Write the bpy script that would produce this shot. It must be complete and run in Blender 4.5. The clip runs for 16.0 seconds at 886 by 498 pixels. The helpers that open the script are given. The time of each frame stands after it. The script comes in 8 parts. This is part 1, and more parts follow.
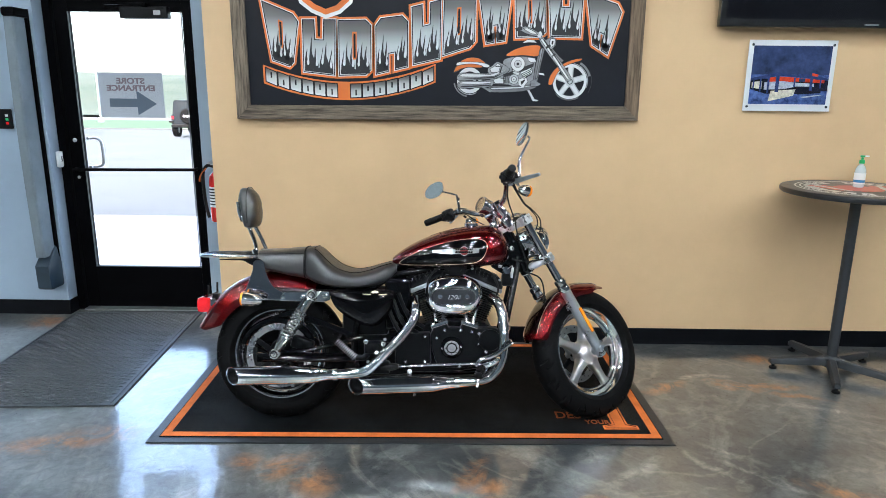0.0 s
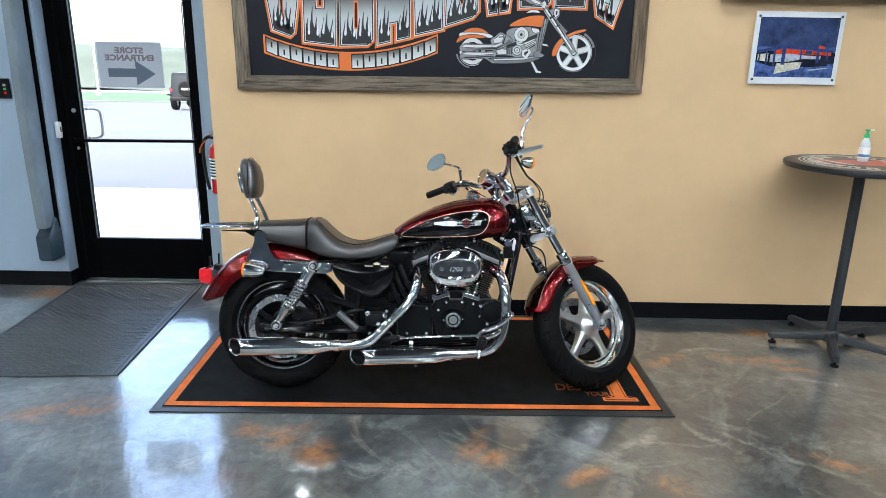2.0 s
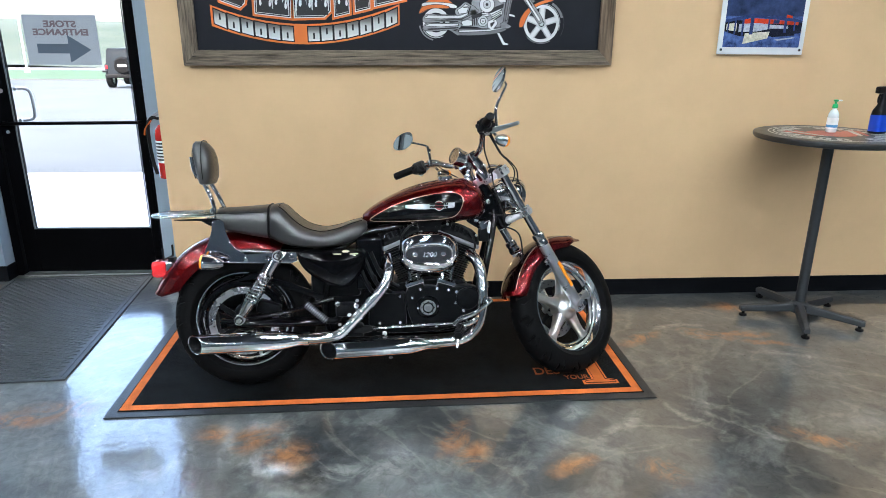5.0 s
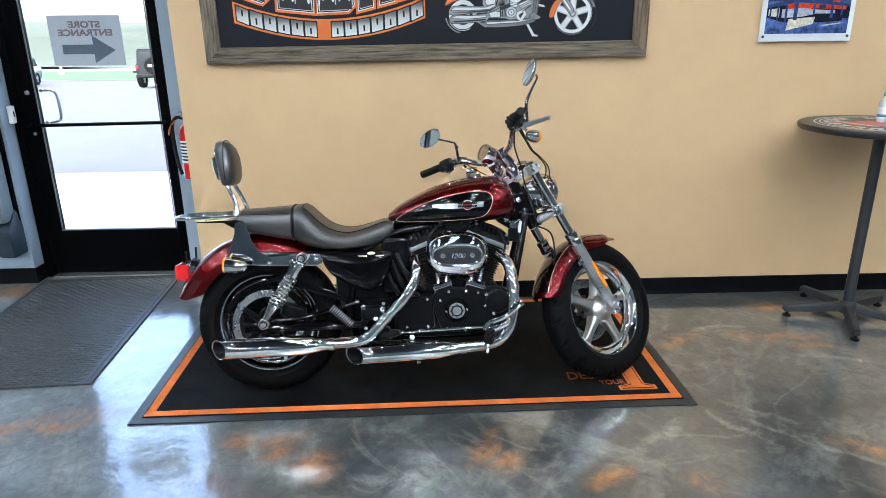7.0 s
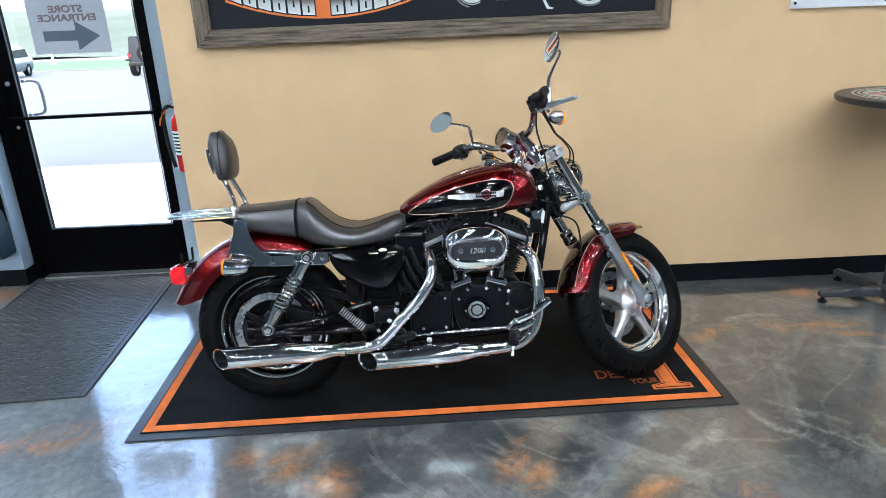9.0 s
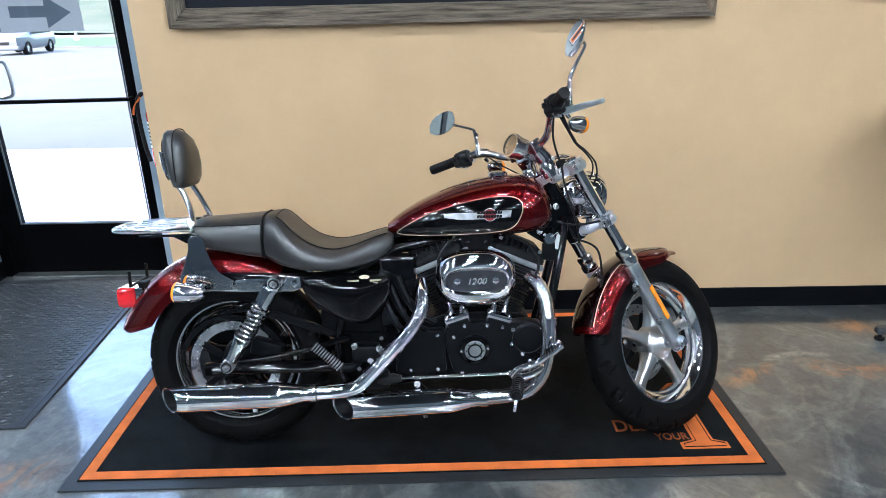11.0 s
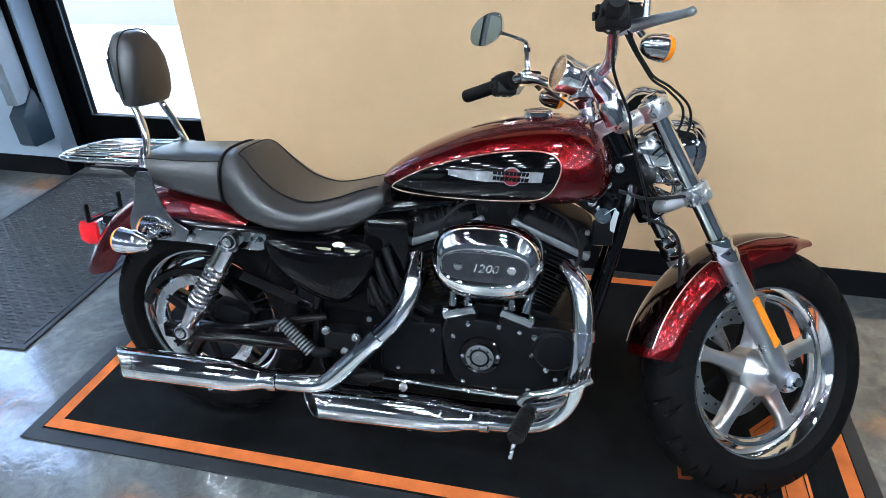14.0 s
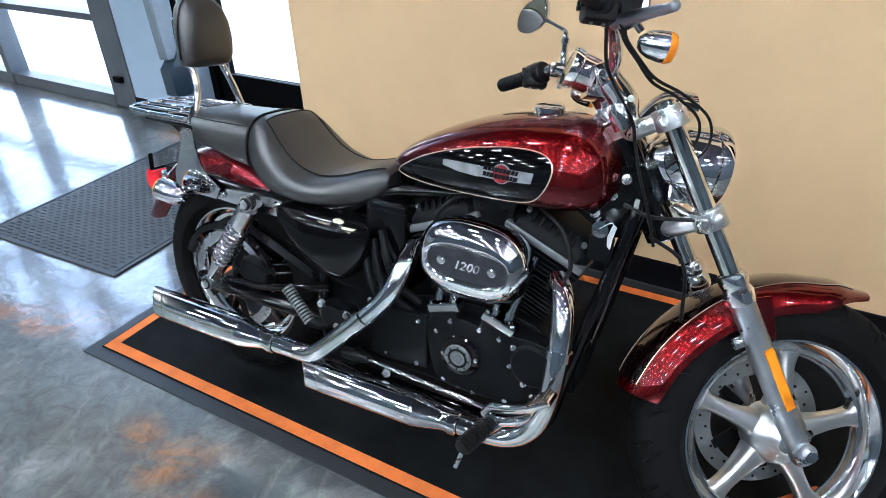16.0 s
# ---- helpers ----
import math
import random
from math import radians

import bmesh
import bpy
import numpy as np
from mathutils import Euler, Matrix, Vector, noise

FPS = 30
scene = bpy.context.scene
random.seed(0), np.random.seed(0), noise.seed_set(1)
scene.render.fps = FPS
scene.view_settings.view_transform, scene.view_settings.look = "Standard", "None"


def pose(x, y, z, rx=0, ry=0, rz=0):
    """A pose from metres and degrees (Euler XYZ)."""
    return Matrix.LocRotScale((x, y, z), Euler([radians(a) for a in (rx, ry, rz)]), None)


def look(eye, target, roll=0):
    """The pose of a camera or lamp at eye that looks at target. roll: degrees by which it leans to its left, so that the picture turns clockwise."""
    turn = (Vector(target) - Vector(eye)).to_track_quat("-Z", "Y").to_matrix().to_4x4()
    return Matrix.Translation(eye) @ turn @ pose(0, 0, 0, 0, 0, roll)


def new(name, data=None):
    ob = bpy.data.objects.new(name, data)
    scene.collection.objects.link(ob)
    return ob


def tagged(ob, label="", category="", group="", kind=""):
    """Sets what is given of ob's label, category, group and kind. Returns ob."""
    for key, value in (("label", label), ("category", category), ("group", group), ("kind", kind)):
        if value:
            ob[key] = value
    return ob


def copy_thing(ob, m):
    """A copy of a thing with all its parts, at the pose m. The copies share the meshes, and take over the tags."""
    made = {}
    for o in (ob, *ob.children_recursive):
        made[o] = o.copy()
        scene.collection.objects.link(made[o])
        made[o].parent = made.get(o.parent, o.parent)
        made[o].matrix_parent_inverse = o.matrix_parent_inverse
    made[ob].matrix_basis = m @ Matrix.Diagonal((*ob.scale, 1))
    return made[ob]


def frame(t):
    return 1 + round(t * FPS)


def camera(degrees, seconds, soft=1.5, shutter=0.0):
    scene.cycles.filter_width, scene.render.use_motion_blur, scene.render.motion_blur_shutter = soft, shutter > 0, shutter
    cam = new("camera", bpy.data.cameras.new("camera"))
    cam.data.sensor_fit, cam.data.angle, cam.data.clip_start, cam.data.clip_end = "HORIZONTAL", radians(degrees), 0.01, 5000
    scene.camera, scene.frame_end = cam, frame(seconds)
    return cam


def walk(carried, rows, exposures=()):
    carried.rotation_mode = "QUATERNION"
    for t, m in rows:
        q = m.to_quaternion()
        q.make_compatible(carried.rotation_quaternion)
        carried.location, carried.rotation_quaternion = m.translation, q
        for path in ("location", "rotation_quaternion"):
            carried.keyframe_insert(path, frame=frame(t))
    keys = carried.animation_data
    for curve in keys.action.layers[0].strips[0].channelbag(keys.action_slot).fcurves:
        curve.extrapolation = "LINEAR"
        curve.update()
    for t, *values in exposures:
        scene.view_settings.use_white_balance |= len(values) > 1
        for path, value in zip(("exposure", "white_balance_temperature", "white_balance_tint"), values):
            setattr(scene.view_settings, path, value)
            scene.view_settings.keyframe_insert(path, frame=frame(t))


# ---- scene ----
cam = camera(68.4, 16.0, soft=0.4)
PATH = [
    (0, (0.181, -0.133, 1.571), (0.165, 1.813, 1.106), 0.6),
    (0.5, (0.188, -0.153, 1.549), (0.192, 1.779, 1.031), 1.4),
    (1, (0.183, -0.148, 1.549), (0.18, 1.772, 0.988), 1.2),
    (1.5, (0.181, -0.139, 1.549), (0.166, 1.784, 0.998), 1.2),
    (2, (0.171, -0.132, 1.553), (0.157, 1.795, 1.016), 0.9),
    (2.5, (0.16, -0.118, 1.551), (0.154, 1.812, 1.028), 0.8),
    (3, (0.143, -0.084, 1.559), (0.156, 1.846, 1.036), -0.1),
    (3.5, (0.139, -0.049, 1.563), (0.193, 1.884, 1.049), 0.2),
    (4, (0.119, -0.014, 1.564), (0.192, 1.901, 0.994), 0.4),
    (4.5, (0.107, 0.005, 1.565), (0.214, 1.916, 0.986), 0.7),
    (4.7, (0.088, 0.014, 1.557), (0.21, 1.919, 0.96), 0.7),
    (6.8, (0.073, 0.13, 1.536), (0.189, 2.025, 0.908), -0.8),
    (7, (0.082, 0.139, 1.542), (0.129, 2.039, 0.919), -0.7),
    (7.5, (0.107, 0.159, 1.535), (0.046, 2.05, 0.888), -1.5),
    (8, (0.082, 0.23, 1.533), (0.032, 2.12, 0.882), -1.8),
    (8.5, (0.043, 0.313, 1.538), (0.043, 2.193, 0.856), -2.3),
    (8.7, (0.019, 0.338, 1.532), (0.069, 2.221, 0.86), -2.2),
    (10.8, (0.101, 0.735, 1.497), (0.057, 2.597, 0.77), -1.4),
    (11, (0.114, 0.814, 1.512), (0.102, 2.681, 0.796), -1.0),
    (11.5, (0.1, 0.928, 1.482), (0.104, 2.786, 0.742), -1.9),
    (12, (0.199, 1.042, 1.498), (0.124, 2.881, 0.716), -2.4),
    (12.5, (0.36, 1.154, 1.496), (0.047, 2.944, 0.662), -0.3),
    (13, (0.445, 1.251, 1.472), (0.02, 2.962, 0.528), -1.7),
    (13.5, (0.453, 1.403, 1.458), (0.037, 3.102, 0.49), -0.7),
    (14, (0.468, 1.509, 1.46), (-0.003, 3.167, 0.445), -2.4),
    (14.5, (0.568, 1.545, 1.453), (-0.004, 3.166, 0.43), -2.4),
    (15, (0.732, 1.569, 1.448), (0.008, 3.134, 0.435), -0.7),
    (15.5, (0.814, 1.603, 1.434), (-0.012, 3.097, 0.393), -2.4),
    (16, (0.811, 1.715, 1.432), (-0.097, 3.163, 0.394), -2.3),
]
# stops, kelvin and tint: the clip turns a little cooler on the way
LIGHT = [(0, 2.7, 6450, 7), (4.6, 2.7, 6400, 7), (8.5, 2.77, 6250, 7), (11, 2.8, 6000, 8), (12, 2.82, 5880, 8), (13.5, 2.88, 5950, 8), (14.5, 2.9, 6000, 8), (16, 2.92, 6150, 8)]
walk(cam, [(t, look(eye, target, roll)) for t, eye, target, roll in PATH], LIGHT)


# ---- world, sun, lamps, exposure ----
world = bpy.data.worlds.new("sky_world")
scene.world = world
world.use_nodes = True
wn = world.node_tree.nodes
sky = wn.new("ShaderNodeTexSky")
sky.sky_type = 'NISHITA'
sky.sun_disc = False
sky.sun_elevation = radians(48)
sky.sun_rotation = radians(200)
sky.dust_density = 4.0
wn["Background"].inputs["Strength"].default_value = 0.3
world.node_tree.links.new(sky.outputs[0], wn["Background"].inputs[0])
sun_data = bpy.data.lights.new("sun", 'SUN')
sun_data.energy, sun_data.angle, sun_data.color = 0.8, radians(12), (1.0, 0.98, 0.95)
sun = new("sun", sun_data)
sun.matrix_basis = look((-18, 12, 40), (0, 0, 0))

CEIL = 4.2
LAMP_WATTS = 53.0


# ---- materials ----
def mat(name, color=(0.5, 0.5, 0.5), rough=0.5, metal=0.0, coat=0.0, vary=0.0, vscale=8.0, bump=0.0, bscale=60.0, spec=0.5,
        rvary=0.0, stretch=(1, 1, 1), second=None, emit=0.0, trans=0.0, coat_rough=0.04):
    m = bpy.data.materials.new(name)
    m.use_nodes = True
    nt = m.node_tree
    b = nt.nodes["Principled BSDF"]
    b.inputs["Base Color"].default_value = (*color, 1)
    b.inputs["Roughness"].default_value = rough
    b.inputs["Metallic"].default_value = metal
    b.inputs["Coat Weight"].default_value = coat
    b.inputs["Coat Roughness"].default_value = coat_rough
    b.inputs["Specular IOR Level"].default_value = spec
    b.inputs["Transmission Weight"].default_value = trans
    if emit:
        b.inputs["Emission Color"].default_value = (*color, 1)
        b.inputs["Emission Strength"].default_value = emit
    if vary or bump or rvary:
        tc = nt.nodes.new("ShaderNodeTexCoord")
        mp = nt.nodes.new("ShaderNodeMapping")
        mp.inputs["Scale"].default_value = stretch
        nt.links.new(tc.outputs["Object"], mp.inputs[0])
    if vary or rvary:
        big = nt.nodes.new("ShaderNodeTexNoise")
        big.inputs["Scale"].default_value = vscale
        big.inputs["Detail"].default_value = 8
        big.inputs["Roughness"].default_value = 0.65
        nt.links.new(mp.outputs[0], big.inputs["Vector"])
    if vary:
        mix = nt.nodes.new("ShaderNodeMix")
        mix.data_type = 'RGBA'
        lo = [c * (1 - vary) for c in color]
        hi = second or [min(1, c * (1 + vary)) for c in color]
        mix.inputs[6].default_value = (*lo, 1)
        mix.inputs[7].default_value = (*hi, 1)
        ramp = nt.nodes.new("ShaderNodeMapRange")
        ramp.inputs[1].default_value, ramp.inputs[2].default_value = 0.3, 0.7
        nt.links.new(big.outputs[0], ramp.inputs[0])
        nt.links.new(ramp.outputs[0], mix.inputs[0])
        nt.links.new(mix.outputs[2], b.inputs["Base Color"])
    if rvary:
        rr = nt.nodes.new("ShaderNodeMapRange")
        rr.inputs[1].default_value, rr.inputs[2].default_value = 0.3, 0.7
        rr.inputs[3].default_value, rr.inputs[4].default_value = max(0.02, rough - rvary), rough + rvary
        nt.links.new(big.outputs[0], rr.inputs[0])
        nt.links.new(rr.outputs[0], b.inputs["Roughness"])
    if bump:
        fine = nt.nodes.new("ShaderNodeTexNoise")
        fine.inputs["Scale"].default_value = bscale
        fine.inputs["Detail"].default_value = 6
        nt.links.new(mp.outputs[0], fine.inputs["Vector"])
        bp = nt.nodes.new("ShaderNodeBump")
        bp.inputs["Strength"].default_value = bump
        bp.inputs["Distance"].default_value = 0.004
        nt.links.new(fine.outputs[0], bp.inputs["Height"])
        nt.links.new(bp.outputs[0], b.inputs["Normal"])
    return m


def floor_material():
    """Poured metallic epoxy: grey marbling, orange and pale swirls under a gloss coat."""
    m = bpy.data.materials.new("epoxy_floor")
    m.use_nodes = True
    nt = m.node_tree
    b = nt.nodes["Principled BSDF"]
    tc = nt.nodes.new("ShaderNodeTexCoord")

    def noise_node(scale, detail, rough, distort, off):
        mp = nt.nodes.new("ShaderNodeMapping")
        mp.inputs["Location"].default_value = off
        n = nt.nodes.new("ShaderNodeTexNoise")
        n.inputs["Scale"].default_value = scale
        n.inputs["Detail"].default_value = detail
        n.inputs["Roughness"].default_value = rough
        n.inputs["Distortion"].default_value = distort
        nt.links.new(tc.outputs["Object"], mp.inputs[0])
        nt.links.new(mp.outputs[0], n.inputs["Vector"])
        return n

    def ramp(src, stops):
        r = nt.nodes.new("ShaderNodeValToRGB")
        e = r.color_ramp.elements
        e[0].position, e[0].color = stops[0][0], (*stops[0][1], 1)
        e[1].position, e[1].color = stops[1][0], (*stops[1][1], 1)
        for p, c in stops[2:]:
            k = e.new(p)
            k.color = (*c, 1)
        nt.links.new(src.outputs[0], r.inputs[0])
        return r

    def blend(fac, a, c):
        x = nt.nodes.new("ShaderNodeMix")
        x.data_type = 'RGBA'
        nt.links.new(fac, x.inputs[0])
        nt.links.new(a, x.inputs[6])
        if isinstance(c, tuple):
            x.inputs[7].default_value = (*c, 1)
        else:
            nt.links.new(c, x.inputs[7])
        return x.outputs[2]

    # coordinates pushed about by slow noise, so that all edges swirl
    warp = noise_node(1.6, 5, 0.6, 0.6, (2, 9, 0))
    shift = nt.nodes.new("ShaderNodeVectorMath")
    shift.operation = 'MULTIPLY_ADD'
    shift.inputs[1].default_value = (0.34, 0.34, 0)
    nt.links.new(warp.outputs[1], shift.inputs[0])
    nt.links.new(tc.outputs["Object"], shift.inputs[2])

    def patches(spots, soft):
        """Union of stretched soft spots (x, y, half length, half width, degrees)."""
        last = None
        for x, y, a, c, deg in spots:
            mp = nt.nodes.new("ShaderNodeMapping")
            mp.vector_type = 'TEXTURE'
            mp.inputs["Location"].default_value = (x + 0.17, y + 0.17, 0)
            mp.inputs["Rotation"].default_value = (0, 0, radians(deg))
            mp.inputs["Scale"].default_value = (a, c, 1)
            nt.links.new(shift.outputs[0], mp.inputs[0])
            ln = nt.nodes.new("ShaderNodeVectorMath")
            ln.operation = 'LENGTH'
            nt.links.new(mp.outputs[0], ln.inputs[0])
            mr = nt.nodes.new("ShaderNodeMapRange")
            mr.inputs[1].default_value, mr.inputs[2].default_value = 1.0 + soft, 1.0 - soft
            nt.links.new(ln.outputs["Value"], mr.inputs[0])
            if last is None:
                last = mr.outputs[0]
            else:
                mx = nt.nodes.new("ShaderNodeMath")
                mx.operation = 'MAXIMUM'
                nt.links.new(last, mx.inputs[0])
                nt.links.new(mr.outputs[0], mx.inputs[1])
                last = mx.outputs[0]
        return last

    def times(a, c):
        mx = nt.nodes.new("ShaderNodeMath")
        mx.operation = 'MULTIPLY'
        nt.links.new(a, mx.inputs[0])
        if isinstance(c, float):
            mx.inputs[1].default_value = c
        else:
            nt.links.new(c, mx.inputs[1])
        return mx.outputs[0]

    base = ramp(noise_node(0.9, 8, 0.62, 1.3, (3, 1, 0)), [(0.34, (0.029, 0.034, 0.039)), (0.66, (0.142, 0.151, 0.15)), (0.5, (0.068, 0.074, 0.076))])
    warm = ramp(noise_node(0.7, 6, 0.6, 1.2, (7.3, 2, 0)), [(0.5, (0, 0, 0)), (0.7, (0.55, 0.55, 0.55))])
    col = blend(warm.outputs[0], base.outputs[0], (0.1, 0.086, 0.066))
    pale = ramp(noise_node(1.1, 9, 0.66, 2.2, (0.3, 8.1, 0)), [(0.56, (0, 0, 0)), (0.64, (0.4, 0.4, 0.4))])
    col = blend(pale.outputs[0], col, (0.22, 0.225, 0.22))
    vein = ramp(noise_node(0.8, 7, 0.55, 2.4, (5, 5, 1)), [(0.47, (0, 0, 0)), (0.53, (0, 0, 0)), (0.5, (0.22, 0.22, 0.22))])
    col = blend(vein.outputs[0], col, (0.3, 0.285, 0.25))
    break_up = ramp(noise_node(5.5, 9, 0.72, 1.4, (4, 2, 3)), [(0.4, (0.0, 0.0, 0.0)), (0.56, (0.85, 0.85, 0.85))])
    rust = patches([(1.77, 3.26, 0.1, 0.05, -12), (1.92, 3.25, 0.16, 0.03, -8), (2.10, 3.61, 0.1, 0.06, -20), (1.81, 2.27, 0.12, 0.04, -25), (0.77, 2.10, 0.08, 0.04, 20), (0.35, 2.25, 0.06, 0.06, 40), (0.30, 2.37, 0.1, 0.03, 60), (1.06, 2.03, 0.06, 0.05, 0),
                    (1.38, 3.22, 0.14, 0.05, 30), (2.06, 3.12, 0.14, 0.025, -15), (-0.51, 2.39, 0.09, 0.06, 60), (-0.67, 2.43, 0.07, 0.05, 10), (-1.57, 2.59, 0.25, 0.06, 20), (-2.59, 4.10, 0.15, 0.1, 10), (2.90, 4.31, 0.1, 0.04, 0), (-0.36, 2.26, 0.06, 0.1, 20)], 0.6)
    col = blend(times(rust, break_up.outputs[0]), col, (0.33, 0.14, 0.046))
    milk = patches([(1.65, 3.37, 0.2, 0.02, 10), (1.53, 2.51, 0.14, 0.018, -35), (1.58, 2.33, 0.2, 0.014, -35), (1.35, 2.42, 0.12, 0.014, -60), (0.83, 2.49, 0.06, 0.05, 0), (-0.05, 2.14, 0.2, 0.05, 20), (1.02, 2.34, 0.16, 0.03, 40), (2.13, 2.95, 0.2, 0.02, -20), (-0.90, 2.21, 0.2, 0.05, 30)], 0.7)
    col = blend(times(times(milk, break_up.outputs[0]), 0.62), col, (0.34, 0.33, 0.31))
    speck = ramp(noise_node(16.0, 10, 0.75, 0.8, (1, 6, 2)), [(0.3, (0.55, 0.55, 0.55)), (0.7, (1.5, 1.5, 1.5))])
    mul = nt.nodes.new("ShaderNodeMix")
    mul.data_type, mul.blend_type = 'RGBA', 'MULTIPLY'
    mul.inputs[0].default_value = 1.0
    nt.links.new(col, mul.inputs[6])
    nt.links.new(speck.outputs[0], mul.inputs[7])
    col = mul.outputs[2]
    nt.links.new(col, b.inputs["Base Color"])
    b.inputs["Roughness"].default_value = 0.32
    b.inputs["Coat Weight"].default_value = 1.0
    b.inputs["Coat Roughness"].default_value = 0.06
    b.inputs["Coat IOR"].default_value = 2.1
    wav = noise_node(11, 5, 0.6, 0.4, (0, 0, 0))
    bp = nt.nodes.new("ShaderNodeBump")
    bp.inputs["Strength"].default_value = 0.17
    bp.inputs["Distance"].default_value = 0.01
    nt.links.new(wav.outputs[0], bp.inputs["Height"])
    pits = ramp(noise_node(48, 3, 0.6, 0.5, (8, 3, 0)), [(0.64, (0, 0, 0)), (0.72, (1, 1, 1))])
    bp2 = nt.nodes.new("ShaderNodeBump")
    bp2.inputs["Strength"].default_value = 0.35
    bp2.inputs["Distance"].default_value = 0.002
    nt.links.new(pits.outputs[0], bp2.inputs["Height"])
    nt.links.new(bp.outputs[0], bp2.inputs["Normal"])
    nt.links.new(bp.outputs[0], b.inputs["Normal"])
    nt.links.new(bp2.outputs[0], b.inputs["Coat Normal"])
    return m


def glass_material(name, tint=(1, 1, 1), rough=0.0):
    """Clear pane: lets light straight through and reflects by Fresnel."""
    m = bpy.data.materials.new(name)
    m.use_nodes = True
    nt = m.node_tree
    out = nt.nodes["Material Output"]
    tr = nt.nodes.new("ShaderNodeBsdfTransparent")
    tr.inputs[0].default_value = (*tint, 1)
    gl = nt.nodes.new("ShaderNodeBsdfGlossy")
    gl.inputs["Roughness"].default_value = rough
    lw = nt.nodes.new("ShaderNodeLayerWeight")
    lw.inputs[0].default_value = 0.5
    pw = nt.nodes.new("ShaderNodeMath")
    pw.operation = 'POWER'
    pw.inputs[1].default_value = 5.0
    nt.links.new(lw.outputs["Facing"], pw.inputs[0])
    fr = nt.nodes.new("ShaderNodeMath")
    fr.operation = 'MULTIPLY_ADD'
    fr.inputs[1].default_value, fr.inputs[2].default_value = 0.9, 0.04
    nt.links.new(pw.outputs[0], fr.inputs[0])
    mx = nt.nodes.new("ShaderNodeMixShader")
    nt.links.new(fr.outputs[0], mx.inputs[0])
    nt.links.new(tr.outputs[0], mx.inputs[1])
    nt.links.new(gl.outputs[0], mx.inputs[2])
    nt.links.new(mx.outputs[0], out.inputs[0])
    return m


def sheet_material(name, color, through_part):
    """Thin paper or film on a pane: part of the light passes, part is scattered."""
    m = bpy.data.materials.new(name)
    m.use_nodes = True
    nt = m.node_tree
    out = nt.nodes["Material Output"]
    tl = nt.nodes.new("ShaderNodeBsdfTranslucent")
    tl.inputs[0].default_value = (*color, 1)
    df = nt.nodes.new("ShaderNodeBsdfDiffuse")
    df.inputs[0].default_value = (*color, 1)
    a = nt.nodes.new("ShaderNodeMixShader")
    a.inputs[0].default_value = 0.35
    tr = nt.nodes.new("ShaderNodeBsdfTransparent")
    c = nt.nodes.new("ShaderNodeMixShader")
    c.inputs[0].default_value = through_part
    nt.links.new(tl.outputs[0], a.inputs[1])
    nt.links.new(df.outputs[0], a.inputs[2])
    nt.links.new(a.outputs[0], c.inputs[1])
    nt.links.new(tr.outputs[0], c.inputs[2])
    nt.links.new(c.outputs[0], out.inputs[0])
    return m


def weathered_wood():
    m = mat("weathered_wood", (0.12, 0.087, 0.06), 0.8, vary=0.8, vscale=6, bump=0.9, bscale=60, stretch=(0.8, 14, 14), second=(0.31, 0.245, 0.18))
    return m


def flake_paint(name, color, deep):
    """Metallic lacquer under clear coat, darker at grazing view through the coat's own reflection."""
    m = mat(name, color, 0.26, 0.9, coat=1.0, coat_rough=0.012)
    nt = m.node_tree
    b = nt.nodes["Principled BSDF"]
    tc = nt.nodes.new("ShaderNodeTexCoord")
    v = nt.nodes.new("ShaderNodeTexVoronoi")
    v.inputs["Scale"].default_value = 900
    nt.links.new(tc.outputs["Object"], v.inputs["Vector"])
    mx = nt.nodes.new("ShaderNodeMix")
    mx.data_type = 'RGBA'
    mx.inputs[6].default_value = (*deep, 1)
    mx.inputs[7].default_value = (*color, 1)
    nt.links.new(v.outputs["Distance"], mx.inputs[0])
    nt.links.new(mx.outputs[2], b.inputs["Base Color"])
    return m


def sign_fade_material():
    """Printed fade from a dark head through pale grey to a white foot."""
    m = mat("sign_fading_grey", (0.5, 0.5, 0.5), 0.4)
    nt = m.node_tree
    tc = nt.nodes.new("ShaderNodeTexCoord")
    sep = nt.nodes.new("ShaderNodeSeparateXYZ")
    r = nt.nodes.new("ShaderNodeValToRGB")
    e = r.color_ramp.elements
    e[0].position, e[0].color = 0.0, (0.66, 0.68, 0.69, 1)
    e[1].position, e[1].color = 1.0, (0.075, 0.07, 0.07, 1)
    e.new(0.5).color = (0.47, 0.5, 0.51, 1)
    e.new(0.78).color = (0.16, 0.155, 0.155, 1)
    nt.links.new(tc.outputs["Generated"], sep.inputs[0])
    nt.links.new(sep.outputs[2], r.inputs[0])
    nt.links.new(r.outputs[0], nt.nodes["Principled BSDF"].inputs["Base Color"])
    return m


M = {}
M["tan"] = mat("tan_wall_paint", (0.655, 0.445, 0.25), 0.62, vary=0.05, vscale=2.5, bump=0.12, bscale=220)
M["grey_wall"] = mat("blue_grey_wall_paint", (0.27, 0.345, 0.43), 0.6, vary=0.05, vscale=2.5, bump=0.1, bscale=220)
M["ceiling"] = mat("ceiling_paint", (0.016, 0.02, 0.026), 0.8, vary=0.05)
M["far_wall"] = mat("far_wall_paint", (0.035, 0.05, 0.066), 0.7, vary=0.15, vscale=0.8)
M["floor"] = floor_material()
M["base_rubber"] = mat("black_vinyl_baseboard", (0.003, 0.0035, 0.005), 0.5, spec=0.1, vary=0.3, vscale=6, rvary=0.1)
M["frame"] = mat("black_anodised_frame", (0.0015, 0.0015, 0.002), 0.5, 0.0, spec=0.04, vary=0.3, vscale=4, rvary=0.1)
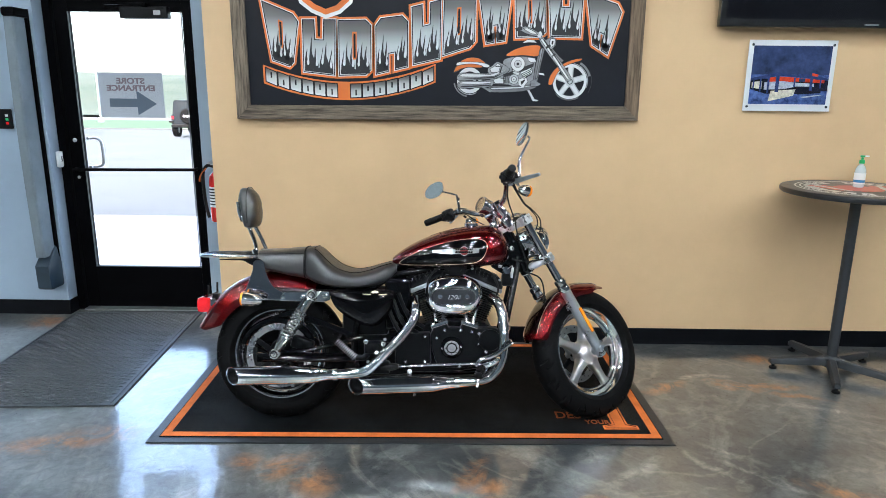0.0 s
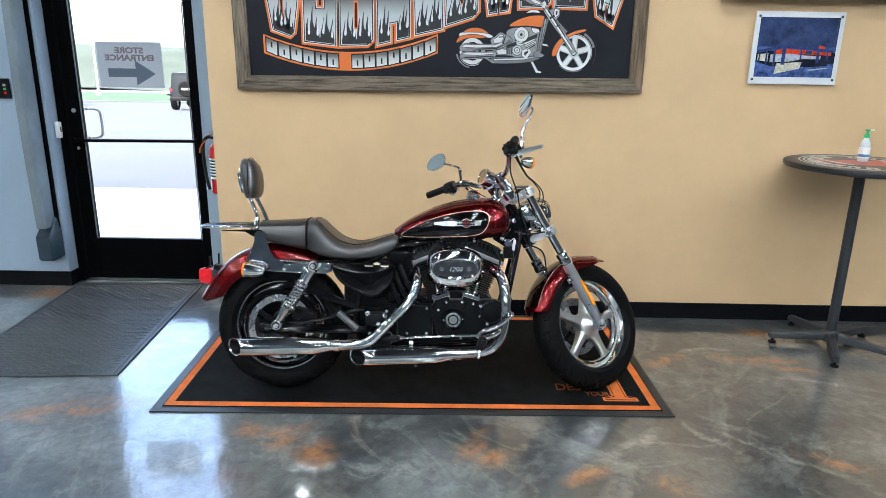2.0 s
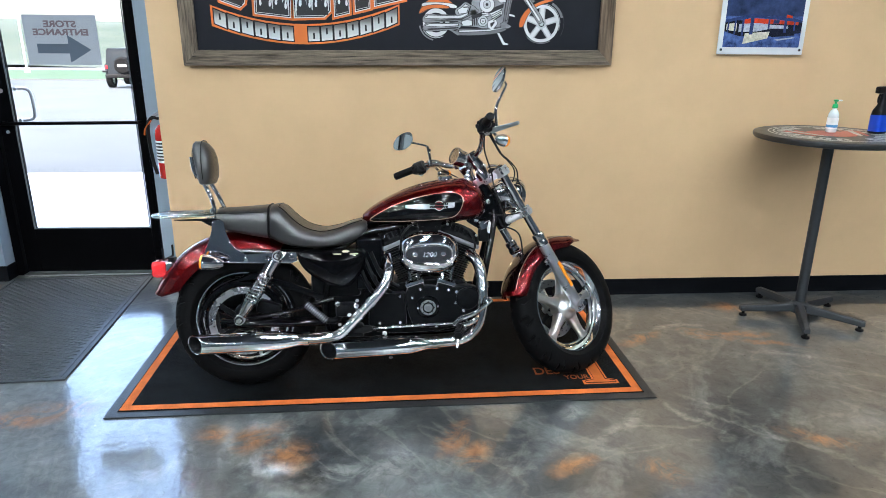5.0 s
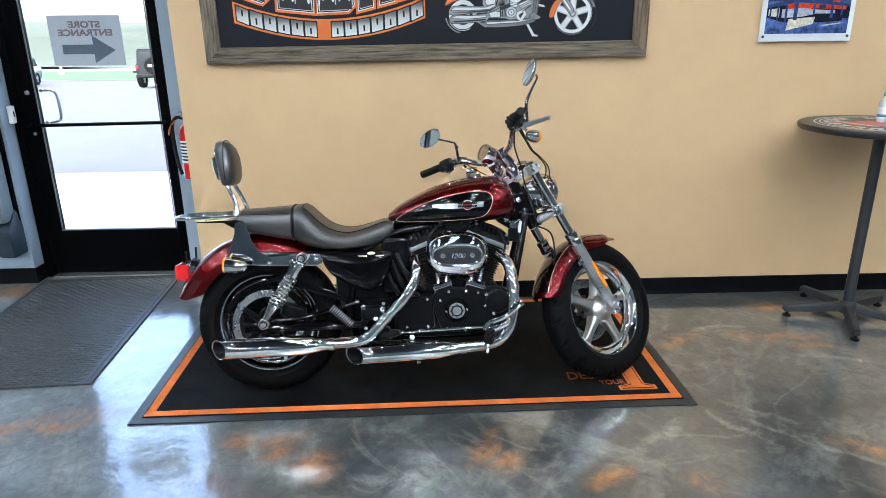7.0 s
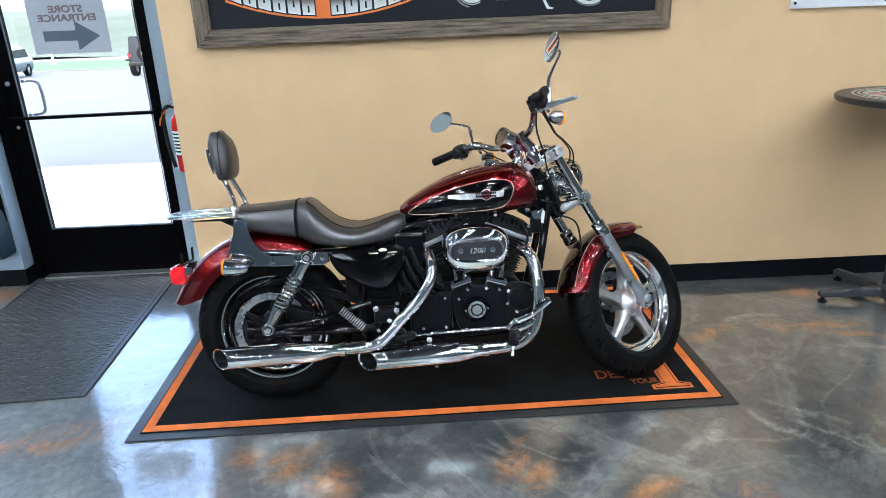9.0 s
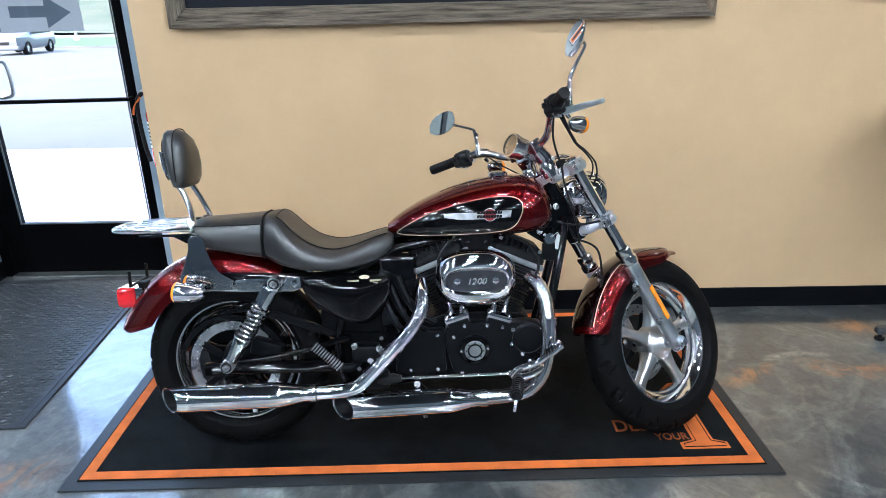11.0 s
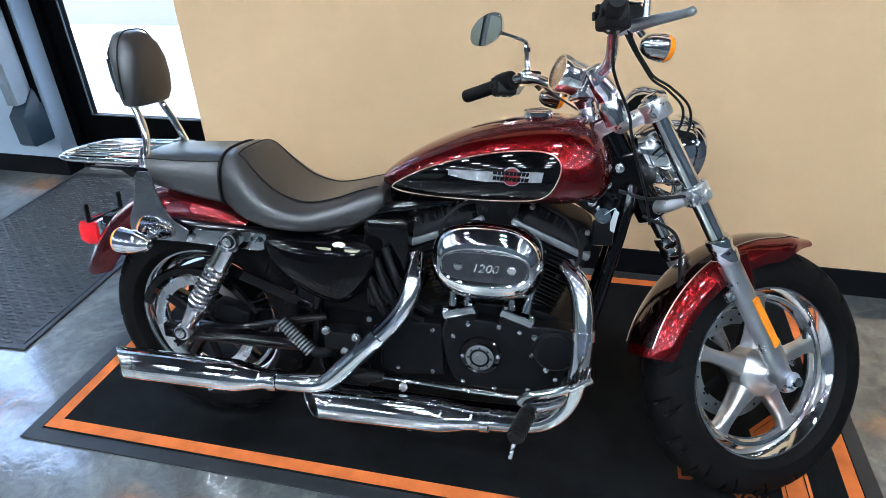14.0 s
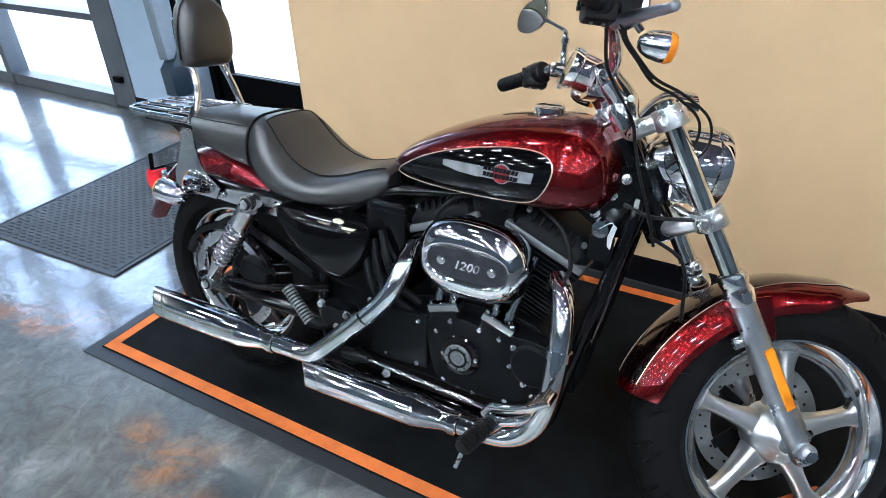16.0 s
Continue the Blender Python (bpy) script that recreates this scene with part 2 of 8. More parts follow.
M["grey_frame"] = mat("grey_storefront_frame", (0.09, 0.1, 0.11), 0.45, 0.3, vary=0.2, vscale=4)
M["glass"] = glass_material("window_glass")
# tint only dims the added west glazing as the mirrors reflect it
M["tinted_glass"] = glass_material("tinted_glass", (0.15, 0.165, 0.172))
M["paper"] = sheet_material("window_paper", (0.3, 0.305, 0.31), 0.1)
M["paper_grey"] = sheet_material("window_paper_grey", (0.1, 0.125, 0.155), 0.25)
M["paper_red"] = sheet_material("window_paper_red", (0.17, 0.125, 0.13), 0.2)
M["alu"] = mat("brushed_aluminium", (0.62, 0.63, 0.65), 0.28, 1.0, vary=0.08, vscale=20, bump=0.05, bscale=300, rvary=0.06)
M["satin_alu"] = mat("satin_aluminium", (0.56, 0.6, 0.65), 0.3, 1.0, vary=0.06, vscale=20, bump=0.05, bscale=300, rvary=0.05)
M["cast"] = mat("grey_cast_metal", (0.23, 0.24, 0.25), 0.42, 0.85, vary=0.12, vscale=60, bump=0.08, bscale=300)
M["badge_red"] = mat("badge_red_enamel", (0.2, 0.012, 0.016), 0.3, coat=0.5)
# warm metal tone puts the glass's reflection of the tan wall into the dial
M["dial"] = mat("dial_wall_reflection", (0.6, 0.55, 0.5), 0.14, 1.0, vary=0.2, vscale=60)
M["steel"] = mat("dull_steel", (0.45, 0.45, 0.46), 0.38, 1.0, vary=0.1, vscale=30)
M["chrome"] = mat("chrome", (0.74, 0.755, 0.77), 0.03, 1.0, rvary=0.02, vscale=12)
M["black_gloss"] = mat("black_gloss_paint", (0.002, 0.002, 0.0025), 0.3, 0.0, coat=1.0, spec=0.0)
M["black_satin"] = mat("black_wrinkle_coat", (0.0024, 0.0029, 0.0038), 0.5, 0.0, spec=0.13, bump=0.2, bscale=500, vary=0.3, vscale=10)
M["black_plastic"] = mat("black_plastic", (0.0035, 0.0035, 0.0045), 0.45, spec=0.2, bump=0.1, bscale=300, rvary=0.08, vscale=15)
M["red"] = flake_paint("dark_red_lacquer", (0.22, 0.0025, 0.0045), (0.055, 0.0006, 0.0012))
M["dark_red"] = flake_paint("black_cherry_lacquer", (0.02, 0.004, 0.005), (0.01, 0.003, 0.003))
M["pin"] = mat("gold_pinstripe", (0.42, 0.3, 0.22), 0.3, 0.3, coat=0.6)
M["tyre"] = mat("tyre_rubber", (0.0034, 0.0034, 0.0038), 0.65, spec=0.11, vary=0.35, vscale=14, bump=0.15, bscale=160, rvary=0.1)
M["rubber"] = mat("black_rubber", (0.004, 0.004, 0.0046), 0.55, spec=0.2, vary=0.3, vscale=20, bump=0.1, bscale=200)
M["leather"] = mat("black_vinyl_leather", (0.02, 0.0195, 0.02), 0.35, spec=1.0, vary=0.15, vscale=10, bump=0.22, bscale=420, rvary=0.05)
M["amber"] = mat("amber_lens", (0.95, 0.27, 0.01), 0.15, coat=1.0, vary=0.12, vscale=60)
M["red_lens"] = mat("red_lens", (0.75, 0.012, 0.02), 0.12, coat=1.0, vary=0.15, vscale=50)
M["wheel"] = mat("polished_wheel_alloy", (0.74, 0.735, 0.73), 0.3, 1.0, vary=0.03, vscale=14, rvary=0.02)
M["rim_chrome"] = mat("rim_chrome", (0.84, 0.845, 0.85), 0.09, 1.0, rvary=0.04, vscale=12)
M["black_cover"] = mat("deep_black_lacquer", (0.002, 0.002, 0.0025), 0.3, 0.0, coat=0.5, spec=0.0, coat_rough=0.02)
M["badge_silver"] = mat("badge_silver", (0.5, 0.51, 0.53), 0.3, 0.8, coat=0.6, vary=0.3, vscale=30)
# chrome lowered in tone, standing in for dark surroundings mirrored by the side plate
M["plate_chrome"] = mat("chrome_dark_reflection", (0.52, 0.53, 0.55), 0.07, 1.0, rvary=0.03, vscale=12)
M["inset_grey"] = mat("dark_inset_metal", (0.05, 0.053, 0.06), 0.4, 0.6, vary=0.15, vscale=40)
M["emblem_gold"] = mat("warm_chrome_emblem", (0.6, 0.52, 0.38), 0.42, 0.55, bump=0.2, bscale=260)
M["spring"] = mat("bright_spring_steel", (0.78, 0.79, 0.81), 0.16, 1.0, vary=0.05, vscale=30)
M["mirror"] = mat("mirror_glass", (0.85, 0.87, 0.88), 0.01, 1.0)
M["lens"] = mat("headlamp_lens", (0.75, 0.78, 0.8), 0.06, 0.6, coat=1.0, vary=0.2, vscale=60)
M["white_tag"] = mat("white_paper_tag", (0.55, 0.55, 0.56), 0.7, vary=0.1)
M["mat_black"] = mat("bike_mat_pile", (0.002, 0.0026, 0.0036), 0.8, spec=0.12, vary=0.7, vscale=5, second=(0.0085, 0.01, 0.0118), bump=0.6, bscale=420)
M["mat_edge"] = mat("bike_mat_rubber_edge", (0.017, 0.019, 0.022), 0.42, vary=0.25, vscale=7, bump=0.2, bscale=150)
M["mat_word"] = mat("bike_mat_word_print", (0.26, 0.066, 0.02), 0.88, spec=0.2, vary=0.3, vscale=30, bump=0.5, bscale=420)
M["mat_orange"] = mat("bike_mat_orange_print", (0.62, 0.145, 0.025), 0.85, vary=0.18, vscale=14, bump=0.5, bscale=420)
M["door_mat"] = mat("door_mat_rubber", (0.019, 0.0218, 0.0258), 0.45, spec=0.6, vary=0.3, vscale=5, bump=0.2, bscale=200, rvary=0.08)
M["wood"] = weathered_wood()
M["brown_wood"] = mat("brown_barn_wood", (0.12, 0.075, 0.045), 0.8, vary=0.6, vscale=6, bump=0.8, bscale=60, stretch=(0.8, 14, 14), second=(0.27, 0.19, 0.125))
M["sign_mid"] = mat("sign_mid_grey", (0.17, 0.17, 0.18), 0.4, vary=0.25, vscale=5)
M["sign_shade"] = mat("sign_shade_grey", (0.27, 0.275, 0.29), 0.4, vary=0.5, vscale=9)
M["sign_black"] = mat("sign_board_black", (0.007, 0.008, 0.013), 0.45, spec=0.25, vary=0.2, vscale=3)
M["sign_grey"] = mat("sign_grey_fade", (0.36, 0.365, 0.38), 0.4, vary=0.3, vscale=4, stretch=(0.6, 1, 2.0), second=(0.62, 0.63, 0.65))
M["sign_fade"] = sign_fade_material()
M["sign_dark"] = mat("sign_charcoal", (0.02, 0.02, 0.024), 0.4, vary=0.2, vscale=6)
M["sign_silver"] = mat("sign_silver", (0.5, 0.52, 0.54), 0.4, vary=0.2, vscale=8)
M["sign_orange"] = mat("sign_orange", (0.72, 0.17, 0.03), 0.4, vary=0.08, vscale=6)
M["sign_white"] = mat("sign_white", (0.68, 0.69, 0.7), 0.4, vary=0.06, vscale=6)
M["photo_white"] = mat("photo_white_wall", (0.4, 0.43, 0.5), 0.15, vary=0.4, vscale=50, coat=0.8)
M["photo_roof"] = mat("photo_roof_blue", (0.03, 0.05, 0.15), 0.15, vary=0.4, vscale=40, coat=0.8)
M["photo_blue"] = mat("photo_dusk_blue", (0.022, 0.03, 0.07), 0.12, vary=0.5, vscale=9, second=(0.05, 0.08, 0.2), coat=0.8)
M["photo_red"] = mat("photo_red", (0.6, 0.05, 0.02), 0.15, vary=0.5, vscale=40, coat=0.8)
M["photo_dark"] = mat("photo_dark", (0.01, 0.012, 0.03), 0.12, vary=0.5, vscale=40, coat=0.8)
M["photo_light"] = mat("photo_lit_windows", (0.62, 0.58, 0.46), 0.15, vary=0.4, vscale=60, coat=0.8)
M["photo_ground"] = mat("photo_wet_ground", (0.02, 0.05, 0.22), 0.15, vary=0.7, vscale=22, coat=0.8, second=(0.12, 0.2, 0.5))
M["acrylic"] = mat("white_acrylic_border", (0.72, 0.74, 0.76), 0.15, coat=0.6)
M["table_black"] = mat("table_black_coat", (0.018, 0.019, 0.022), 0.4, vary=0.25, vscale=10, rvary=0.08)
M["table_leg"] = mat("table_leg_coat", (0.024, 0.027, 0.032), 0.48, vary=0.15, vscale=10, bump=0.15, bscale=300)
M["table_red"] = mat("table_print_red", (0.6, 0.05, 0.03), 0.3, vary=0.15, vscale=14, coat=0.4)
M["table_white"] = mat("table_print_white", (0.7, 0.7, 0.68), 0.3, vary=0.08, coat=0.4)
M["tv"] = mat("tv_bezel", (0.008, 0.008, 0.009), 0.22, coat=0.6)
M["tv_screen"] = mat("tv_screen", (0.006, 0.006, 0.008), 0.08)
M["gel"] = mat("sanitiser_gel", (0.8, 0.9, 0.92), 0.1, coat=0.5, trans=0.2)
M["label_white"] = mat("label_white", (0.8, 0.82, 0.82), 0.4)
M["label_blue"] = mat("label_blue", (0.05, 0.25, 0.5), 0.4)
M["green_cap"] = mat("green_pump", (0.02, 0.42, 0.13), 0.35)
M["blue_label"] = mat("spray_blue_label", (0.01, 0.06, 0.5), 0.3, vary=0.2, vscale=12)
M["ext_red"] = mat("extinguisher_red", (0.62, 0.02, 0.015), 0.25, coat=0.6)
M["yellow"] = mat("yellow_tag", (0.75, 0.55, 0.04), 0.5)
M["antenna_white"] = mat("antenna_translucent_panel", (0.3, 0.36, 0.4), 0.2, vary=0.2, vscale=3, trans=0.45)
M["antenna_base"] = mat("antenna_dark_base", (0.02, 0.035, 0.05), 0.35, vary=0.2)
M["concrete"] = mat("pale_concrete", (0.54, 0.56, 0.57), 0.85, vary=0.12, vscale=0.6, bump=0.2, bscale=40)
M["road"] = mat("pale_road", (0.085, 0.085, 0.084), 0.9, vary=0.1, vscale=0.3)
M["asphalt"] = mat("worn_asphalt", (0.053, 0.057, 0.06), 0.9, vary=0.15, vscale=0.4, bump=0.3, bscale=60)
M["grass"] = mat("spring_grass", (0.019, 0.05, 0.012), 0.9, vary=0.25, vscale=0.7, second=(0.026, 0.06, 0.015))
M["hill"] = mat("far_hillside", (0.022, 0.046, 0.018), 0.95, vary=0.4, vscale=0.12, second=(0.044, 0.05, 0.03))
M["car_black"] = mat("black_car_paint", (0.007, 0.0105, 0.016), 0.5, spec=0.25)
M["car_silver"] = mat("silver_car_paint", (0.1, 0.115, 0.135), 0.35, 0.4, coat=0.6)
M["car_glass"] = mat("dark_car_glass", (0.02, 0.025, 0.03), 0.08)
M["lamp"] = mat("lamp_diffuser", (0.885, 0.965, 1.04), 0.5, emit=LAMP_WATTS)


# ---- mesh helpers ----
def finish(name, bm, material, angle=38):
    bmesh.ops.recalc_face_normals(bm, faces=bm.faces)
    weighted = None
    if len(bm.faces) < 6000:
        # normals weighted by area, so that flat faces stay flat beside their rounded edges
        limit = math.cos(radians(angle))
        normal = {f: f.normal.copy() for f in bm.faces}
        area = {f: f.calc_area() for f in bm.faces}
        weighted = []
        for f in bm.faces:
            for lp in f.loops:
                n = Vector((0, 0, 0))
                for g in lp.vert.link_faces:
                    if g is f or normal[f].dot(normal[g]) > limit:
                        n += normal[g] * area[g]
                weighted.append(n.normalized() if n.length > 1e-12 else normal[f])
    me = bpy.data.meshes.new(name)
    bm.to_mesh(me)
    bm.free()
    for p in me.polygons:
        p.use_smooth = True
    me.set_sharp_from_angle(angle=radians(angle))
    if weighted:
        me.normals_split_custom_set(weighted)
    me.materials.append(material)
    return me


def part(name, bm, material, parent, label="", basis=None, angle=38):
    ob = new(name, finish(name, bm, material, angle))
    ob.parent = parent
    if basis is not None:
        ob.matrix_basis = basis
    if label:
        tagged(ob, label)
    return ob


def thing(name, label, category, basis=None, group="", kind=""):
    ob = new(name)
    ob.empty_display_size = 0.1
    if basis is not None:
        ob.matrix_basis = basis
    return tagged(ob, label, category, group, kind)


def solid(name, bm, material, label, category="", basis=None, kind="", group="", angle=38):
    ob = new(name, finish(name, bm, material, angle))
    if basis is not None:
        ob.matrix_basis = basis
    return tagged(ob, label, category, group, kind)


def box(x0, y0, z0, x1, y1, z1, bevel=0.0, bm=None, m=None, seg=2):
    b = bmesh.new()
    bmesh.ops.create_cube(b, size=1)
    for v in b.verts:
        v.co = Vector(((x0 + x1) / 2 + v.co.x * (x1 - x0), (y0 + y1) / 2 + v.co.y * (y1 - y0), (z0 + z1) / 2 + v.co.z * (z1 - z0)))
    if bevel:
        bmesh.ops.bevel(b, geom=b.edges[:], offset=bevel, segments=seg, affect='EDGES', profile=0.5)
    return join(b, bm, m)


def join(b, bm=None, m=None):
    if m is not None:
        bmesh.ops.transform(b, matrix=m, verts=b.verts)
    if bm is None:
        return b
    me = bpy.data.meshes.new("tmp")
    b.to_mesh(me)
    b.free()
    bm.from_mesh(me)
    bpy.data.meshes.remove(me)
    return bm


def spline(pts, n=6, closed=False):
    """Catmull-Rom through the points."""
    P = [Vector(p) for p in pts]
    out = []
    k = len(P)
    for i in range(k if closed else k - 1):
        p0 = P[(i - 1) % k] if closed or i else P[0] * 2 - P[1]
        p1, p2 = P[i], P[(i + 1) % k]
        p3 = P[(i + 2) % k] if closed or i + 2 < k else P[-1] * 2 - P[-2]
        for j in range(n):
            t = j / n
            out.append(0.5 * ((2 * p1) + (p2 - p0) * t + (2 * p0 - 5 * p1 + 4 * p2 - p3) * t * t + (3 * p1 - p0 - 3 * p2 + p3) * t ** 3))
    if not closed:
        out.append(P[-1])
    return out


def loft(rings, bm=None, caps=True, closed=False):
    b = bm or bmesh.new()
    vs = [[b.verts.new(p) for p in r] for r in rings]
    k = len(vs[0])
    for i in range(len(vs) - (0 if closed else 1)):
        a, c = vs[i], vs[(i + 1) % len(vs)]
        for j in range(k):
            b.faces.new((a[j], a[(j + 1) % k], c[(j + 1) % k], c[j]))
    if caps and not closed:
        b.faces.new(vs[0])
        b.faces.new(vs[-1][::-1])
    return b


def sheet(rows, bm=None, thick=0.0):
    """Open grid of points; with thickness it gets a back along its normals."""
    b = bmesh.new()
    vs = [[b.verts.new(p) for p in r] for r in rows]
    for i in range(len(vs) - 1):
        for j in range(len(vs[0]) - 1):
            b.faces.new((vs[i][j], vs[i][j + 1], vs[i + 1][j + 1], vs[i + 1][j]))
    if thick:
        bmesh.ops.recalc_face_normals(b, faces=b.faces)
        bmesh.ops.solidify(b, geom=b.faces[:], thickness=thick)
    return join(b, bm)


def tube(pts, r, seg=12, bm=None, smooth=0, closed=False, caps=True, flat=1.0):
    """Sweep of a circle; r is one radius or one for each point."""
    rs = list(r) if isinstance(r, (list, tuple)) else [r] * len(pts)
    if smooth:
        n0 = len(pts)
        pts2 = spline(pts, smooth, closed)
        if isinstance(r, (list, tuple)):
            rs = [rs[min(i // smooth, n0 - 1)] + (rs[min(i // smooth + 1, n0 - 1)] - rs[min(i // smooth, n0 - 1)]) * (i % smooth) / smooth for i in range(len(pts2))]
        else:
            rs = [r] * len(pts2)
        pts = pts2
    P = [Vector(p) for p in pts]
    k = len(P)
    tang = []
    for i in range(k):
        a = P[(i - 1) % k] if closed or i else P[i]
        c = P[(i + 1) % k] if closed or i < k - 1 else P[i]
        d = c - a
        tang.append(d.normalized() if d.length > 1e-9 else Vector((0, 0, 1)))
    n = tang[0].orthogonal().normalized()
    rings = []
    for i in range(k):
        n = (n - tang[i] * n.dot(tang[i])).normalized()
        bi = tang[i].cross(n)
        rings.append([P[i] + n * (math.cos(2 * math.pi * j / seg) * rs[i]) + bi * (math.sin(2 * math.pi * j / seg) * rs[i] * flat) for j in range(seg)])
    return loft(rings, bm, caps, closed)


def lathe(profile, seg=32, bm=None, m=None, closed_profile=False):
    """Turn (radius, height) round the z axis."""
    b = bmesh.new()
    rings = []
    for r, h in profile:
        rings.append([b.verts.new((r * math.cos(2 * math.pi * j / seg), r * math.sin(2 * math.pi * j / seg), h)) for j in range(seg)] if r > 1e-6 else [b.verts.new((0, 0, h))])
    pairs = list(zip(rings, rings[1:])) + ([(rings[-1], rings[0])] if closed_profile else [])
    for a, c in pairs:
        for j in range(seg):
            q = (j + 1) % seg
            if len(a) == 1 and len(c) == 1:
                continue
            if len(a) == 1:
                b.faces.new((a[0], c[j], c[q]))
            elif len(c) == 1:
                b.faces.new((a[j], c[0], a[q]))
            else:
                b.faces.new((a[j], a[q], c[q], c[j]))
    return join(b, bm, m)


def along(p, q):
    """The pose whose z axis runs from p to q, at p."""
    d = Vector(q) - Vector(p)
    return Matrix.Translation(p) @ d.to_track_quat('Z', 'Y').to_matrix().to_4x4()


def rod(p, q, r, seg=12, bm=None, r2=None):
    h = (Vector(q) - Vector(p)).length
    return lathe([(0, 0), (r, 0), (r if r2 is None else r2, h), (0, h)], seg, bm, along(p, q))


def bolt(p, d, r=0.006, h=0.006, bm=None):
    """Hex bolt head at p, pointing along d."""
    q = Vector(p) + Vector(d).normalized() * h
    b = lathe([(0, 0), (r * 1.25, 0), (r * 1.25, h * 0.25), (r, h * 0.3), (r, h * 0.9), (r * 0.7, h), (0, h)], 8, bm, along(p, q))
    return b


def plate(poly, depth, axis='y', at=0.0, bevel=0.0, bm=None, m=None):
    """Flat polygon in (x, z) pushed out along y from at to at + depth."""
    b = bmesh.new()
    a = [b.verts.new((x, at, z)) for x, z in poly]
    c = [b.verts.new((x, at + depth, z)) for x, z in poly]
    k = len(poly)
    b.faces.new(a)
    b.faces.new(c[::-1])
    for i in range(k):
        b.faces.new((a[i], a[(i + 1) % k], c[(i + 1) % k], c[i]))
    bmesh.ops.recalc_face_normals(b, faces=b.faces)
    if bevel:
        bmesh.ops.bevel(b, geom=b.edges[:], offset=bevel, segments=2, affect='EDGES', profile=0.5)
    return join(b, bm, m)


def smooth_poly(pts, n=5):
    return [(p.x, p.y) for p in spline([(x, z, 0) for x, z in pts], n, True)]


def lettering(text, size, depth=0.001, align='CENTER', shear=0.0, bevel=0.0):
    cu = bpy.data.curves.new("text", 'FONT')
    cu.body, cu.size, cu.extrude, cu.align_x, cu.shear, cu.offset = text, size, depth, align, shear, bevel
    ob = bpy.data.objects.new("text", cu)
    scene.collection.objects.link(ob)
    dg = bpy.context.evaluated_depsgraph_get()
    me = bpy.data.meshes.new_from_object(ob.evaluated_get(dg))
    b = bmesh.new()
    b.from_mesh(me)
    bpy.data.objects.remove(ob)
    bpy.data.curves.remove(cu)
    bpy.data.meshes.remove(me)
    return b


# ---- large structure ----
WALL_Y = 3.872      # face of the tan wall
SIDE_Y = 4.295      # face of the grey walls beside the door
DOOR_Y = 4.43      # inner face of the door leaf
CORNER_X = -1.276  # free end of the tan wall
JAMB_L, JAMB_R = -2.53, -1.50
GLAZE_X = -3.19
ROOM_W, ROOM_E, ROOM_S = -8.0, 6.5, -7.5

solid("floor", box(ROOM_W, ROOM_S, -0.2, ROOM_E, 4.6, 0.0), M["floor"], "glossy poured grey epoxy floor with orange and pale swirls", "floor", kind="structure")
solid("ceiling", box(ROOM_W, ROOM_S, CEIL, ROOM_E, 4.6, CEIL + 0.2), M["ceiling"], "plain dark showroom ceiling", "ceiling", kind="structure")
solid("wall_north", box(CORNER_X, WALL_Y, 0, ROOM_E, 4.6, CEIL, 0.006), M["tan"], "tan painted showroom wall", "wall", kind="structure")
solid("wall_west_of_door", box(GLAZE_X, SIDE_Y, 0, JAMB_L, 4.6, CEIL, 0.005), M["grey_wall"], "blue-grey painted wall beside the door", "wall", kind="structure")
solid("wall_east_of_door", box(JAMB_R, SIDE_Y, 0, CORNER_X, 4.6, CEIL, 0.005), M["grey_wall"], "narrow blue-grey painted wall beside the door", "wall", kind="structure")
solid("wall_over_door", box(JAMB_L, SIDE_Y + 0.003, 2.22, JAMB_R, 4.6, CEIL), M["grey_wall"], "blue-grey painted wall over the door", "wall", kind="structure")
solid("wall_over_glazing", box(ROOM_W, SIDE_Y, 3.2, GLAZE_X, 4.6, CEIL), M["grey_wall"], "blue-grey painted wall over the glazing", "wall", kind="structure")
bm = box(ROOM_W - 0.2, ROOM_S, 3.2, ROOM_W, 4.6, CEIL)
box(ROOM_W - 0.2, 0.7, 0, ROOM_W, 4.6, 3.2, 0, bm)
box(ROOM_W - 0.2, ROOM_S, 0, ROOM_W, -6.7, 3.2, 0, bm)
solid("wall_west", bm, M["far_wall"], "plain grey showroom wall", "wall", kind="structure")
solid("wall_east", box(ROOM_E, ROOM_S, 0, ROOM_E + 0.2, 4.6, CEIL), M["far_wall"], "plain grey showroom wall", "wall", kind="structure")
solid("wall_south", box(ROOM_W, ROOM_S - 0.2, 0, ROOM_E, ROOM_S, CEIL), M["far_wall"], "plain grey showroom wall", "wall", kind="structure")


def baseboard(name, x0, x1, y):
    prof = [(0, 0), (-0.013, 0), (-0.012, 0.006), (-0.009, 0.014), (-0.007, 0.03), (-0.007, 0.1), (-0.004, 0.104), (0, 0.104)]
    bm = loft([[Vector((x, y + p, z)) for p, z in prof] for x in (x0, x1)])
    return solid(name, bm, M["base_rubber"], "black vinyl cove baseboard along the wall", "baseboard", kind="structure")


baseboard("baseboard", CORNER_X - 0.007, ROOM_E, WALL_Y)
baseboard("baseboard", GLAZE_X, JAMB_L + 0.006, SIDE_Y)
baseboard("baseboard", JAMB_R, CORNER_X - 0.02, SIDE_Y)
solid("baseboard", box(JAMB_L, SIDE_Y - 0.006, 0.0, JAMB_L + 0.007, DOOR_Y - 0.03, 0.102), M["base_rubber"], "black vinyl cove baseboard round the corner", "baseboard", kind="structure")

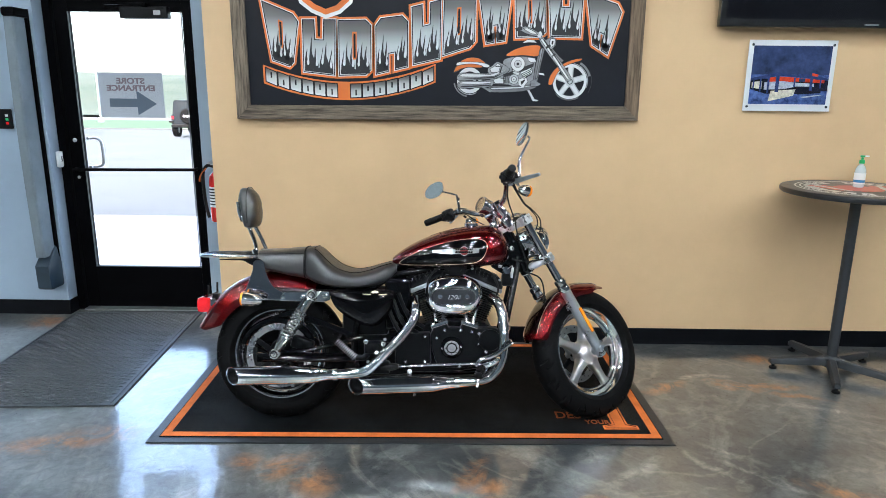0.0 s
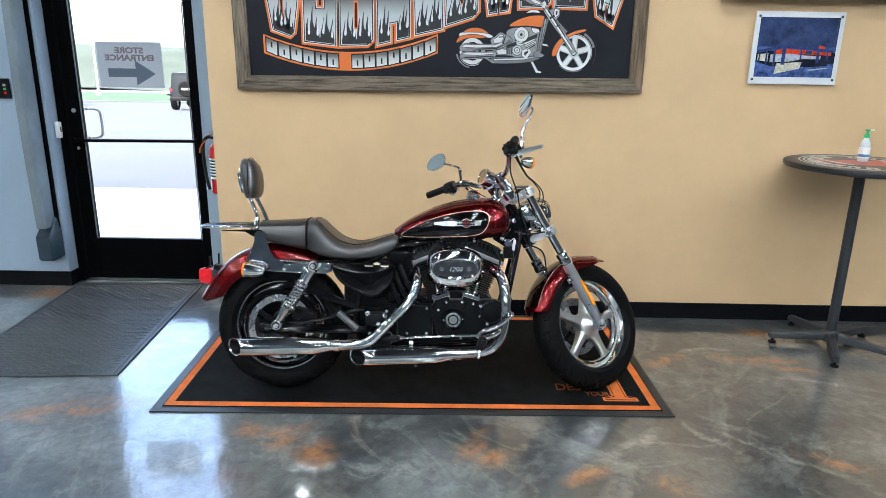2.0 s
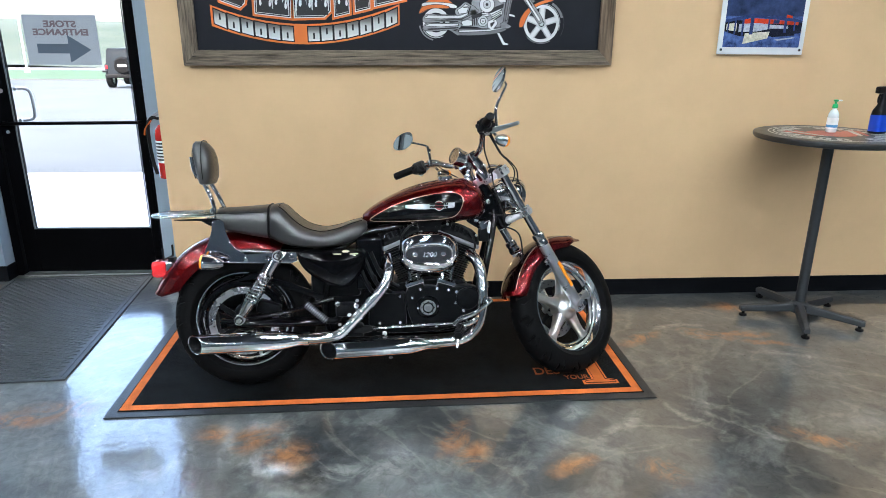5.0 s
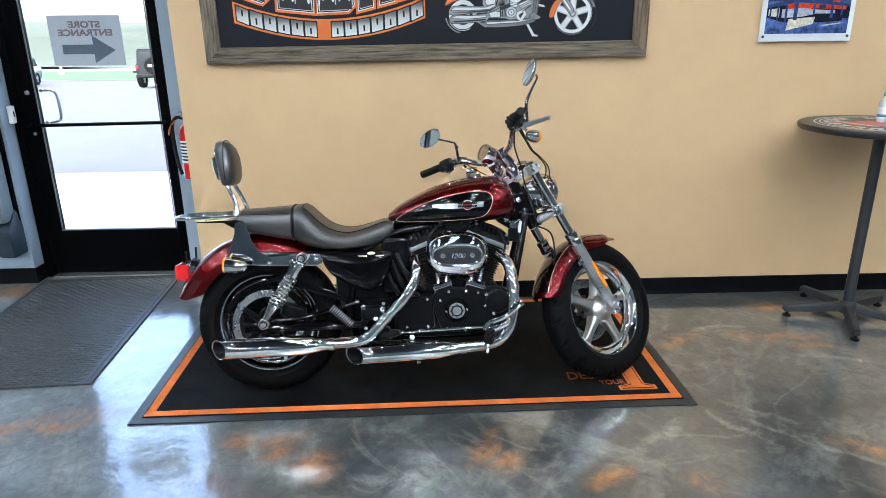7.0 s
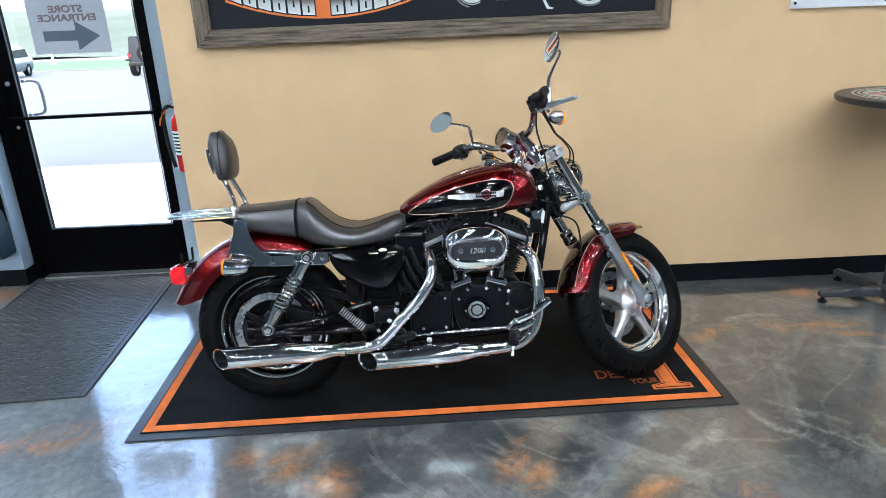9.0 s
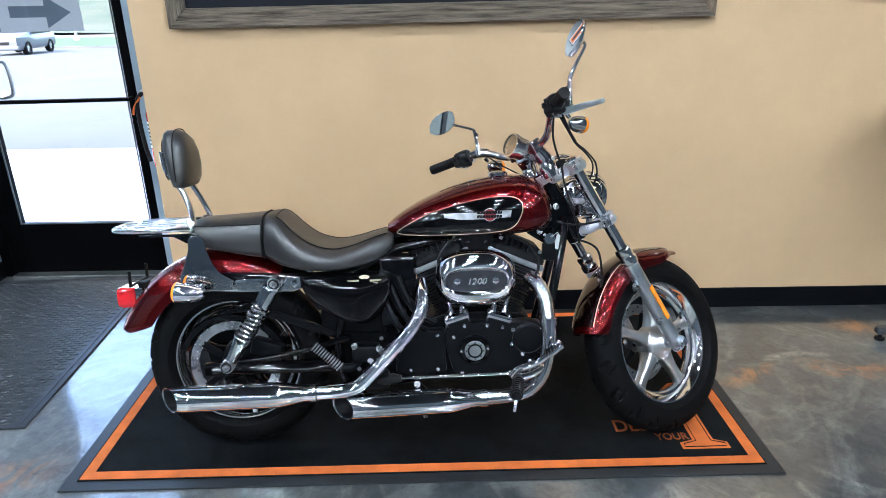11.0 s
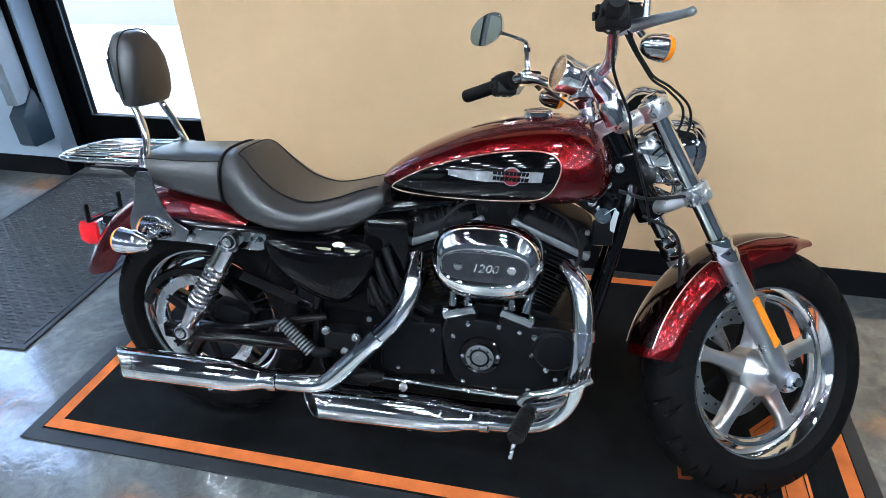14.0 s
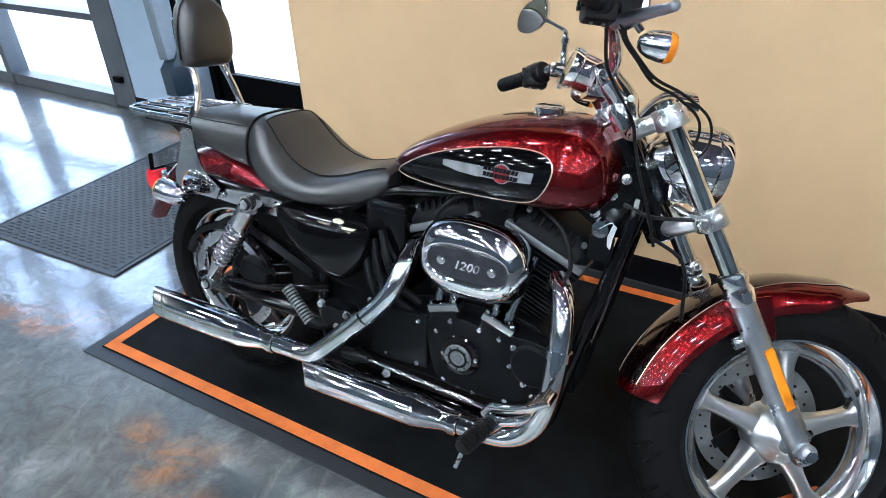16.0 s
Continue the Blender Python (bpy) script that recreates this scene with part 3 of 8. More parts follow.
# entrance door: frame, leaf, glass, furniture
door = thing("door_1", "black aluminium glazed entrance door, closed", "door", kind="structure")
DY = DOOR_Y
bm = box(JAMB_L, DY - 0.028, 0, JAMB_L + 0.055, DY + 0.082, 2.22, 0.003)
box(JAMB_R - 0.055, DY - 0.028, 0, JAMB_R, DY + 0.082, 2.22, 0.003, bm)
box(JAMB_L + 0.055, DY - 0.028, 2.16, JAMB_R - 0.055, DY + 0.082, 2.22, 0.003, bm)
part("door_frame", bm, M["frame"], door)
part("threshold", box(JAMB_L + 0.055, DY - 0.05, 0, JAMB_R - 0.055, DY + 0.12, 0.012, 0.004), M["steel"], door, "dull aluminium threshold")
L0, L1, G0, G1, GB, GT = JAMB_L + 0.06, JAMB_R - 0.06, -2.378, -1.612, 0.319, 2.078
bm = box(L0, DY, 0.016, G0, DY + 0.044, 2.155, 0.003)
box(G1, DY, 0.016, L1, DY + 0.044, 2.155, 0.003, bm)
box(G0, DY, 0.016, G1, DY + 0.044, GB, 0.003, bm)
box(G0, DY, GT, G1, DY + 0.044, 2.155, 0.003, bm)
leaf = part("door_leaf", bm, M["frame"], door)
bm = box(G0, DY - 0.004, GB, G0 + 0.008, DY, GT)
box(G1 - 0.008, DY - 0.004, GB, G1, DY, GT, 0, bm)
box(G0 + 0.008, DY - 0.004, GB, G1 - 0.008, DY, GB + 0.007, 0, bm)
part("glazing_bead", bm, M["grey_frame"], leaf, "thin grey glazing bead")
pane = part("pane", box(G0, DY + 0.019, GB, G1, DY + 0.025, GT), M["glass"], door, "clear glass pane")
pane.visible_shadow = False
bm = rod((G0 - 0.06, DY - 0.053, 1.028), (G1 + 0.03, DY - 0.053, 1.036), 0.011, 14)
for x, z in ((G0 - 0.05, 1.028), (G1 + 0.025, 1.036)):
    rod((x, DY - 0.053, z), (x, DY, z), 0.011, 12, bm)
part("push_bar", bm, M["frame"], door, "black horizontal push bar")
part("pull_handle", tube([(G0 + 0.01, DY + 0.052, 1.235), (G0 + 0.01, DY + 0.082, 1.235), (G0 + 0.055, DY + 0.092, 1.235), (G0 + 0.085, DY + 0.092, 1.205), (G0 + 0.09, DY + 0.092, 1.095), (G0 + 0.08, DY + 0.092, 1.05), (G0 + 0.04, DY + 0.092, 1.035), (G0 + 0.01, DY + 0.082, 1.035), (G0 + 0.01, DY + 0.052, 1.035)], 0.011, 10, smooth=4), M["steel"], door, "grey tubular pull handle outside")
closer = part("door_closer", box(-2.0, DY - 0.068, 2.03, -1.68, DY - 0.003, 2.105, 0.008), M["black_plastic"], door, "black overhead door closer")
part("closer_label", box(-1.77, DY - 0.071, 2.052, -1.725, DY - 0.0685, 2.08), M["white_tag"], closer, "small pale label")
bm = box(-2.09, DY - 0.088, 2.112, -1.82, DY - 0.068, 2.127, 0.003)
box(-1.84, DY - 0.088, 2.102, -1.81, DY - 0.008, 2.122, 0.003, bm)
part("closer_arm", bm, M["frame"], closer)
part("lock_cylinder", lathe([(0, 0), (0.014, 0), (0.014, 0.008), (0.01, 0.011), (0, 0.011)], 16, None, along((-2.425, DY, 1.228), (-2.425, DY - 0.1, 1.228))), M["steel"], door)
part("lock_cylinder", lathe([(0, 0), (0.01, 0), (0.01, 0.008), (0, 0.01)], 16, None, along((-2.425, DY, 0.97), (-2.425, DY - 0.1, 0.97))), M["steel"], door)

# paper sign on the outer face of the glass, its writing seen from behind
notice = thing("window_notice", "pale paper store entrance sign taped outside the door glass", "sign")
SX, SZ = -2.012, 1.536
part("sheet", box(SX - 0.222, DY + 0.0262, SZ - 0.15, SX + 0.222, DY + 0.0268, SZ + 0.15), M["paper"], notice).visible_shadow = False
FLIP = Matrix.Translation((SX, DY + 0.0255, SZ)) @ Matrix.Rotation(radians(90), 4, 'X') @ Matrix.Diagonal((-1, 1, 1, 1))
for word, size, dz, xs in (("STORE", 0.052, 0.078, 1.25), ("ENTRANCE", 0.052, 0.03, 1.25)):
    bm = lettering(word, size, 0.0002, bevel=0.002)
    bmesh.ops.transform(bm, matrix=FLIP @ Matrix.Translation((0, dz, 0)) @ Matrix.Diagonal((xs, 1, 1, 1)), verts=bm.verts)
    part("word", bm, M["paper_red"], notice, "faded red capital letters").visible_shadow = False
arrow = [(-0.155, -0.035), (0.035, -0.035), (0.035, -0.09), (0.17, -0.012), (0.035, 0.075), (0.035, 0.022), (-0.155, 0.022)]
part("arrow", plate([(SX + x, SZ + z - 0.045) for x, z in arrow], 0.0004, at=DY + 0.0252), M["paper_grey"], notice, "blue-grey arrow").visible_shadow = False

# storefront glazing to the west
glazing = thing("window_1", "grey metal storefront glazing down to the floor", "window", kind="structure")
xs = [GLAZE_X, -4.70, -5.8, -6.9, ROOM_W]
for i, x in enumerate(xs):
    w = 0.075 if i == 0 else 0.045
    part("mullion", box(x - w, SIDE_Y - 0.01, 0, x if i == 0 else x + 0.02, SIDE_Y + 0.13, 3.2, 0.003), M["grey_frame"], glazing)
part("door_stile", box(GLAZE_X - 0.245, SIDE_Y + 0.004, 0.012, GLAZE_X - 0.079, SIDE_Y + 0.09, 3.2, 0.003), M["grey_frame"], glazing)
for i in range(4):
    a, c = xs[i + 1] + 0.02, xs[i] - (0.245 if i == 0 else 0.045)
    for z0, z1, nm in ((0, 0.085, "bottom_rail"), (0.575, 0.62, "middle_rail"), (2.1, 2.16, "transom"), (3.14, 3.2, "head")):
        part(nm, box(a, SIDE_Y + 0.002, z0, c, SIDE_Y + 0.12, z1, 0.003), M["grey_frame"], glazing)
    for z0, z1 in ((0.085, 0.575), (0.62, 2.1), (2.16, 3.14)):
        part("pane", box(a, SIDE_Y + 0.07, z0, c, SIDE_Y + 0.076, z1), M["glass"], glazing).visible_shadow = False
part("latch", box(GLAZE_X - 0.14, SIDE_Y - 0.04, 0.195, GLAZE_X - 0.06, SIDE_Y - 0.009, 0.235, 0.006), M["frame"], glazing, "black latch block")

# unseen glazing added in the west wall for the motorcycle's mirrors to reflect
side = thing("window_2", "grey metal window added unseen in the west wall for reflections", "window", kind="structure")
for k in range(7):
    y = -6.7 + 7.4 * k / 6
    part("mullion", box(ROOM_W - 0.13, max(-6.7, y - 0.03), 0, ROOM_W - 0.02, min(0.7, y + 0.03), 3.2), M["grey_frame"], side)
    if k < 6:
        a, c = y + 0.03, y + 7.4 / 6 - 0.03
        for z0, z1, nm in ((0, 0.1, "bottom_rail"), (2.0, 2.06, "transom"), (3.14, 3.2, "head")):
            part(nm, box(ROOM_W - 0.12, a, z0, ROOM_W - 0.03, c, z1), M["grey_frame"], side)
        for z0, z1 in ((0.1, 2.0), (2.06, 3.14)):
            part("pane", box(ROOM_W - 0.08, a, z0, ROOM_W - 0.074, c, z1), M["tinted_glass"], side).visible_shadow = False

# ceiling lamps, seen mirrored in the chrome
first = None
for ix in range(8):
    for iy in range(6):
        x, y = -6.0 + 1.6 * ix, -6.2 + 1.6 * iy
        if first is None:
            first = thing("ceiling_lamp", "white ceiling light fixture with a bright diffuser", "ceiling lamp", pose(x, y, CEIL), "ceiling lamps")
            bm = box(-0.19, -0.1, -0.06, 0.19, 0.1, 0.0, 0.006)
            part("housing", bm, M["acrylic"], first)
            for k in (-1, 1):
                part("diffuser", box(k * 0.088 - 0.05, -0.05, -0.068, k * 0.088 + 0.05, 0.05, -0.061), M["lamp"], first)
        else:
            copy_thing(first, pose(x, y, CEIL))

# ---- outside: the car park falls away from the building ----
def GROUND(y):
    return -0.17 - 0.022 * min(max(y - 8, 0), 34)


bm = bmesh.new()
bmesh.ops.create_grid(bm, x_segments=80, y_segments=400, size=400)
for v in bm.verts:
    v.co.z = GROUND(v.co.y)
solid("ground", bm, M["asphalt"], "pale worn asphalt car park", "ground", kind="structure")
bm = box(-20, 4.6, -0.3, 12, 8.17, -0.015, 0.01)
solid("pavement", bm, M["concrete"], "pale concrete pavement at the entrance", "pavement", kind="structure")
solid("verge", box(-90, 42.6, -1.2, 60, 54.5, -0.85, 0.03), M["grass"], "strip of green grass beside the car park", "grass", kind="structure")
solid("kerb", box(-90, 42.4, -1.2, 60, 42.6, -0.83, 0.02), M["road"], "pale concrete kerb", "kerb", kind="structure")
solid("road", box(-150, 54.5, -1.2, 90, 60, -0.87), M["road"], "pale road beyond the grass", "road", kind="structure")
rng = random.Random(4)
rows = []
for j in range(14):
    y = 60 + j * 9
    rows.append([Vector((-200 + i * 7, y, -0.9 + 6.6 * (1 - math.cos(min(1, j / 9) * math.pi)) / 2 * (0.85 + 0.3 * noise.noise((i * 0.11, j * 0.2, 0))) + 0.25 * rng.random())) for i in range(50)])
solid("hillside", sheet(rows), M["hill"], "green and brown hillside beyond the road", "hill", kind="structure")

pole = thing("street_lamp", "tall grey lamp pole on the grass verge", "street lamp", pose(-26.6, 50.6, -0.86))
part("pole", rod((0, 0, 0.3), (0, 0, 9), 0.09, 12, None, 0.06), M["steel"], pole)
part("base", lathe([(0, 0), (0.2, 0), (0.2, 0.3), (0.14, 0.36), (0, 0.36)], 16), M["concrete"], pole)
part("lamp_head", box(-0.9, -0.15, 8.9, 0.1, 0.15, 9.05, 0.05), M["steel"], pole)


def wheel_set(car, spots, r, w):
    for x, y in spots:
        t = part("wheel", lathe([(r * 0.6, -w), (r * 0.95, -w), (r, -w * 0.7), (r, w * 0.7), (r * 0.95, w), (r * 0.6, w)], 24, None, pose(x, y, r, 0, 90, 0), True), M["tyre"], car)
        bm = lathe([(0, -w * 0.6), (r * 0.62, -w * 0.6), (r * 0.62, w * 0.6), (0, w * 0.6)], 20, None, pose(x, y, r, 0, 90, 0))
        for k in range(5):
            a = 2 * math.pi * k / 5
            box(-w * 0.75, -r * 0.1, 0, w * 0.75, r * 0.1, r * 0.6, 0.01, bm, Matrix.Translation((x, y, r)) @ Matrix.Rotation(a, 4, 'X'))
        part("rim", bm, M["alu"], t)


# boxy black off-roader, seen from behind (its y axis runs forward)
jeep = thing("offroad_car", "boxy black off-road car parked by the grass", "car", pose(-12.93, 33.0, GROUND(33.0), 0, 0, 4))
sec = [(-0.8, 0.55), (-0.82, 1.05), (-0.74, 1.15), (-0.66, 1.75), (-0.58, 1.82), (0.58, 1.82), (0.66, 1.75), (0.74, 1.15), (0.82, 1.05), (0.8, 0.55)]
part("body", loft([[Vector((x, y, z)) for x, z in sec] for y in (0, 0.06, 2.3)]), M["car_black"], jeep)
part("bonnet", box(-0.68, 2.3, 0.55, 0.68, 3.5, 1.12, 0.06), M["car_black"], jeep)
for sx in (-1, 1):
    part("fender", box(sx * 0.83 - 0.12, -0.05, 0.72, sx * 0.83 + 0.12, 0.9, 0.82, 0.03), M["black_plastic"], jeep)
    part("tail_light", box(sx * 0.74 - 0.05, -0.03, 0.9, sx * 0.74 + 0.05, 0.0, 1.05, 0.01), M["red_lens"], jeep)
part("rear_window", box(-0.5, -0.012, 1.22, 0.5, 0.02, 1.66, 0.01), M["car_glass"], jeep)
part("spare_wheel", lathe([(0, 0), (0.36, 0), (0.38, 0.04), (0.38, 0.2), (0.33, 0.24), (0, 0.24)], 28, None, pose(0.05, -0.01, 1.05, 90, 0, 0)), M["tyre"], jeep)
part("number_plate", box(-0.15, -0.27, 1.0, 0.25, -0.255, 1.1, 0.004), M["sign_white"], jeep, "pale plate")
part("bumper", box(-0.8, -0.16, 0.48, 0.8, 0.02, 0.64, 0.03), M["black_plastic"], jeep)
wheel_set(jeep, [(-0.72, 0.45), (0.72, 0.45), (-0.72, 2.9), (0.72, 2.9)], 0.4, 0.13)

# silver car, nose towards the building
suv = thing("silver_car", "silver estate car in the car park", "car", pose(-22.22, 38.54, GROUND(37.0), 0, 0, 188.4))
rings = []
for y, zt, w0, w1 in ((0, 0.95, 0.78, 0.7), (0.08, 1.35, 0.88, 0.66), (0.55, 1.58, 0.9, 0.62), (1.8, 1.62, 0.9, 0.62), (2.6, 1.5, 0.9, 0.64), (3.15, 1.06, 0.9, 0.78), (4.2, 0.92, 0.86, 0.74), (4.45, 0.7, 0.76, 0.66)):
    rings.append([Vector((x, y, z)) for x, z in ((-w0 + 0.08, 0.3), (-w0, 0.5), (-w0, 0.88), (-w1, zt - 0.05), (-w1 + 0.1, zt), (w1 - 0.1, zt), (w1, zt - 0.05), (w0, 0.88), (w0, 0.5), (w0 - 0.08, 0.3))])
part("body", loft(rings), M["car_silver"], suv)
for sx in (-1, 1):
    part("side_window", plate([(0.5, 1.0), (2.9, 1.0), (2.45, 1.38), (0.75, 1.42)], 0.02, m=Matrix.Translation((sx * 0.86 + (0.0 if sx < 0 else 0.02), 0, 0)) @ Matrix.Rotation(radians(90), 4, 'Z')), M["car_glass"], suv)
    part("tail_light", box(sx * 0.7 - 0.12, -0.03, 0.8, sx * 0.7 + 0.12, 0.05, 0.95, 0.02), M["red_lens"], suv)
part("rear_window", box(-0.55, 0.0, 1.02, 0.55, 0.1, 1.3, 0.02), M["car_glass"], suv)
part("windscreen", loft([[Vector((x, y, z)) for x in (-w, w)] + [Vector((x, y - 0.03, z - 0.02)) for x in (w, -w)] for y, z, w in ((3.12, 1.1, 0.7), (2.66, 1.5, 0.56))]), M["car_glass"], suv)
part("grille", box(-0.42, 4.4, 0.55, 0.42, 4.475, 0.7, 0.02), M["black_plastic"], suv)
part("front_bumper", box(-0.8, 4.22, 0.3, 0.8, 4.5, 0.5, 0.05), M["car_silver"], suv)
for sx in (-1, 1):
    part("headlight", box(sx * 0.6 - 0.15, 4.18, 0.68, sx * 0.6 + 0.15, 4.44, 0.82, 0.04), M["lens"], suv, "clear headlight")
wheel_set(suv, [(-0.8, 0.85), (0.8, 0.85), (-0.8, 3.55), (0.8, 3.55)], 0.34, 0.11)


# ---- the motorcycle; its own axes: x forward, y to its left, z up, from the rear tyre's foot ----
bike = thing("motorcycle", "dark red and chrome cruiser motorcycle on its side stand", "motorcycle", pose(-0.629, 2.8255, 0.004, -9.35, 0, 1.5) @ Matrix.Diagonal((1.02, 1.0, 1.0025, 1)))
RAKE, STEER, BASE, RAD_F, RAD_R, LEAD = radians(30), radians(36.5), 1.492, 0.3195, 0.3195, 0.066
UP = Vector((-math.sin(RAKE), 0, math.cos(RAKE)))
AHEAD = Vector((math.cos(RAKE), 0, math.sin(RAKE)))
AXLE = Vector((BASE, 0, RAD_F))
HEAD = AXLE - AHEAD * LEAD
TURN_M = Matrix.Translation(HEAD) @ Matrix.Rotation(STEER, 4, UP) @ Matrix.Translation(-HEAD)


def bpart(name, bm, m, parent=None, label="", angle=38):
    return part(name, bm, M[m], parent or bike, label, angle=angle)


def fpart(name, bm, m, label="", angle=38):
    """A part of the steered front end."""
    return part(name, bm, M[m], bike, label, TURN_M, angle)


def leg(s, y=0.0, fwd=0.0):
    """A point s metres up the fork from the axle."""
    return AXLE + UP * s + AHEAD * fwd + Vector((0, y, 0))


# wheels
def tyre_mesh(R, w, blocks, seed):
    around, across = 480, 56
    r0 = R - 0.068
    rows = []
    for i in range(around):
        u = i / around
        row = []
        for j in range(across + 1):
            a = radians(-128 + 256 * j / across)
            s, c = math.sin(a), math.cos(a)
            y = w / 2 * math.copysign(abs(s) ** 0.85, s)
            r = r0 + (R - r0) * (abs(c) ** 0.9 if c > 0 else 0) - (0.05 * (-c) ** 1.0 if c < 0 else 0)
            if c < -0.3:
                y *= 1 + 0.45 * (c + 0.3)
            v = math.degrees(a) / 72
            av = abs(v)
            cut = 0.0
            if av < 1.05:
                side = 0.5 if v > 0 else 0.0
                q = (u * blocks + side + 0.3 * av) % 1
                q2 = (u * blocks + side + 0.5 + 0.55 * av) % 1
                if 0.14 < av < 0.7 and q < 0.085:
                    cut = 1
                if abs(av - 0.68) < 0.035 and q < 0.42:
                    cut = 1
                if 0.46 < av < 0.68 and 0.36 < q < 0.44:
                    cut = 1
                if 0.58 < av < 1.0 and q2 < 0.075:
                    cut = 1
            r -= 0.009 * cut
            if 100 < abs(math.degrees(a)) < 106:
                y += math.copysign(0.0012, s)
            t = 2 * math.pi * u
            row.append(Vector((r * math.cos(t), y, r * math.sin(t))))
        rows.append(row)
    b = bmesh.new()
    vs = [[b.verts.new(p) for p in r] for r in rows]
    for i in range(around):
        n = (i + 1) % around
        for j in range(across):
            b.faces.new((vs[i][j], vs[i][j + 1], vs[n][j + 1], vs[n][j]))
    return b


def wheel_bmeshes(R, half):
    Y = Matrix.Rotation(radians(90), 4, 'X')   # lathe axis onto y; height runs to -y
    rim = lathe([(0.214, half), (0.219, half), (0.2195, half - 0.004), (0.214, half - 0.007), (0.207, half - 0.012), (0.203, half - 0.026), (0.195, half - 0.031),
                 (0.186, half - 0.034), (0.182, half - 0.045), (0.178, 0.0), (0.182, -half + 0.045), (0.186, -half + 0.034), (0.195, -half + 0.031), (0.203, -half + 0.026), (0.207, -half + 0.012),
                 (0.214, -half + 0.007), (0.2195, -half + 0.004), (0.219, -half), (0.214, -half), (0.198, -half + 0.02), (0.192, 0.0), (0.198, half - 0.02)], 96, None, Y, True)
    hub = lathe([(0.014, 0.064), (0.026, 0.064), (0.03, 0.06), (0.034, 0.052), (0.042, 0.045), (0.053, 0.039), (0.062, 0.03), (0.066, 0.018), (0.066, -0.018), (0.062, -0.03), (0.053, -0.039), (0.042, -0.045), (0.034, -0.052), (0.03, -0.06), (0.026, -0.064), (0.014, -0.064)], 48, None, Y, True)
    spokes = []
    for k in range(5):
        a = 2 * math.pi * k / 5 + 0.3
        rings = []
        for r, hw, d in ((0.04, 0.04, 0.034), (0.06, 0.03, 0.031), (0.085, 0.0225, 0.027), (0.12, 0.0185, 0.022), (0.155, 0.0185, 0.019), (0.176, 0.022, 0.018), (0.186, 0.03, 0.018)):
            sec = [(hw * math.copysign(abs(math.cos(t)) ** 0.6, math.cos(t)), d * math.copysign(abs(math.sin(t)) ** 0.75, math.sin(t))) for t in [2 * math.pi * q / 20 for q in range(20)]]
            rings.append([Vector((r * math.cos(a) - s * math.sin(a), y, r * math.sin(a) + s * math.cos(a))) for s, y in sec])
        spokes.append(loft(rings))
    return rim, hub, spokes


def disc_bm(r0, r1, y, th=0.005):
    b = lathe([(r0, y), (r1, y), (r1, y + th), (r0, y + th)], 72, None, Matrix.Rotation(radians(90), 4, 'X'), True)
    return b


def wheel(name, R, w, half, centre, steered, blocks, hub_mat):
    basis = (TURN_M if steered else Matrix.Identity(4)) @ Matrix.Translation(centre) @ Matrix.Diagonal((0.99 if steered else 0.983, 1, 1, 1))   # round under the slight stretch of the whole
    rim, hub, spokes = wheel_bmeshes(R, half)
    ob = part(name, rim, M["rim_chrome"], bike, "polished rim", basis)
    part("tyre", tyre_mesh(R, w, blocks, 1), M["tyre"], ob, "black tyre with cut tread", angle=25)
    part("hub", hub, M[hub_mat], ob, "brushed aluminium hub" if steered else "black hub")
    for s in spokes:
        part("spoke", s, M["wheel" if steered else "black_gloss"], ob, angle=60)
    bm = rod((0.16, -0.005, 0.09), (0.143, -0.02, 0.075), 0.0045, 8)
    part("valve", bm, M["rubber"], ob)
    return ob


front_wheel = wheel("front_wheel", RAD_F, 0.132, 0.046, AXLE, True, 19, "wheel")
rear_wheel = wheel("rear_wheel", RAD_R, 0.15, 0.05, Vector((0, 0, RAD_R)), False, 18, "black_satin")


def brake_disc(parent, y, r0, r1, drilled):
    b = disc_bm(r0, r1, y)
    part("brake_disc", b, M["cast" if drilled else "alu"], parent, "drilled steel brake disc" if drilled else "plain steel brake disc")
    for k in range(5):
        a = 2 * math.pi * k / 5
        part("disc_arm", box(0.05, -y - 0.006, -0.012, r0 + 0.007, -y, 0.012, 0.002, None, Matrix.Rotation(a, 4, 'Y')), M["black_satin"], parent)
    holes = bmesh.new()
    if not drilled:
        for k in range(10):
            a = 2 * math.pi * k / 10
            bolt((r0 * 1.04 * math.cos(a), -y - 0.005, r0 * 1.04 * math.sin(a)), (0, -1, 0), 0.004, 0.003, holes)
        part("disc_rivets", holes, M["steel"], parent)
        return
    for k in range(30):
        a = 2 * math.pi * k / 30
        r = 0.12 + 0.014 * (k % 2)
        for yy in (-y + 0.0008, -y - 0.0058):
            lathe([(0, 0), (0.0035, 0), (0.0035, 0.0006), (0, 0.0006)], 8, holes, Matrix.Translation((r * math.cos(a), yy, r * math.sin(a))) @ Matrix.Rotation(radians(90), 4, 'X'))
    tagged(part("drilling", holes, M["black_satin"], parent), kind="stuff")


brake_disc(front_wheel, -0.072, 0.108, 0.146, True)
brake_disc(rear_wheel, 0.078, 0.126, 0.156, False)
bm = lathe([(0.05, -0.09), (0.14, -0.09), (0.145, -0.085), (0.145, -0.06), (0.14, -0.055), (0.05, -0.055)], 64, None, Matrix.Rotation(radians(90), 4, 'X'), True)
part("belt_pulley", bm, M["black_satin"], rear_wheel, "black belt pulley")

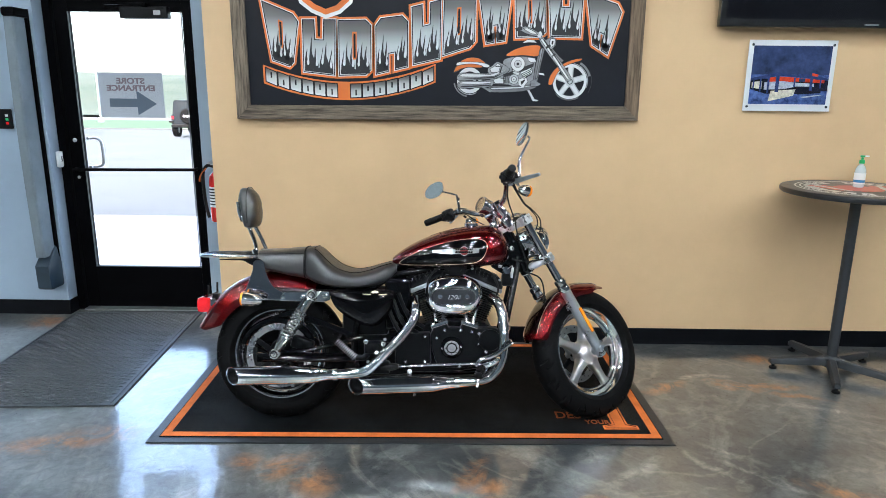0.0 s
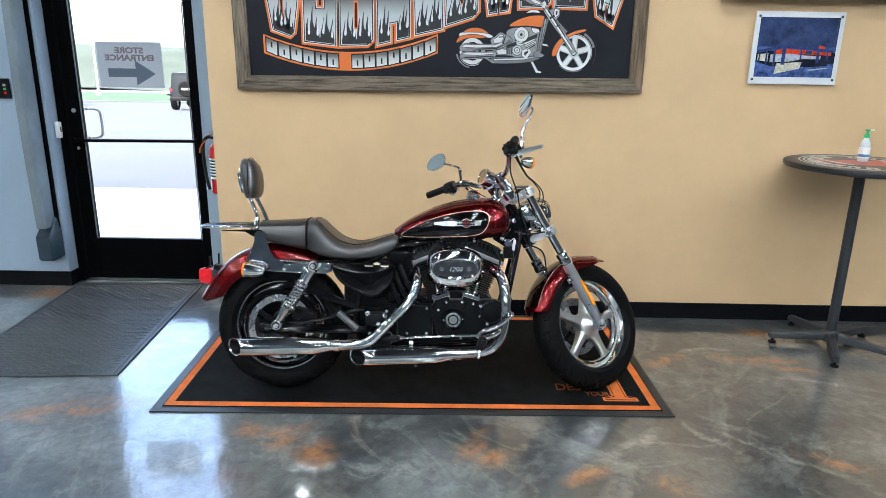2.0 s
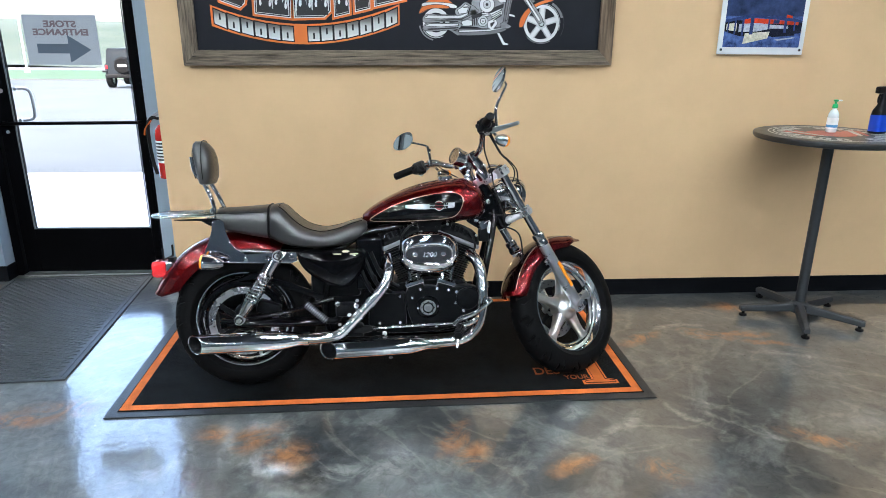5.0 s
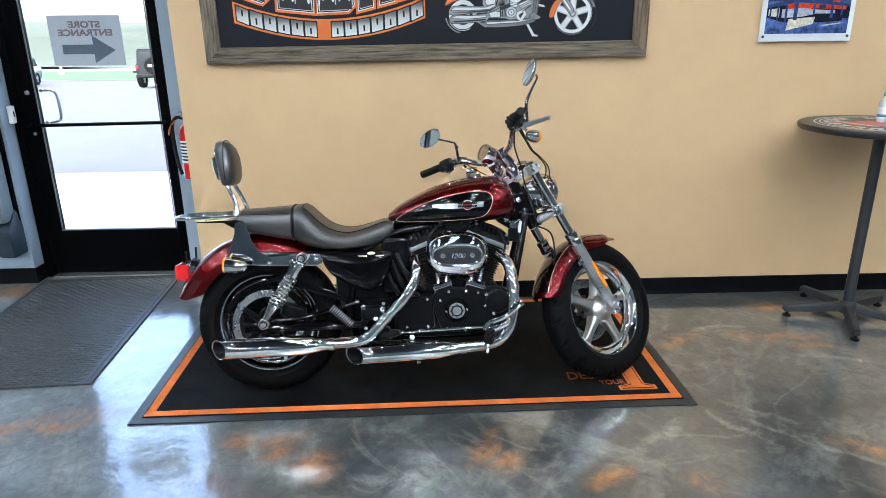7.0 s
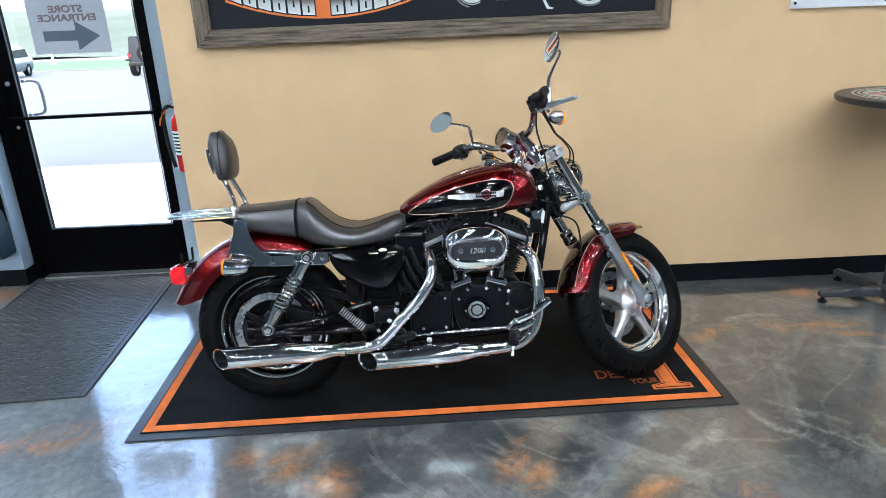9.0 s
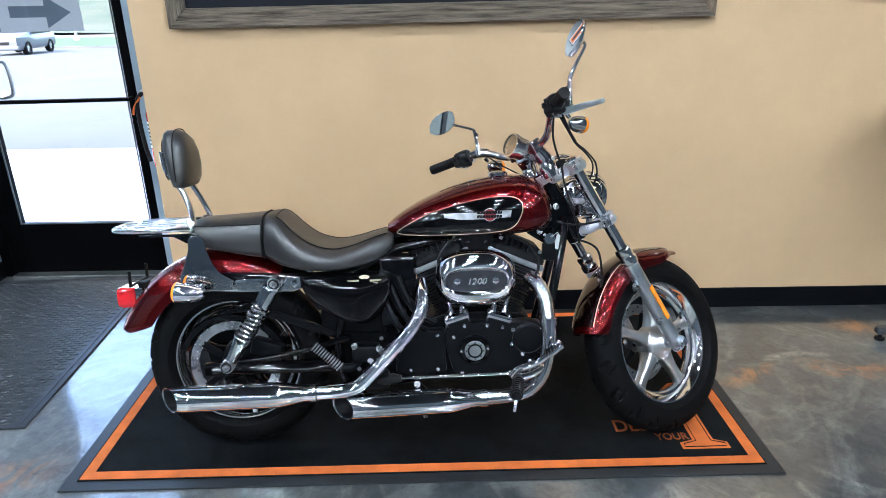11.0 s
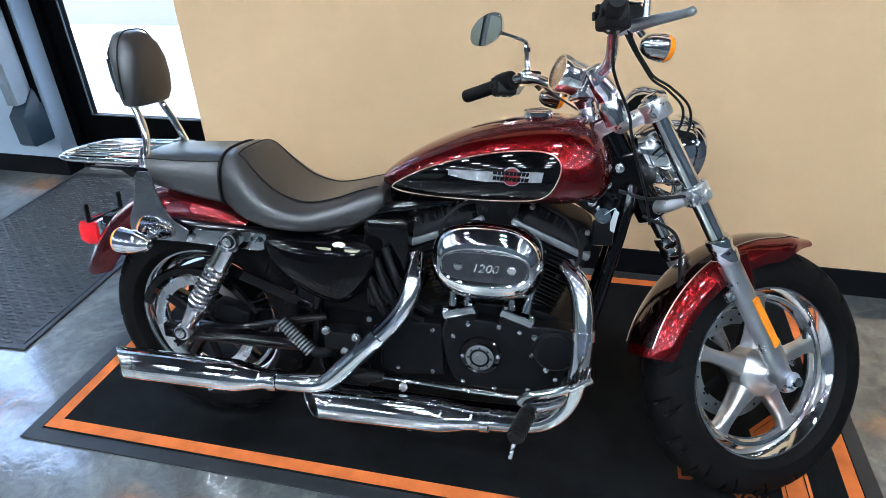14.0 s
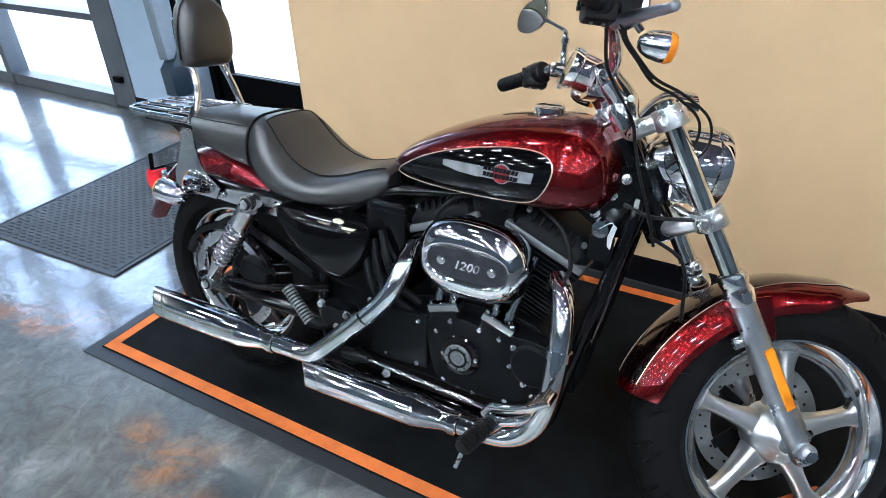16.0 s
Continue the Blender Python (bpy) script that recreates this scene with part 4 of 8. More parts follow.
# fork
for sy, nm in ((-1, "fork_leg"), (1, "fork_leg")):
    y = sy * 0.094
    ob = fpart(nm, rod(leg(0.33, y), leg(0.765, y), 0.0198, 28), "chrome", "chrome fork tube")
    bm = lathe([(0, -0.03), (0.02, -0.03), (0.0225, -0.02), (0.0235, 0.03), (0.0252, 0.07), (0.0252, 0.33), (0.024, 0.345), (0, 0.345)], 28, None, along(leg(0.0, y), leg(1, y)))
    rod(leg(0.0, y - 0.03), leg(0.0, y + 0.03), 0.021, 20, bm)
    rod(leg(0.03, y, 0.012), leg(0.1, y, 0.016), 0.016, 14, bm)
    part("fork_slider", bm, M["satin_alu"], ob, "satin aluminium fork slider")
    bm = lathe([(0.02, 0.338), (0.029, 0.338), (0.0305, 0.345), (0.0305, 0.362), (0.027, 0.368), (0.027, 0.375), (0.0295, 0.381), (0.0295, 0.395), (0.026, 0.402), (0.0205, 0.404)], 32, None, along(leg(0.0, y), leg(1, y)))
    part("fork_collar", bm, M["chrome"], ob, "chrome dust collar")
    bm = rod(leg(0, y - sy * 0.03), leg(0, y + sy * 0.035), 0.011, 6)
    rod(leg(0, y + sy * 0.028), leg(0, y + sy * 0.045), 0.013, 6, bm)
    bolt(leg(0.035, y + sy * 0.022, 0.02), AHEAD, 0.006, 0.008, bm)
    part("axle_nut", bm, M["chrome"], ob)
    # amber side reflector
    a, c = leg(0.1, y + sy * 0.0262, 0.004), leg(0.235, y + sy * 0.0262, 0.004)
    bm = box(-0.011, -0.003, 0, 0.011, 0.003, (c - a).length, 0.0025, None, Matrix.Translation(a) @ Matrix.Rotation(-RAKE, 4, 'Y') @ Matrix.Rotation(-sy * 0.25, 4, 'Z'))
    part("reflector", bm, M["amber"], ob, "amber reflector")
    bm = box(-0.03, -0.006, 0.25, 0.0, 0.006, 0.275, 0.004, None, Matrix.Translation(leg(0, y, -0.018)) @ Matrix.Rotation(-RAKE, 4, 'Y'))
    bolt(leg(0.262, y - 0.006 if sy < 0 else y + 0.006, -0.035), (0, sy, 0), 0.007, 0.008, bm)
    part("fender_lug", bm, M["alu"], ob)

# front axle spacer and the caliper beside the disc
fpart("front_axle", rod(leg(0, -0.135), leg(0, 0.135), 0.009, 16), "steel")
bm = box(-0.12, 0.085, -0.03, -0.05, 0.125, 0.06, 0.012, None, Matrix.Translation(leg(0.1)) @ Matrix.Rotation(-RAKE, 4, 'Y'))
fpart("front_caliper", bm, "black_satin")


# triple clamps
def clamp(s, th, name):
    bm = bmesh.new()
    for sy in (-1, 1):
        lathe([(0.021, -th / 2), (0.031, -th / 2), (0.033, -th / 2 + 0.004), (0.033, th / 2 - 0.004), (0.031, th / 2), (0.021, th / 2)], 28, bm, along(leg(s, sy * 0.094), leg(s + 1, sy * 0.094)), True)
        pts = [leg(s, sy * 0.085, -0.012), leg(s, sy * 0.05, -LEAD * 0.75), leg(s, 0, -LEAD)]
        tube(pts, [th * 0.42, th * 0.46, th * 0.5], 16, bm, smooth=4)
        bolt(leg(s, sy * 0.134 - sy * 0.004), (0, sy, 0), 0.009, 0.008, bm)
        lathe([(0, 0), (0.012, 0), (0.012, 0.008), (0.009, 0.011), (0, 0.011)], 6, bm, along(leg(s, sy * 0.118, -0.03), leg(s, sy * 0.118 + sy, -0.03)))
    lathe([(0, -th * 0.6), (0.03, -th * 0.6), (0.03, th * 0.6), (0, th * 0.6)], 24, bm, along(leg(s, 0, -LEAD), leg(s + 1, 0, -LEAD)))
    return fpart(name, bm, "alu", "polished aluminium fork clamp")


clamp(0.735, 0.042, "upper_fork_clamp")
clamp(0.52, 0.04, "lower_fork_clamp")
for sy in (-1, 1):
    fpart("fork_cap", lathe([(0, 0), (0.017, 0), (0.017, 0.006), (0.012, 0.012), (0, 0.012)], 6, None, along(leg(0.757, sy * 0.094), leg(1.7, sy * 0.094))), "chrome")
fpart("steering_stem_nut", lathe([(0, 0), (0.022, 0), (0.022, 0.012), (0.015, 0.02), (0, 0.02)], 8, None, along(leg(0.756, 0, -LEAD), leg(1.7, 0, -LEAD))), "chrome")


# front fender
def fender_sheet(cx, cz, path, half, drop, lip=0.0, n=14, power=2.4):
    """Arch swept along (angle, radius) pairs; drop is how far the skirts come down."""
    rows = []
    for k, (a, r) in enumerate(path):
        d = drop[k] if isinstance(drop, (list, tuple)) else drop
        h = half[k] if isinstance(half, (list, tuple)) else half
        row = []
        for j in range(n + 1):
            s = -1 + 2 * j / n
            ang = s * math.pi / 2
            y = h * math.copysign(abs(math.sin(ang)) ** 0.8, s)
            rr = r - d * (1 - abs(math.cos(ang)) ** 0.9)
            row.append(Vector((cx + rr * math.cos(a), y, cz + rr * math.sin(a))))
        rows.append(row)
    return rows


path = [(radians(70 + (169 - 70) * i / 26), 0.352 + (0.004 if i < 4 else 0) + 0.010 * max(0, (i - 16) / 10) ** 2) for i in range(27)]
path[0] = (radians(68), 0.362)
half = [0.05 + 0.03 * min(1, i / 3) for i in range(24)] + [0.08, 0.077, 0.068]
drop = [0.02 + 0.04 * min(1, i / 5) + 0.012 * math.sin(math.pi * min(1, i / 22)) for i in range(27)]
rows = fender_sheet(AXLE.x, AXLE.z, path, half, drop, n=20)
ff = fpart("front_fender", sheet(rows, None, 0.003), "red", "dark red lacquered front fender")
mid = [[p + (p - AXLE).normalized() * 0.0016 for p in r[6:15]] for r in rows[1:-1]]
part("fender_panel", sheet(mid, None, 0.001), M["dark_red"], ff, "black centre panel")
for j in (6, 14):
    bm = tube([r[j] + (r[j] - AXLE).normalized() * 0.0022 for r in rows[1:-1]], 0.001, 6)
    part("pinstripe", bm, M["pin"], ff)
for sy in (-1, 1):
    bm = plate([(AXLE.x - 0.11, AXLE.z + 0.24), (AXLE.x - 0.075, AXLE.z + 0.215), (AXLE.x - 0.1, AXLE.z + 0.31), (AXLE.x - 0.19, AXLE.z + 0.29)], 0.006, at=sy * 0.079 - 0.003, bevel=0.002)
    part("fender_bracket", bm, M["red"], ff)

# headlamp
hl = leg(0.615, 0, 0.05)
lamp_axis = along(hl, hl + Vector((1, 0, -0.06)))
bm = lathe([(0, -0.105), (0.03, -0.1), (0.058, -0.075), (0.075, -0.035), (0.081, 0.01), (0.081, 0.022)], 40, None, lamp_axis)
head = fpart("headlamp", bm, "chrome", "chrome headlamp bowl with a bright ring")
part("headlamp_ring", lathe([(0.08, 0.016), (0.086, 0.018), (0.088, 0.03), (0.085, 0.042), (0.076, 0.044), (0.074, 0.036)], 40, None, lamp_axis), M["chrome"], head)
part("headlamp_lens", lathe([(0, 0.056), (0.03, 0.054), (0.06, 0.047), (0.076, 0.038)], 40, None, lamp_axis), M["lens"], head)
bm = tube([leg(0.735, 0, -0.02), leg(0.76, 0, 0.05), leg(0.735, 0, 0.1)], 0.014, 12, smooth=4, flat=2.2)
fpart("headlamp_visor", bm, "chrome")
bm = box(-0.07, -0.05, -0.02, 0.02, 0.05, 0.02, 0.01, None, Matrix.Translation(leg(0.56, 0, 0.02)))
tube([leg(0.54, -0.06, 0), leg(0.5, -0.03, 0.03), leg(0.55, 0, 0.05), leg(0.5, 0.03, 0.03), leg(0.54, 0.06, 0)], 0.012, 10, bm, smooth=4)
fpart("brake_junction", bm, "chrome")

# handlebar: risers, bar, grips, controls
bar_c = Vector((1.0, 0, 1.03))
for sy in (-1, 1):
    pts = [leg(0.745, sy * 0.045, -LEAD), leg(0.775, sy * 0.045, -LEAD + 0.002), Vector((1.045, sy * 0.045, 0.985)), bar_c + Vector((0.012, sy * 0.045, -0.01))]
    ob = fpart("handlebar_riser", tube(pts, [0.028, 0.029, 0.029, 0.026], 20, smooth=6), "chrome", "curved chrome riser")
    part("riser_bolt", bolt(Vector((1.05, sy * 0.066, 0.985)), (0, sy, 0), 0.007, 0.01), M["steel"], ob)
part_c = box(-0.025, -0.07, -0.022, 0.02, 0.07, 0.024, 0.008, None, Matrix.Translation(bar_c) @ Matrix.Rotation(-0.5, 4, 'Y'))
fpart("bar_clamp", part_c, "chrome")
BAR_Y = [0.0, 0.085, 0.125, 0.165, 0.205, 0.25, 0.32, 0.40]
BAR_X = [1.0, 1.0, 0.993, 0.972, 0.945, 0.915, 0.876, 0.832]
BAR_Z = [1.03, 1.03, 1.042, 1.064, 1.077, 1.074, 1.064, 1.054]


def curve_at(x, xs, vs):
    """Cubic through the samples."""
    i = max(0, min(len(xs) - 2, int(np.searchsorted(xs, x)) - 1))
    t = (x - xs[i]) / (xs[i + 1] - xs[i])

    def slope(k):
        a, c = max(0, k - 1), min(len(xs) - 1, k + 1)
        return (vs[c] - vs[a]) / (xs[c] - xs[a])
    h = xs[i + 1] - xs[i]
    m0, m1 = slope(i) * h, slope(i + 1) * h
    return (2 * t ** 3 - 3 * t * t + 1) * vs[i] + (t ** 3 - 2 * t * t + t) * m0 + (-2 * t ** 3 + 3 * t * t) * vs[i + 1] + (t ** 3 - t * t) * m1


def bar_pt(y):
    """The handlebar's line."""
    k = min(1.0, abs(y) / 0.25) ** 2
    return Vector((curve_at(abs(y), BAR_Y, BAR_X) + 0.011 * k, y, curve_at(abs(y), BAR_Y, BAR_Z) + (0.026 * k if y < 0 else 0.0)))


BAR_M = Matrix.Translation(HEAD) @ Matrix.Rotation(STEER - radians(1.5), 4, UP) @ Matrix.Translation(bar_c - HEAD) @ Matrix.Rotation(radians(-1.6), 4, 'X') @ Matrix.Translation(-bar_c)


def hpart(name, bm, m, label="", angle=38):
    """A part of the handlebar, which sits a little off the wheel's line."""
    return part(name, bm, M[m], bike, label, BAR_M, angle)


ys = [-0.374 + 0.011 * i for i in range(69)]
hpart("handlebar", tube([bar_pt(y) for y in ys], 0.0127, 18), "chrome", "chrome handlebar")
for sy in (-1, 1):
    ob = hpart("grip", tube([bar_pt(sy * y) for y in (0.276, 0.286, 0.33, 0.373, 0.377)], [0.0165, 0.0175, 0.0175, 0.0175, 0.016], 22), "rubber", "black rubber grip")
    d = (bar_pt(sy * 0.38) - bar_pt(sy * 0.29)).normalized()
    for k in range(7):
        q = bar_pt(sy * (0.289 + 0.012 * k))
        part("grip_ring", tube([q, q + d * 0.0025], 0.0181, 20), M["rubber"], ob)
    c = bar_pt(sy * 0.258)
    bm = lathe([(0.012, -0.028), (0.024, -0.028), (0.027, -0.022), (0.027, 0.018), (0.024, 0.023), (0.012, 0.023)], 20, None, along(c, c + d))
    box(-0.03, -0.022, -0.034, 0.026, 0.022, -0.002, 0.008, bm, Matrix.Translation(c))
    sw = hpart("switch_housing", bm, "black_plastic", "black switch housing")
    part("housing_band", lathe([(0.0272, -0.004), (0.0282, -0.003), (0.0282, 0.0), (0.0272, 0.001)], 20, None, along(c, c + d), True), M["rubber"], sw)
    for k in range(3):
        bm = box(-0.036, -0.016 + 0.012 * k, -0.014 + 0.012 * (k % 2), -0.024, -0.006 + 0.012 * k, 0.002 + 0.01 * (k % 2), 0.002, None, Matrix.Translation(c))
        part("switch", bm, M["rubber"], sw)
    for k in range(2):
        part("housing_screw", bolt(c + Vector((-0.012 + 0.02 * k, 0, -0.034)), (0, 0, -1), 0.003, 0.003), M["steel"], sw)
    c2 = bar_pt(sy * 0.208)
    bm = box(-0.012, -0.02, -0.018, 0.045, 0.02, 0.018, 0.008, None, Matrix.Translation(c2))
    if sy < 0:
        box(0.01, -0.03, -0.012, 0.05, 0.04, 0.032, 0.008, bm, Matrix.Translation(c2))
    perch = hpart("lever_perch", bm, "black_satin" if sy < 0 else "chrome", "control lever perch")
    if sy < 0:
        part("reservoir_cover", box(0.012, -0.027, 0.032, 0.048, 0.037, 0.036, 0.0015, None, Matrix.Translation(c2)), M["black_gloss"], perch)
    pts = [Vector((0.958, sy * 0.212, 1.08)), Vector((0.97, sy * 0.252, 1.08)), Vector((0.986, sy * 0.31, 1.077)), Vector((1.0, sy * 0.352, 1.074)), Vector((1.003, sy * 0.37, 1.073))]
    lv = part("lever", tube(pts, [0.0075, 0.0078, 0.0062, 0.005, 0.005], 12, smooth=5, flat=1.7), M["satin_alu"], perch, "satin aluminium control lever")
    bm = bmesh.new()
    bmesh.ops.create_icosphere(bm, subdivisions=2, radius=0.0085, matrix=Matrix.Translation(pts[-1]))
    part("lever_ball", bm, M["satin_alu"], lv)
    # mirror on a jointed stem; the two are set to different heights
    if sy < 0:
        st = [(1.0, -0.24, 1.088), (1.004, -0.242, 1.135), (1.009, -0.248, 1.19), (1.022, -0.277, 1.236), (1.033, -0.302, 1.27), (1.027, -0.311, 1.28), (1.003, -0.316, 1.282)]
        mc = Vector((0.984, -0.318, 1.286))
    else:
        st = [(0.978, 0.236, 1.08), (0.977, 0.239, 1.13), (0.977, 0.244, 1.168), (0.975, 0.252, 1.183), (0.96, 0.28, 1.2), (0.946, 0.308, 1.215), (0.93, 0.332, 1.227)]
        mc = Vector((0.911, 0.352, 1.235))
    mir = hpart("mirror", tube(st, [0.0085, 0.008, 0.0075, 0.0055, 0.005, 0.005, 0.006], 12, smooth=5), "chrome", "chrome mirror")
    part("stem_collar", rod(Vector(st[1]) + Vector((0, 0, 0.02)), Vector(st[1]) + Vector((0, 0, 0.032)), 0.0098, 6), M["chrome"], mir)
    nrm = Vector((-0.966, 0.035, 0.255) if sy < 0 else (-0.82, -0.53, -0.22)).normalized()
    out = Vector((-0.166, 0.619, -0.768) if sy < 0 else (-0.34, 0.775, -0.535))
    out = (out - nrm * out.dot(nrm)).normalized()
    up = nrm.cross(out) * (-1 if sy < 0 else 1)
    shape = smooth_poly([(-0.06, 0.004), (-0.044, 0.03), (-0.012, 0.04), (0.026, 0.03), (0.052, 0.008), (0.058, -0.014), (0.036, -0.034), (0.0, -0.038), (-0.036, -0.026), (-0.054, -0.012)], 5)

    def glass_at(dn, k):
        return [mc + nrm * dn + out * (a * k * (0.93 if sy < 0 else 0.97)) + up * (b * k * (0.93 if sy < 0 else 0.97)) for a, b in shape]

    part("mirror_shell", loft([glass_at(0.004, 0.97), glass_at(0.004, 1.02), glass_at(0.0, 1.04), glass_at(-0.007, 1.0), glass_at(-0.016, 0.72), glass_at(-0.02, 0.3)]), M["chrome"], mir)
    part("mirror_glass", loft([glass_at(0.0035, 0.95), glass_at(0.0055, 0.95)]), M["mirror"], mir, angle=20)
    # turn signal under the bar
    tc = c2 + Vector((0.065, sy * 0.016, -0.044))
    ax = along(tc + Vector((-0.055, 0, 0.006)), tc + Vector((0.06, 0, -0.004)))
    ts = hpart("turn_signal", lathe([(0, 0.04), (0.01, 0.042), (0.018, 0.05), (0.024, 0.062), (0.027, 0.08), (0.0275, 0.088)], 26, None, ax), "chrome", "chrome bullet turn signal")
    part("signal_lens", lathe([(0.0272, 0.086), (0.0275, 0.095), (0.024, 0.102), (0.013, 0.107), (0, 0.108)], 26, None, ax), M["amber"], ts, "amber lens")
    part("signal_stalk", tube([tc + Vector((-0.01, 0, 0.02)), tc + Vector((-0.03, 0, 0.035)), c2 + Vector((0.0, 0, -0.01))], 0.007, 10, smooth=4), M["chrome"], ts)

# speedometer
ax = along((1.04, 0, 1.017), (0.935, 0, 1.048))
speedo = hpart("speedometer", lathe([(0, 0), (0.024, 0.0), (0.035, 0.01), (0.038, 0.026), (0.0395, 0.085), (0.0425, 0.088), (0.0435, 0.1), (0.041, 0.106), (0.037, 0.106), (0.0365, 0.1), (0, 0.1)], 44, None, ax), "chrome", "round chrome speedometer housing")
part("speedometer_dial", lathe([(0, 0.1012), (0.036, 0.1012), (0.036, 0.1022), (0, 0.1022)], 36, None, ax), M["dial"], speedo, "dial toned like glass reflecting the wall")
part("speedometer_glass", lathe([(0, 0.1045), (0.0365, 0.1045), (0.0365, 0.1055), (0, 0.1055)], 36, None, ax), M["glass"], speedo)
for k in range(9):
    a = radians(-210 + 30 * k)
    m_ = ax @ Matrix.Rotation(a, 4, 'Z')
    part("dial_mark", box(0.026, -0.0012, 0.1023, 0.033, 0.0012, 0.1028, 0, None, m_), M["black_plastic"], speedo)
hpart("speedometer_bracket", box(-0.03, -0.03, -0.015, 0.04, 0.03, 0.012, 0.008, None, Matrix.Translation(Vector((1.005, 0, 1.0)))), "chrome")

# cables from the controls down to the frame
TO_STEER = TURN_M.inverted() @ BAR_M
R0 = TO_STEER @ bar_pt(-0.24)
L0_ = TO_STEER @ bar_pt(0.2)
for pts, r in (([R0 + Vector((0.03, 0, -0.02)), R0 + Vector((0.05, 0.005, -0.05)), (1.035, -0.2, 1.0), (1.1, -0.17, 0.982), (1.16, -0.14, 0.95), (1.175, -0.1, 0.905), (1.15, -0.05, 0.86)], 0.0029),
               ([R0 + Vector((0.03, 0.012, -0.02)), R0 + Vector((0.055, 0.02, -0.05)), (1.045, -0.19, 1.008), (1.115, -0.16, 0.99), (1.185, -0.13, 0.955), (1.2, -0.1, 0.9), (1.16, -0.05, 0.85)], 0.0029),
               ([R0 + Vector((0.015, 0.02, -0.03)), R0 + Vector((0.04, 0.06, -0.09)), (1.04, -0.12, 0.94), (1.06, -0.1, 0.9), (1.085, -0.09, 0.83), (1.12, -0.07, 0.76), (1.15, -0.04, 0.7)], 0.0034),
               ([L0_ + Vector((0.03, 0, -0.01)), L0_ + Vector((0.08, -0.02, -0.05)), (1.1, 0.12, 0.96), (1.15, 0.08, 0.9), (1.13, 0.03, 0.82)], 0.003),
               ([leg(0.52, -0.02, -0.1), leg(0.45, -0.06, -0.07), leg(0.36, -0.05, -0.1), leg(0.3, -0.02, -0.12)], 0.004)):
    fpart("cable", tube(pts, r, 8, smooth=7), "rubber", "black control cable")
fpart("cable_sleeve", tube([R0 + Vector((0.04, 0.006, -0.03)), R0 + Vector((0.052, 0.012, -0.052)), (1.04, -0.195, 1.004)], 0.0052, 10, smooth=5), "rubber")
for y0_, y1_ in ((-0.1, -0.06), (0.06, 0.1)):
    fpart("brake_line", tube([leg(0.53, y0_, -0.03), leg(0.56, y0_ * 0.5, -0.09), leg(0.6, y1_ * 0.2, -0.12)], 0.004, 8, smooth=5), "rubber")

# tank
TX = [0.5325, 0.5643, 0.6121, 0.6757, 0.7606, 0.8667, 0.9622, 1.0152, 1.0524, 1.0736, 1.0853]
TT = [0.789, 0.817, 0.849, 0.882, 0.916, 0.942, 0.951, 0.944, 0.922, 0.891, 0.861]
TB = [0.762, 0.754, 0.749, 0.747, 0.747, 0.749, 0.753, 0.759, 0.769, 0.785, 0.807]
TW = [0.022, 0.058, 0.088, 0.112, 0.131, 0.142, 0.142, 0.134, 0.116, 0.088, 0.045]


def tank_half(x, z):
    """Half width of the tank at (x, z)."""
    zt, zb, w = (curve_at(x, TX, a) for a in (TT, TB, TW))
    h = zt - zb
    zc = zb + 0.36 * h
    k = (z - zc) / (zt - zc) if z > zc else (zc - z) / (zc - zb)
    n = 2.3 if z > zc else 3.0
    return w * max(0.0, 1 - min(1, abs(k)) ** n) ** (1 / n)


rings = []
for i in range(49):
    x = TX[0] + (TX[-1] - TX[0]) * (0.5 - 0.5 * math.cos(math.pi * i / 48))
    zt, zb, w = (curve_at(x, TX, a) for a in (TT, TB, TW))
    zc = zb + 0.36 * (zt - zb)
    ring = []
    for j in range(48):
        a = 2 * math.pi * j / 48
        s, c = math.sin(a), math.cos(a)
        n = 2.3 if s > 0 else 3.0
        yy = w * math.copysign(abs(c) ** (2 / n), c)
        zz = zc + (zt - zc if s > 0 else zc - zb) * math.copysign(abs(s) ** (2 / n), s)
        ring.append(Vector((x, yy, zz)))
    rings.append(ring)
tank = bpart("fuel_tank", loft(rings), "red", None, "dark red lacquered fuel tank with black side panels", 60)
outline = smooth_poly([(0.5675, 0.771), (0.6227, 0.809), (0.6969, 0.844), (0.7924, 0.873), (0.8773, 0.888), (0.941, 0.888), (0.9696, 0.872), (0.9728, 0.842), (0.9537, 0.8), (0.9198, 0.778), (0.8455, 0.769), (0.7394, 0.764), (0.6439, 0.761), (0.5855, 0.761)], 5)
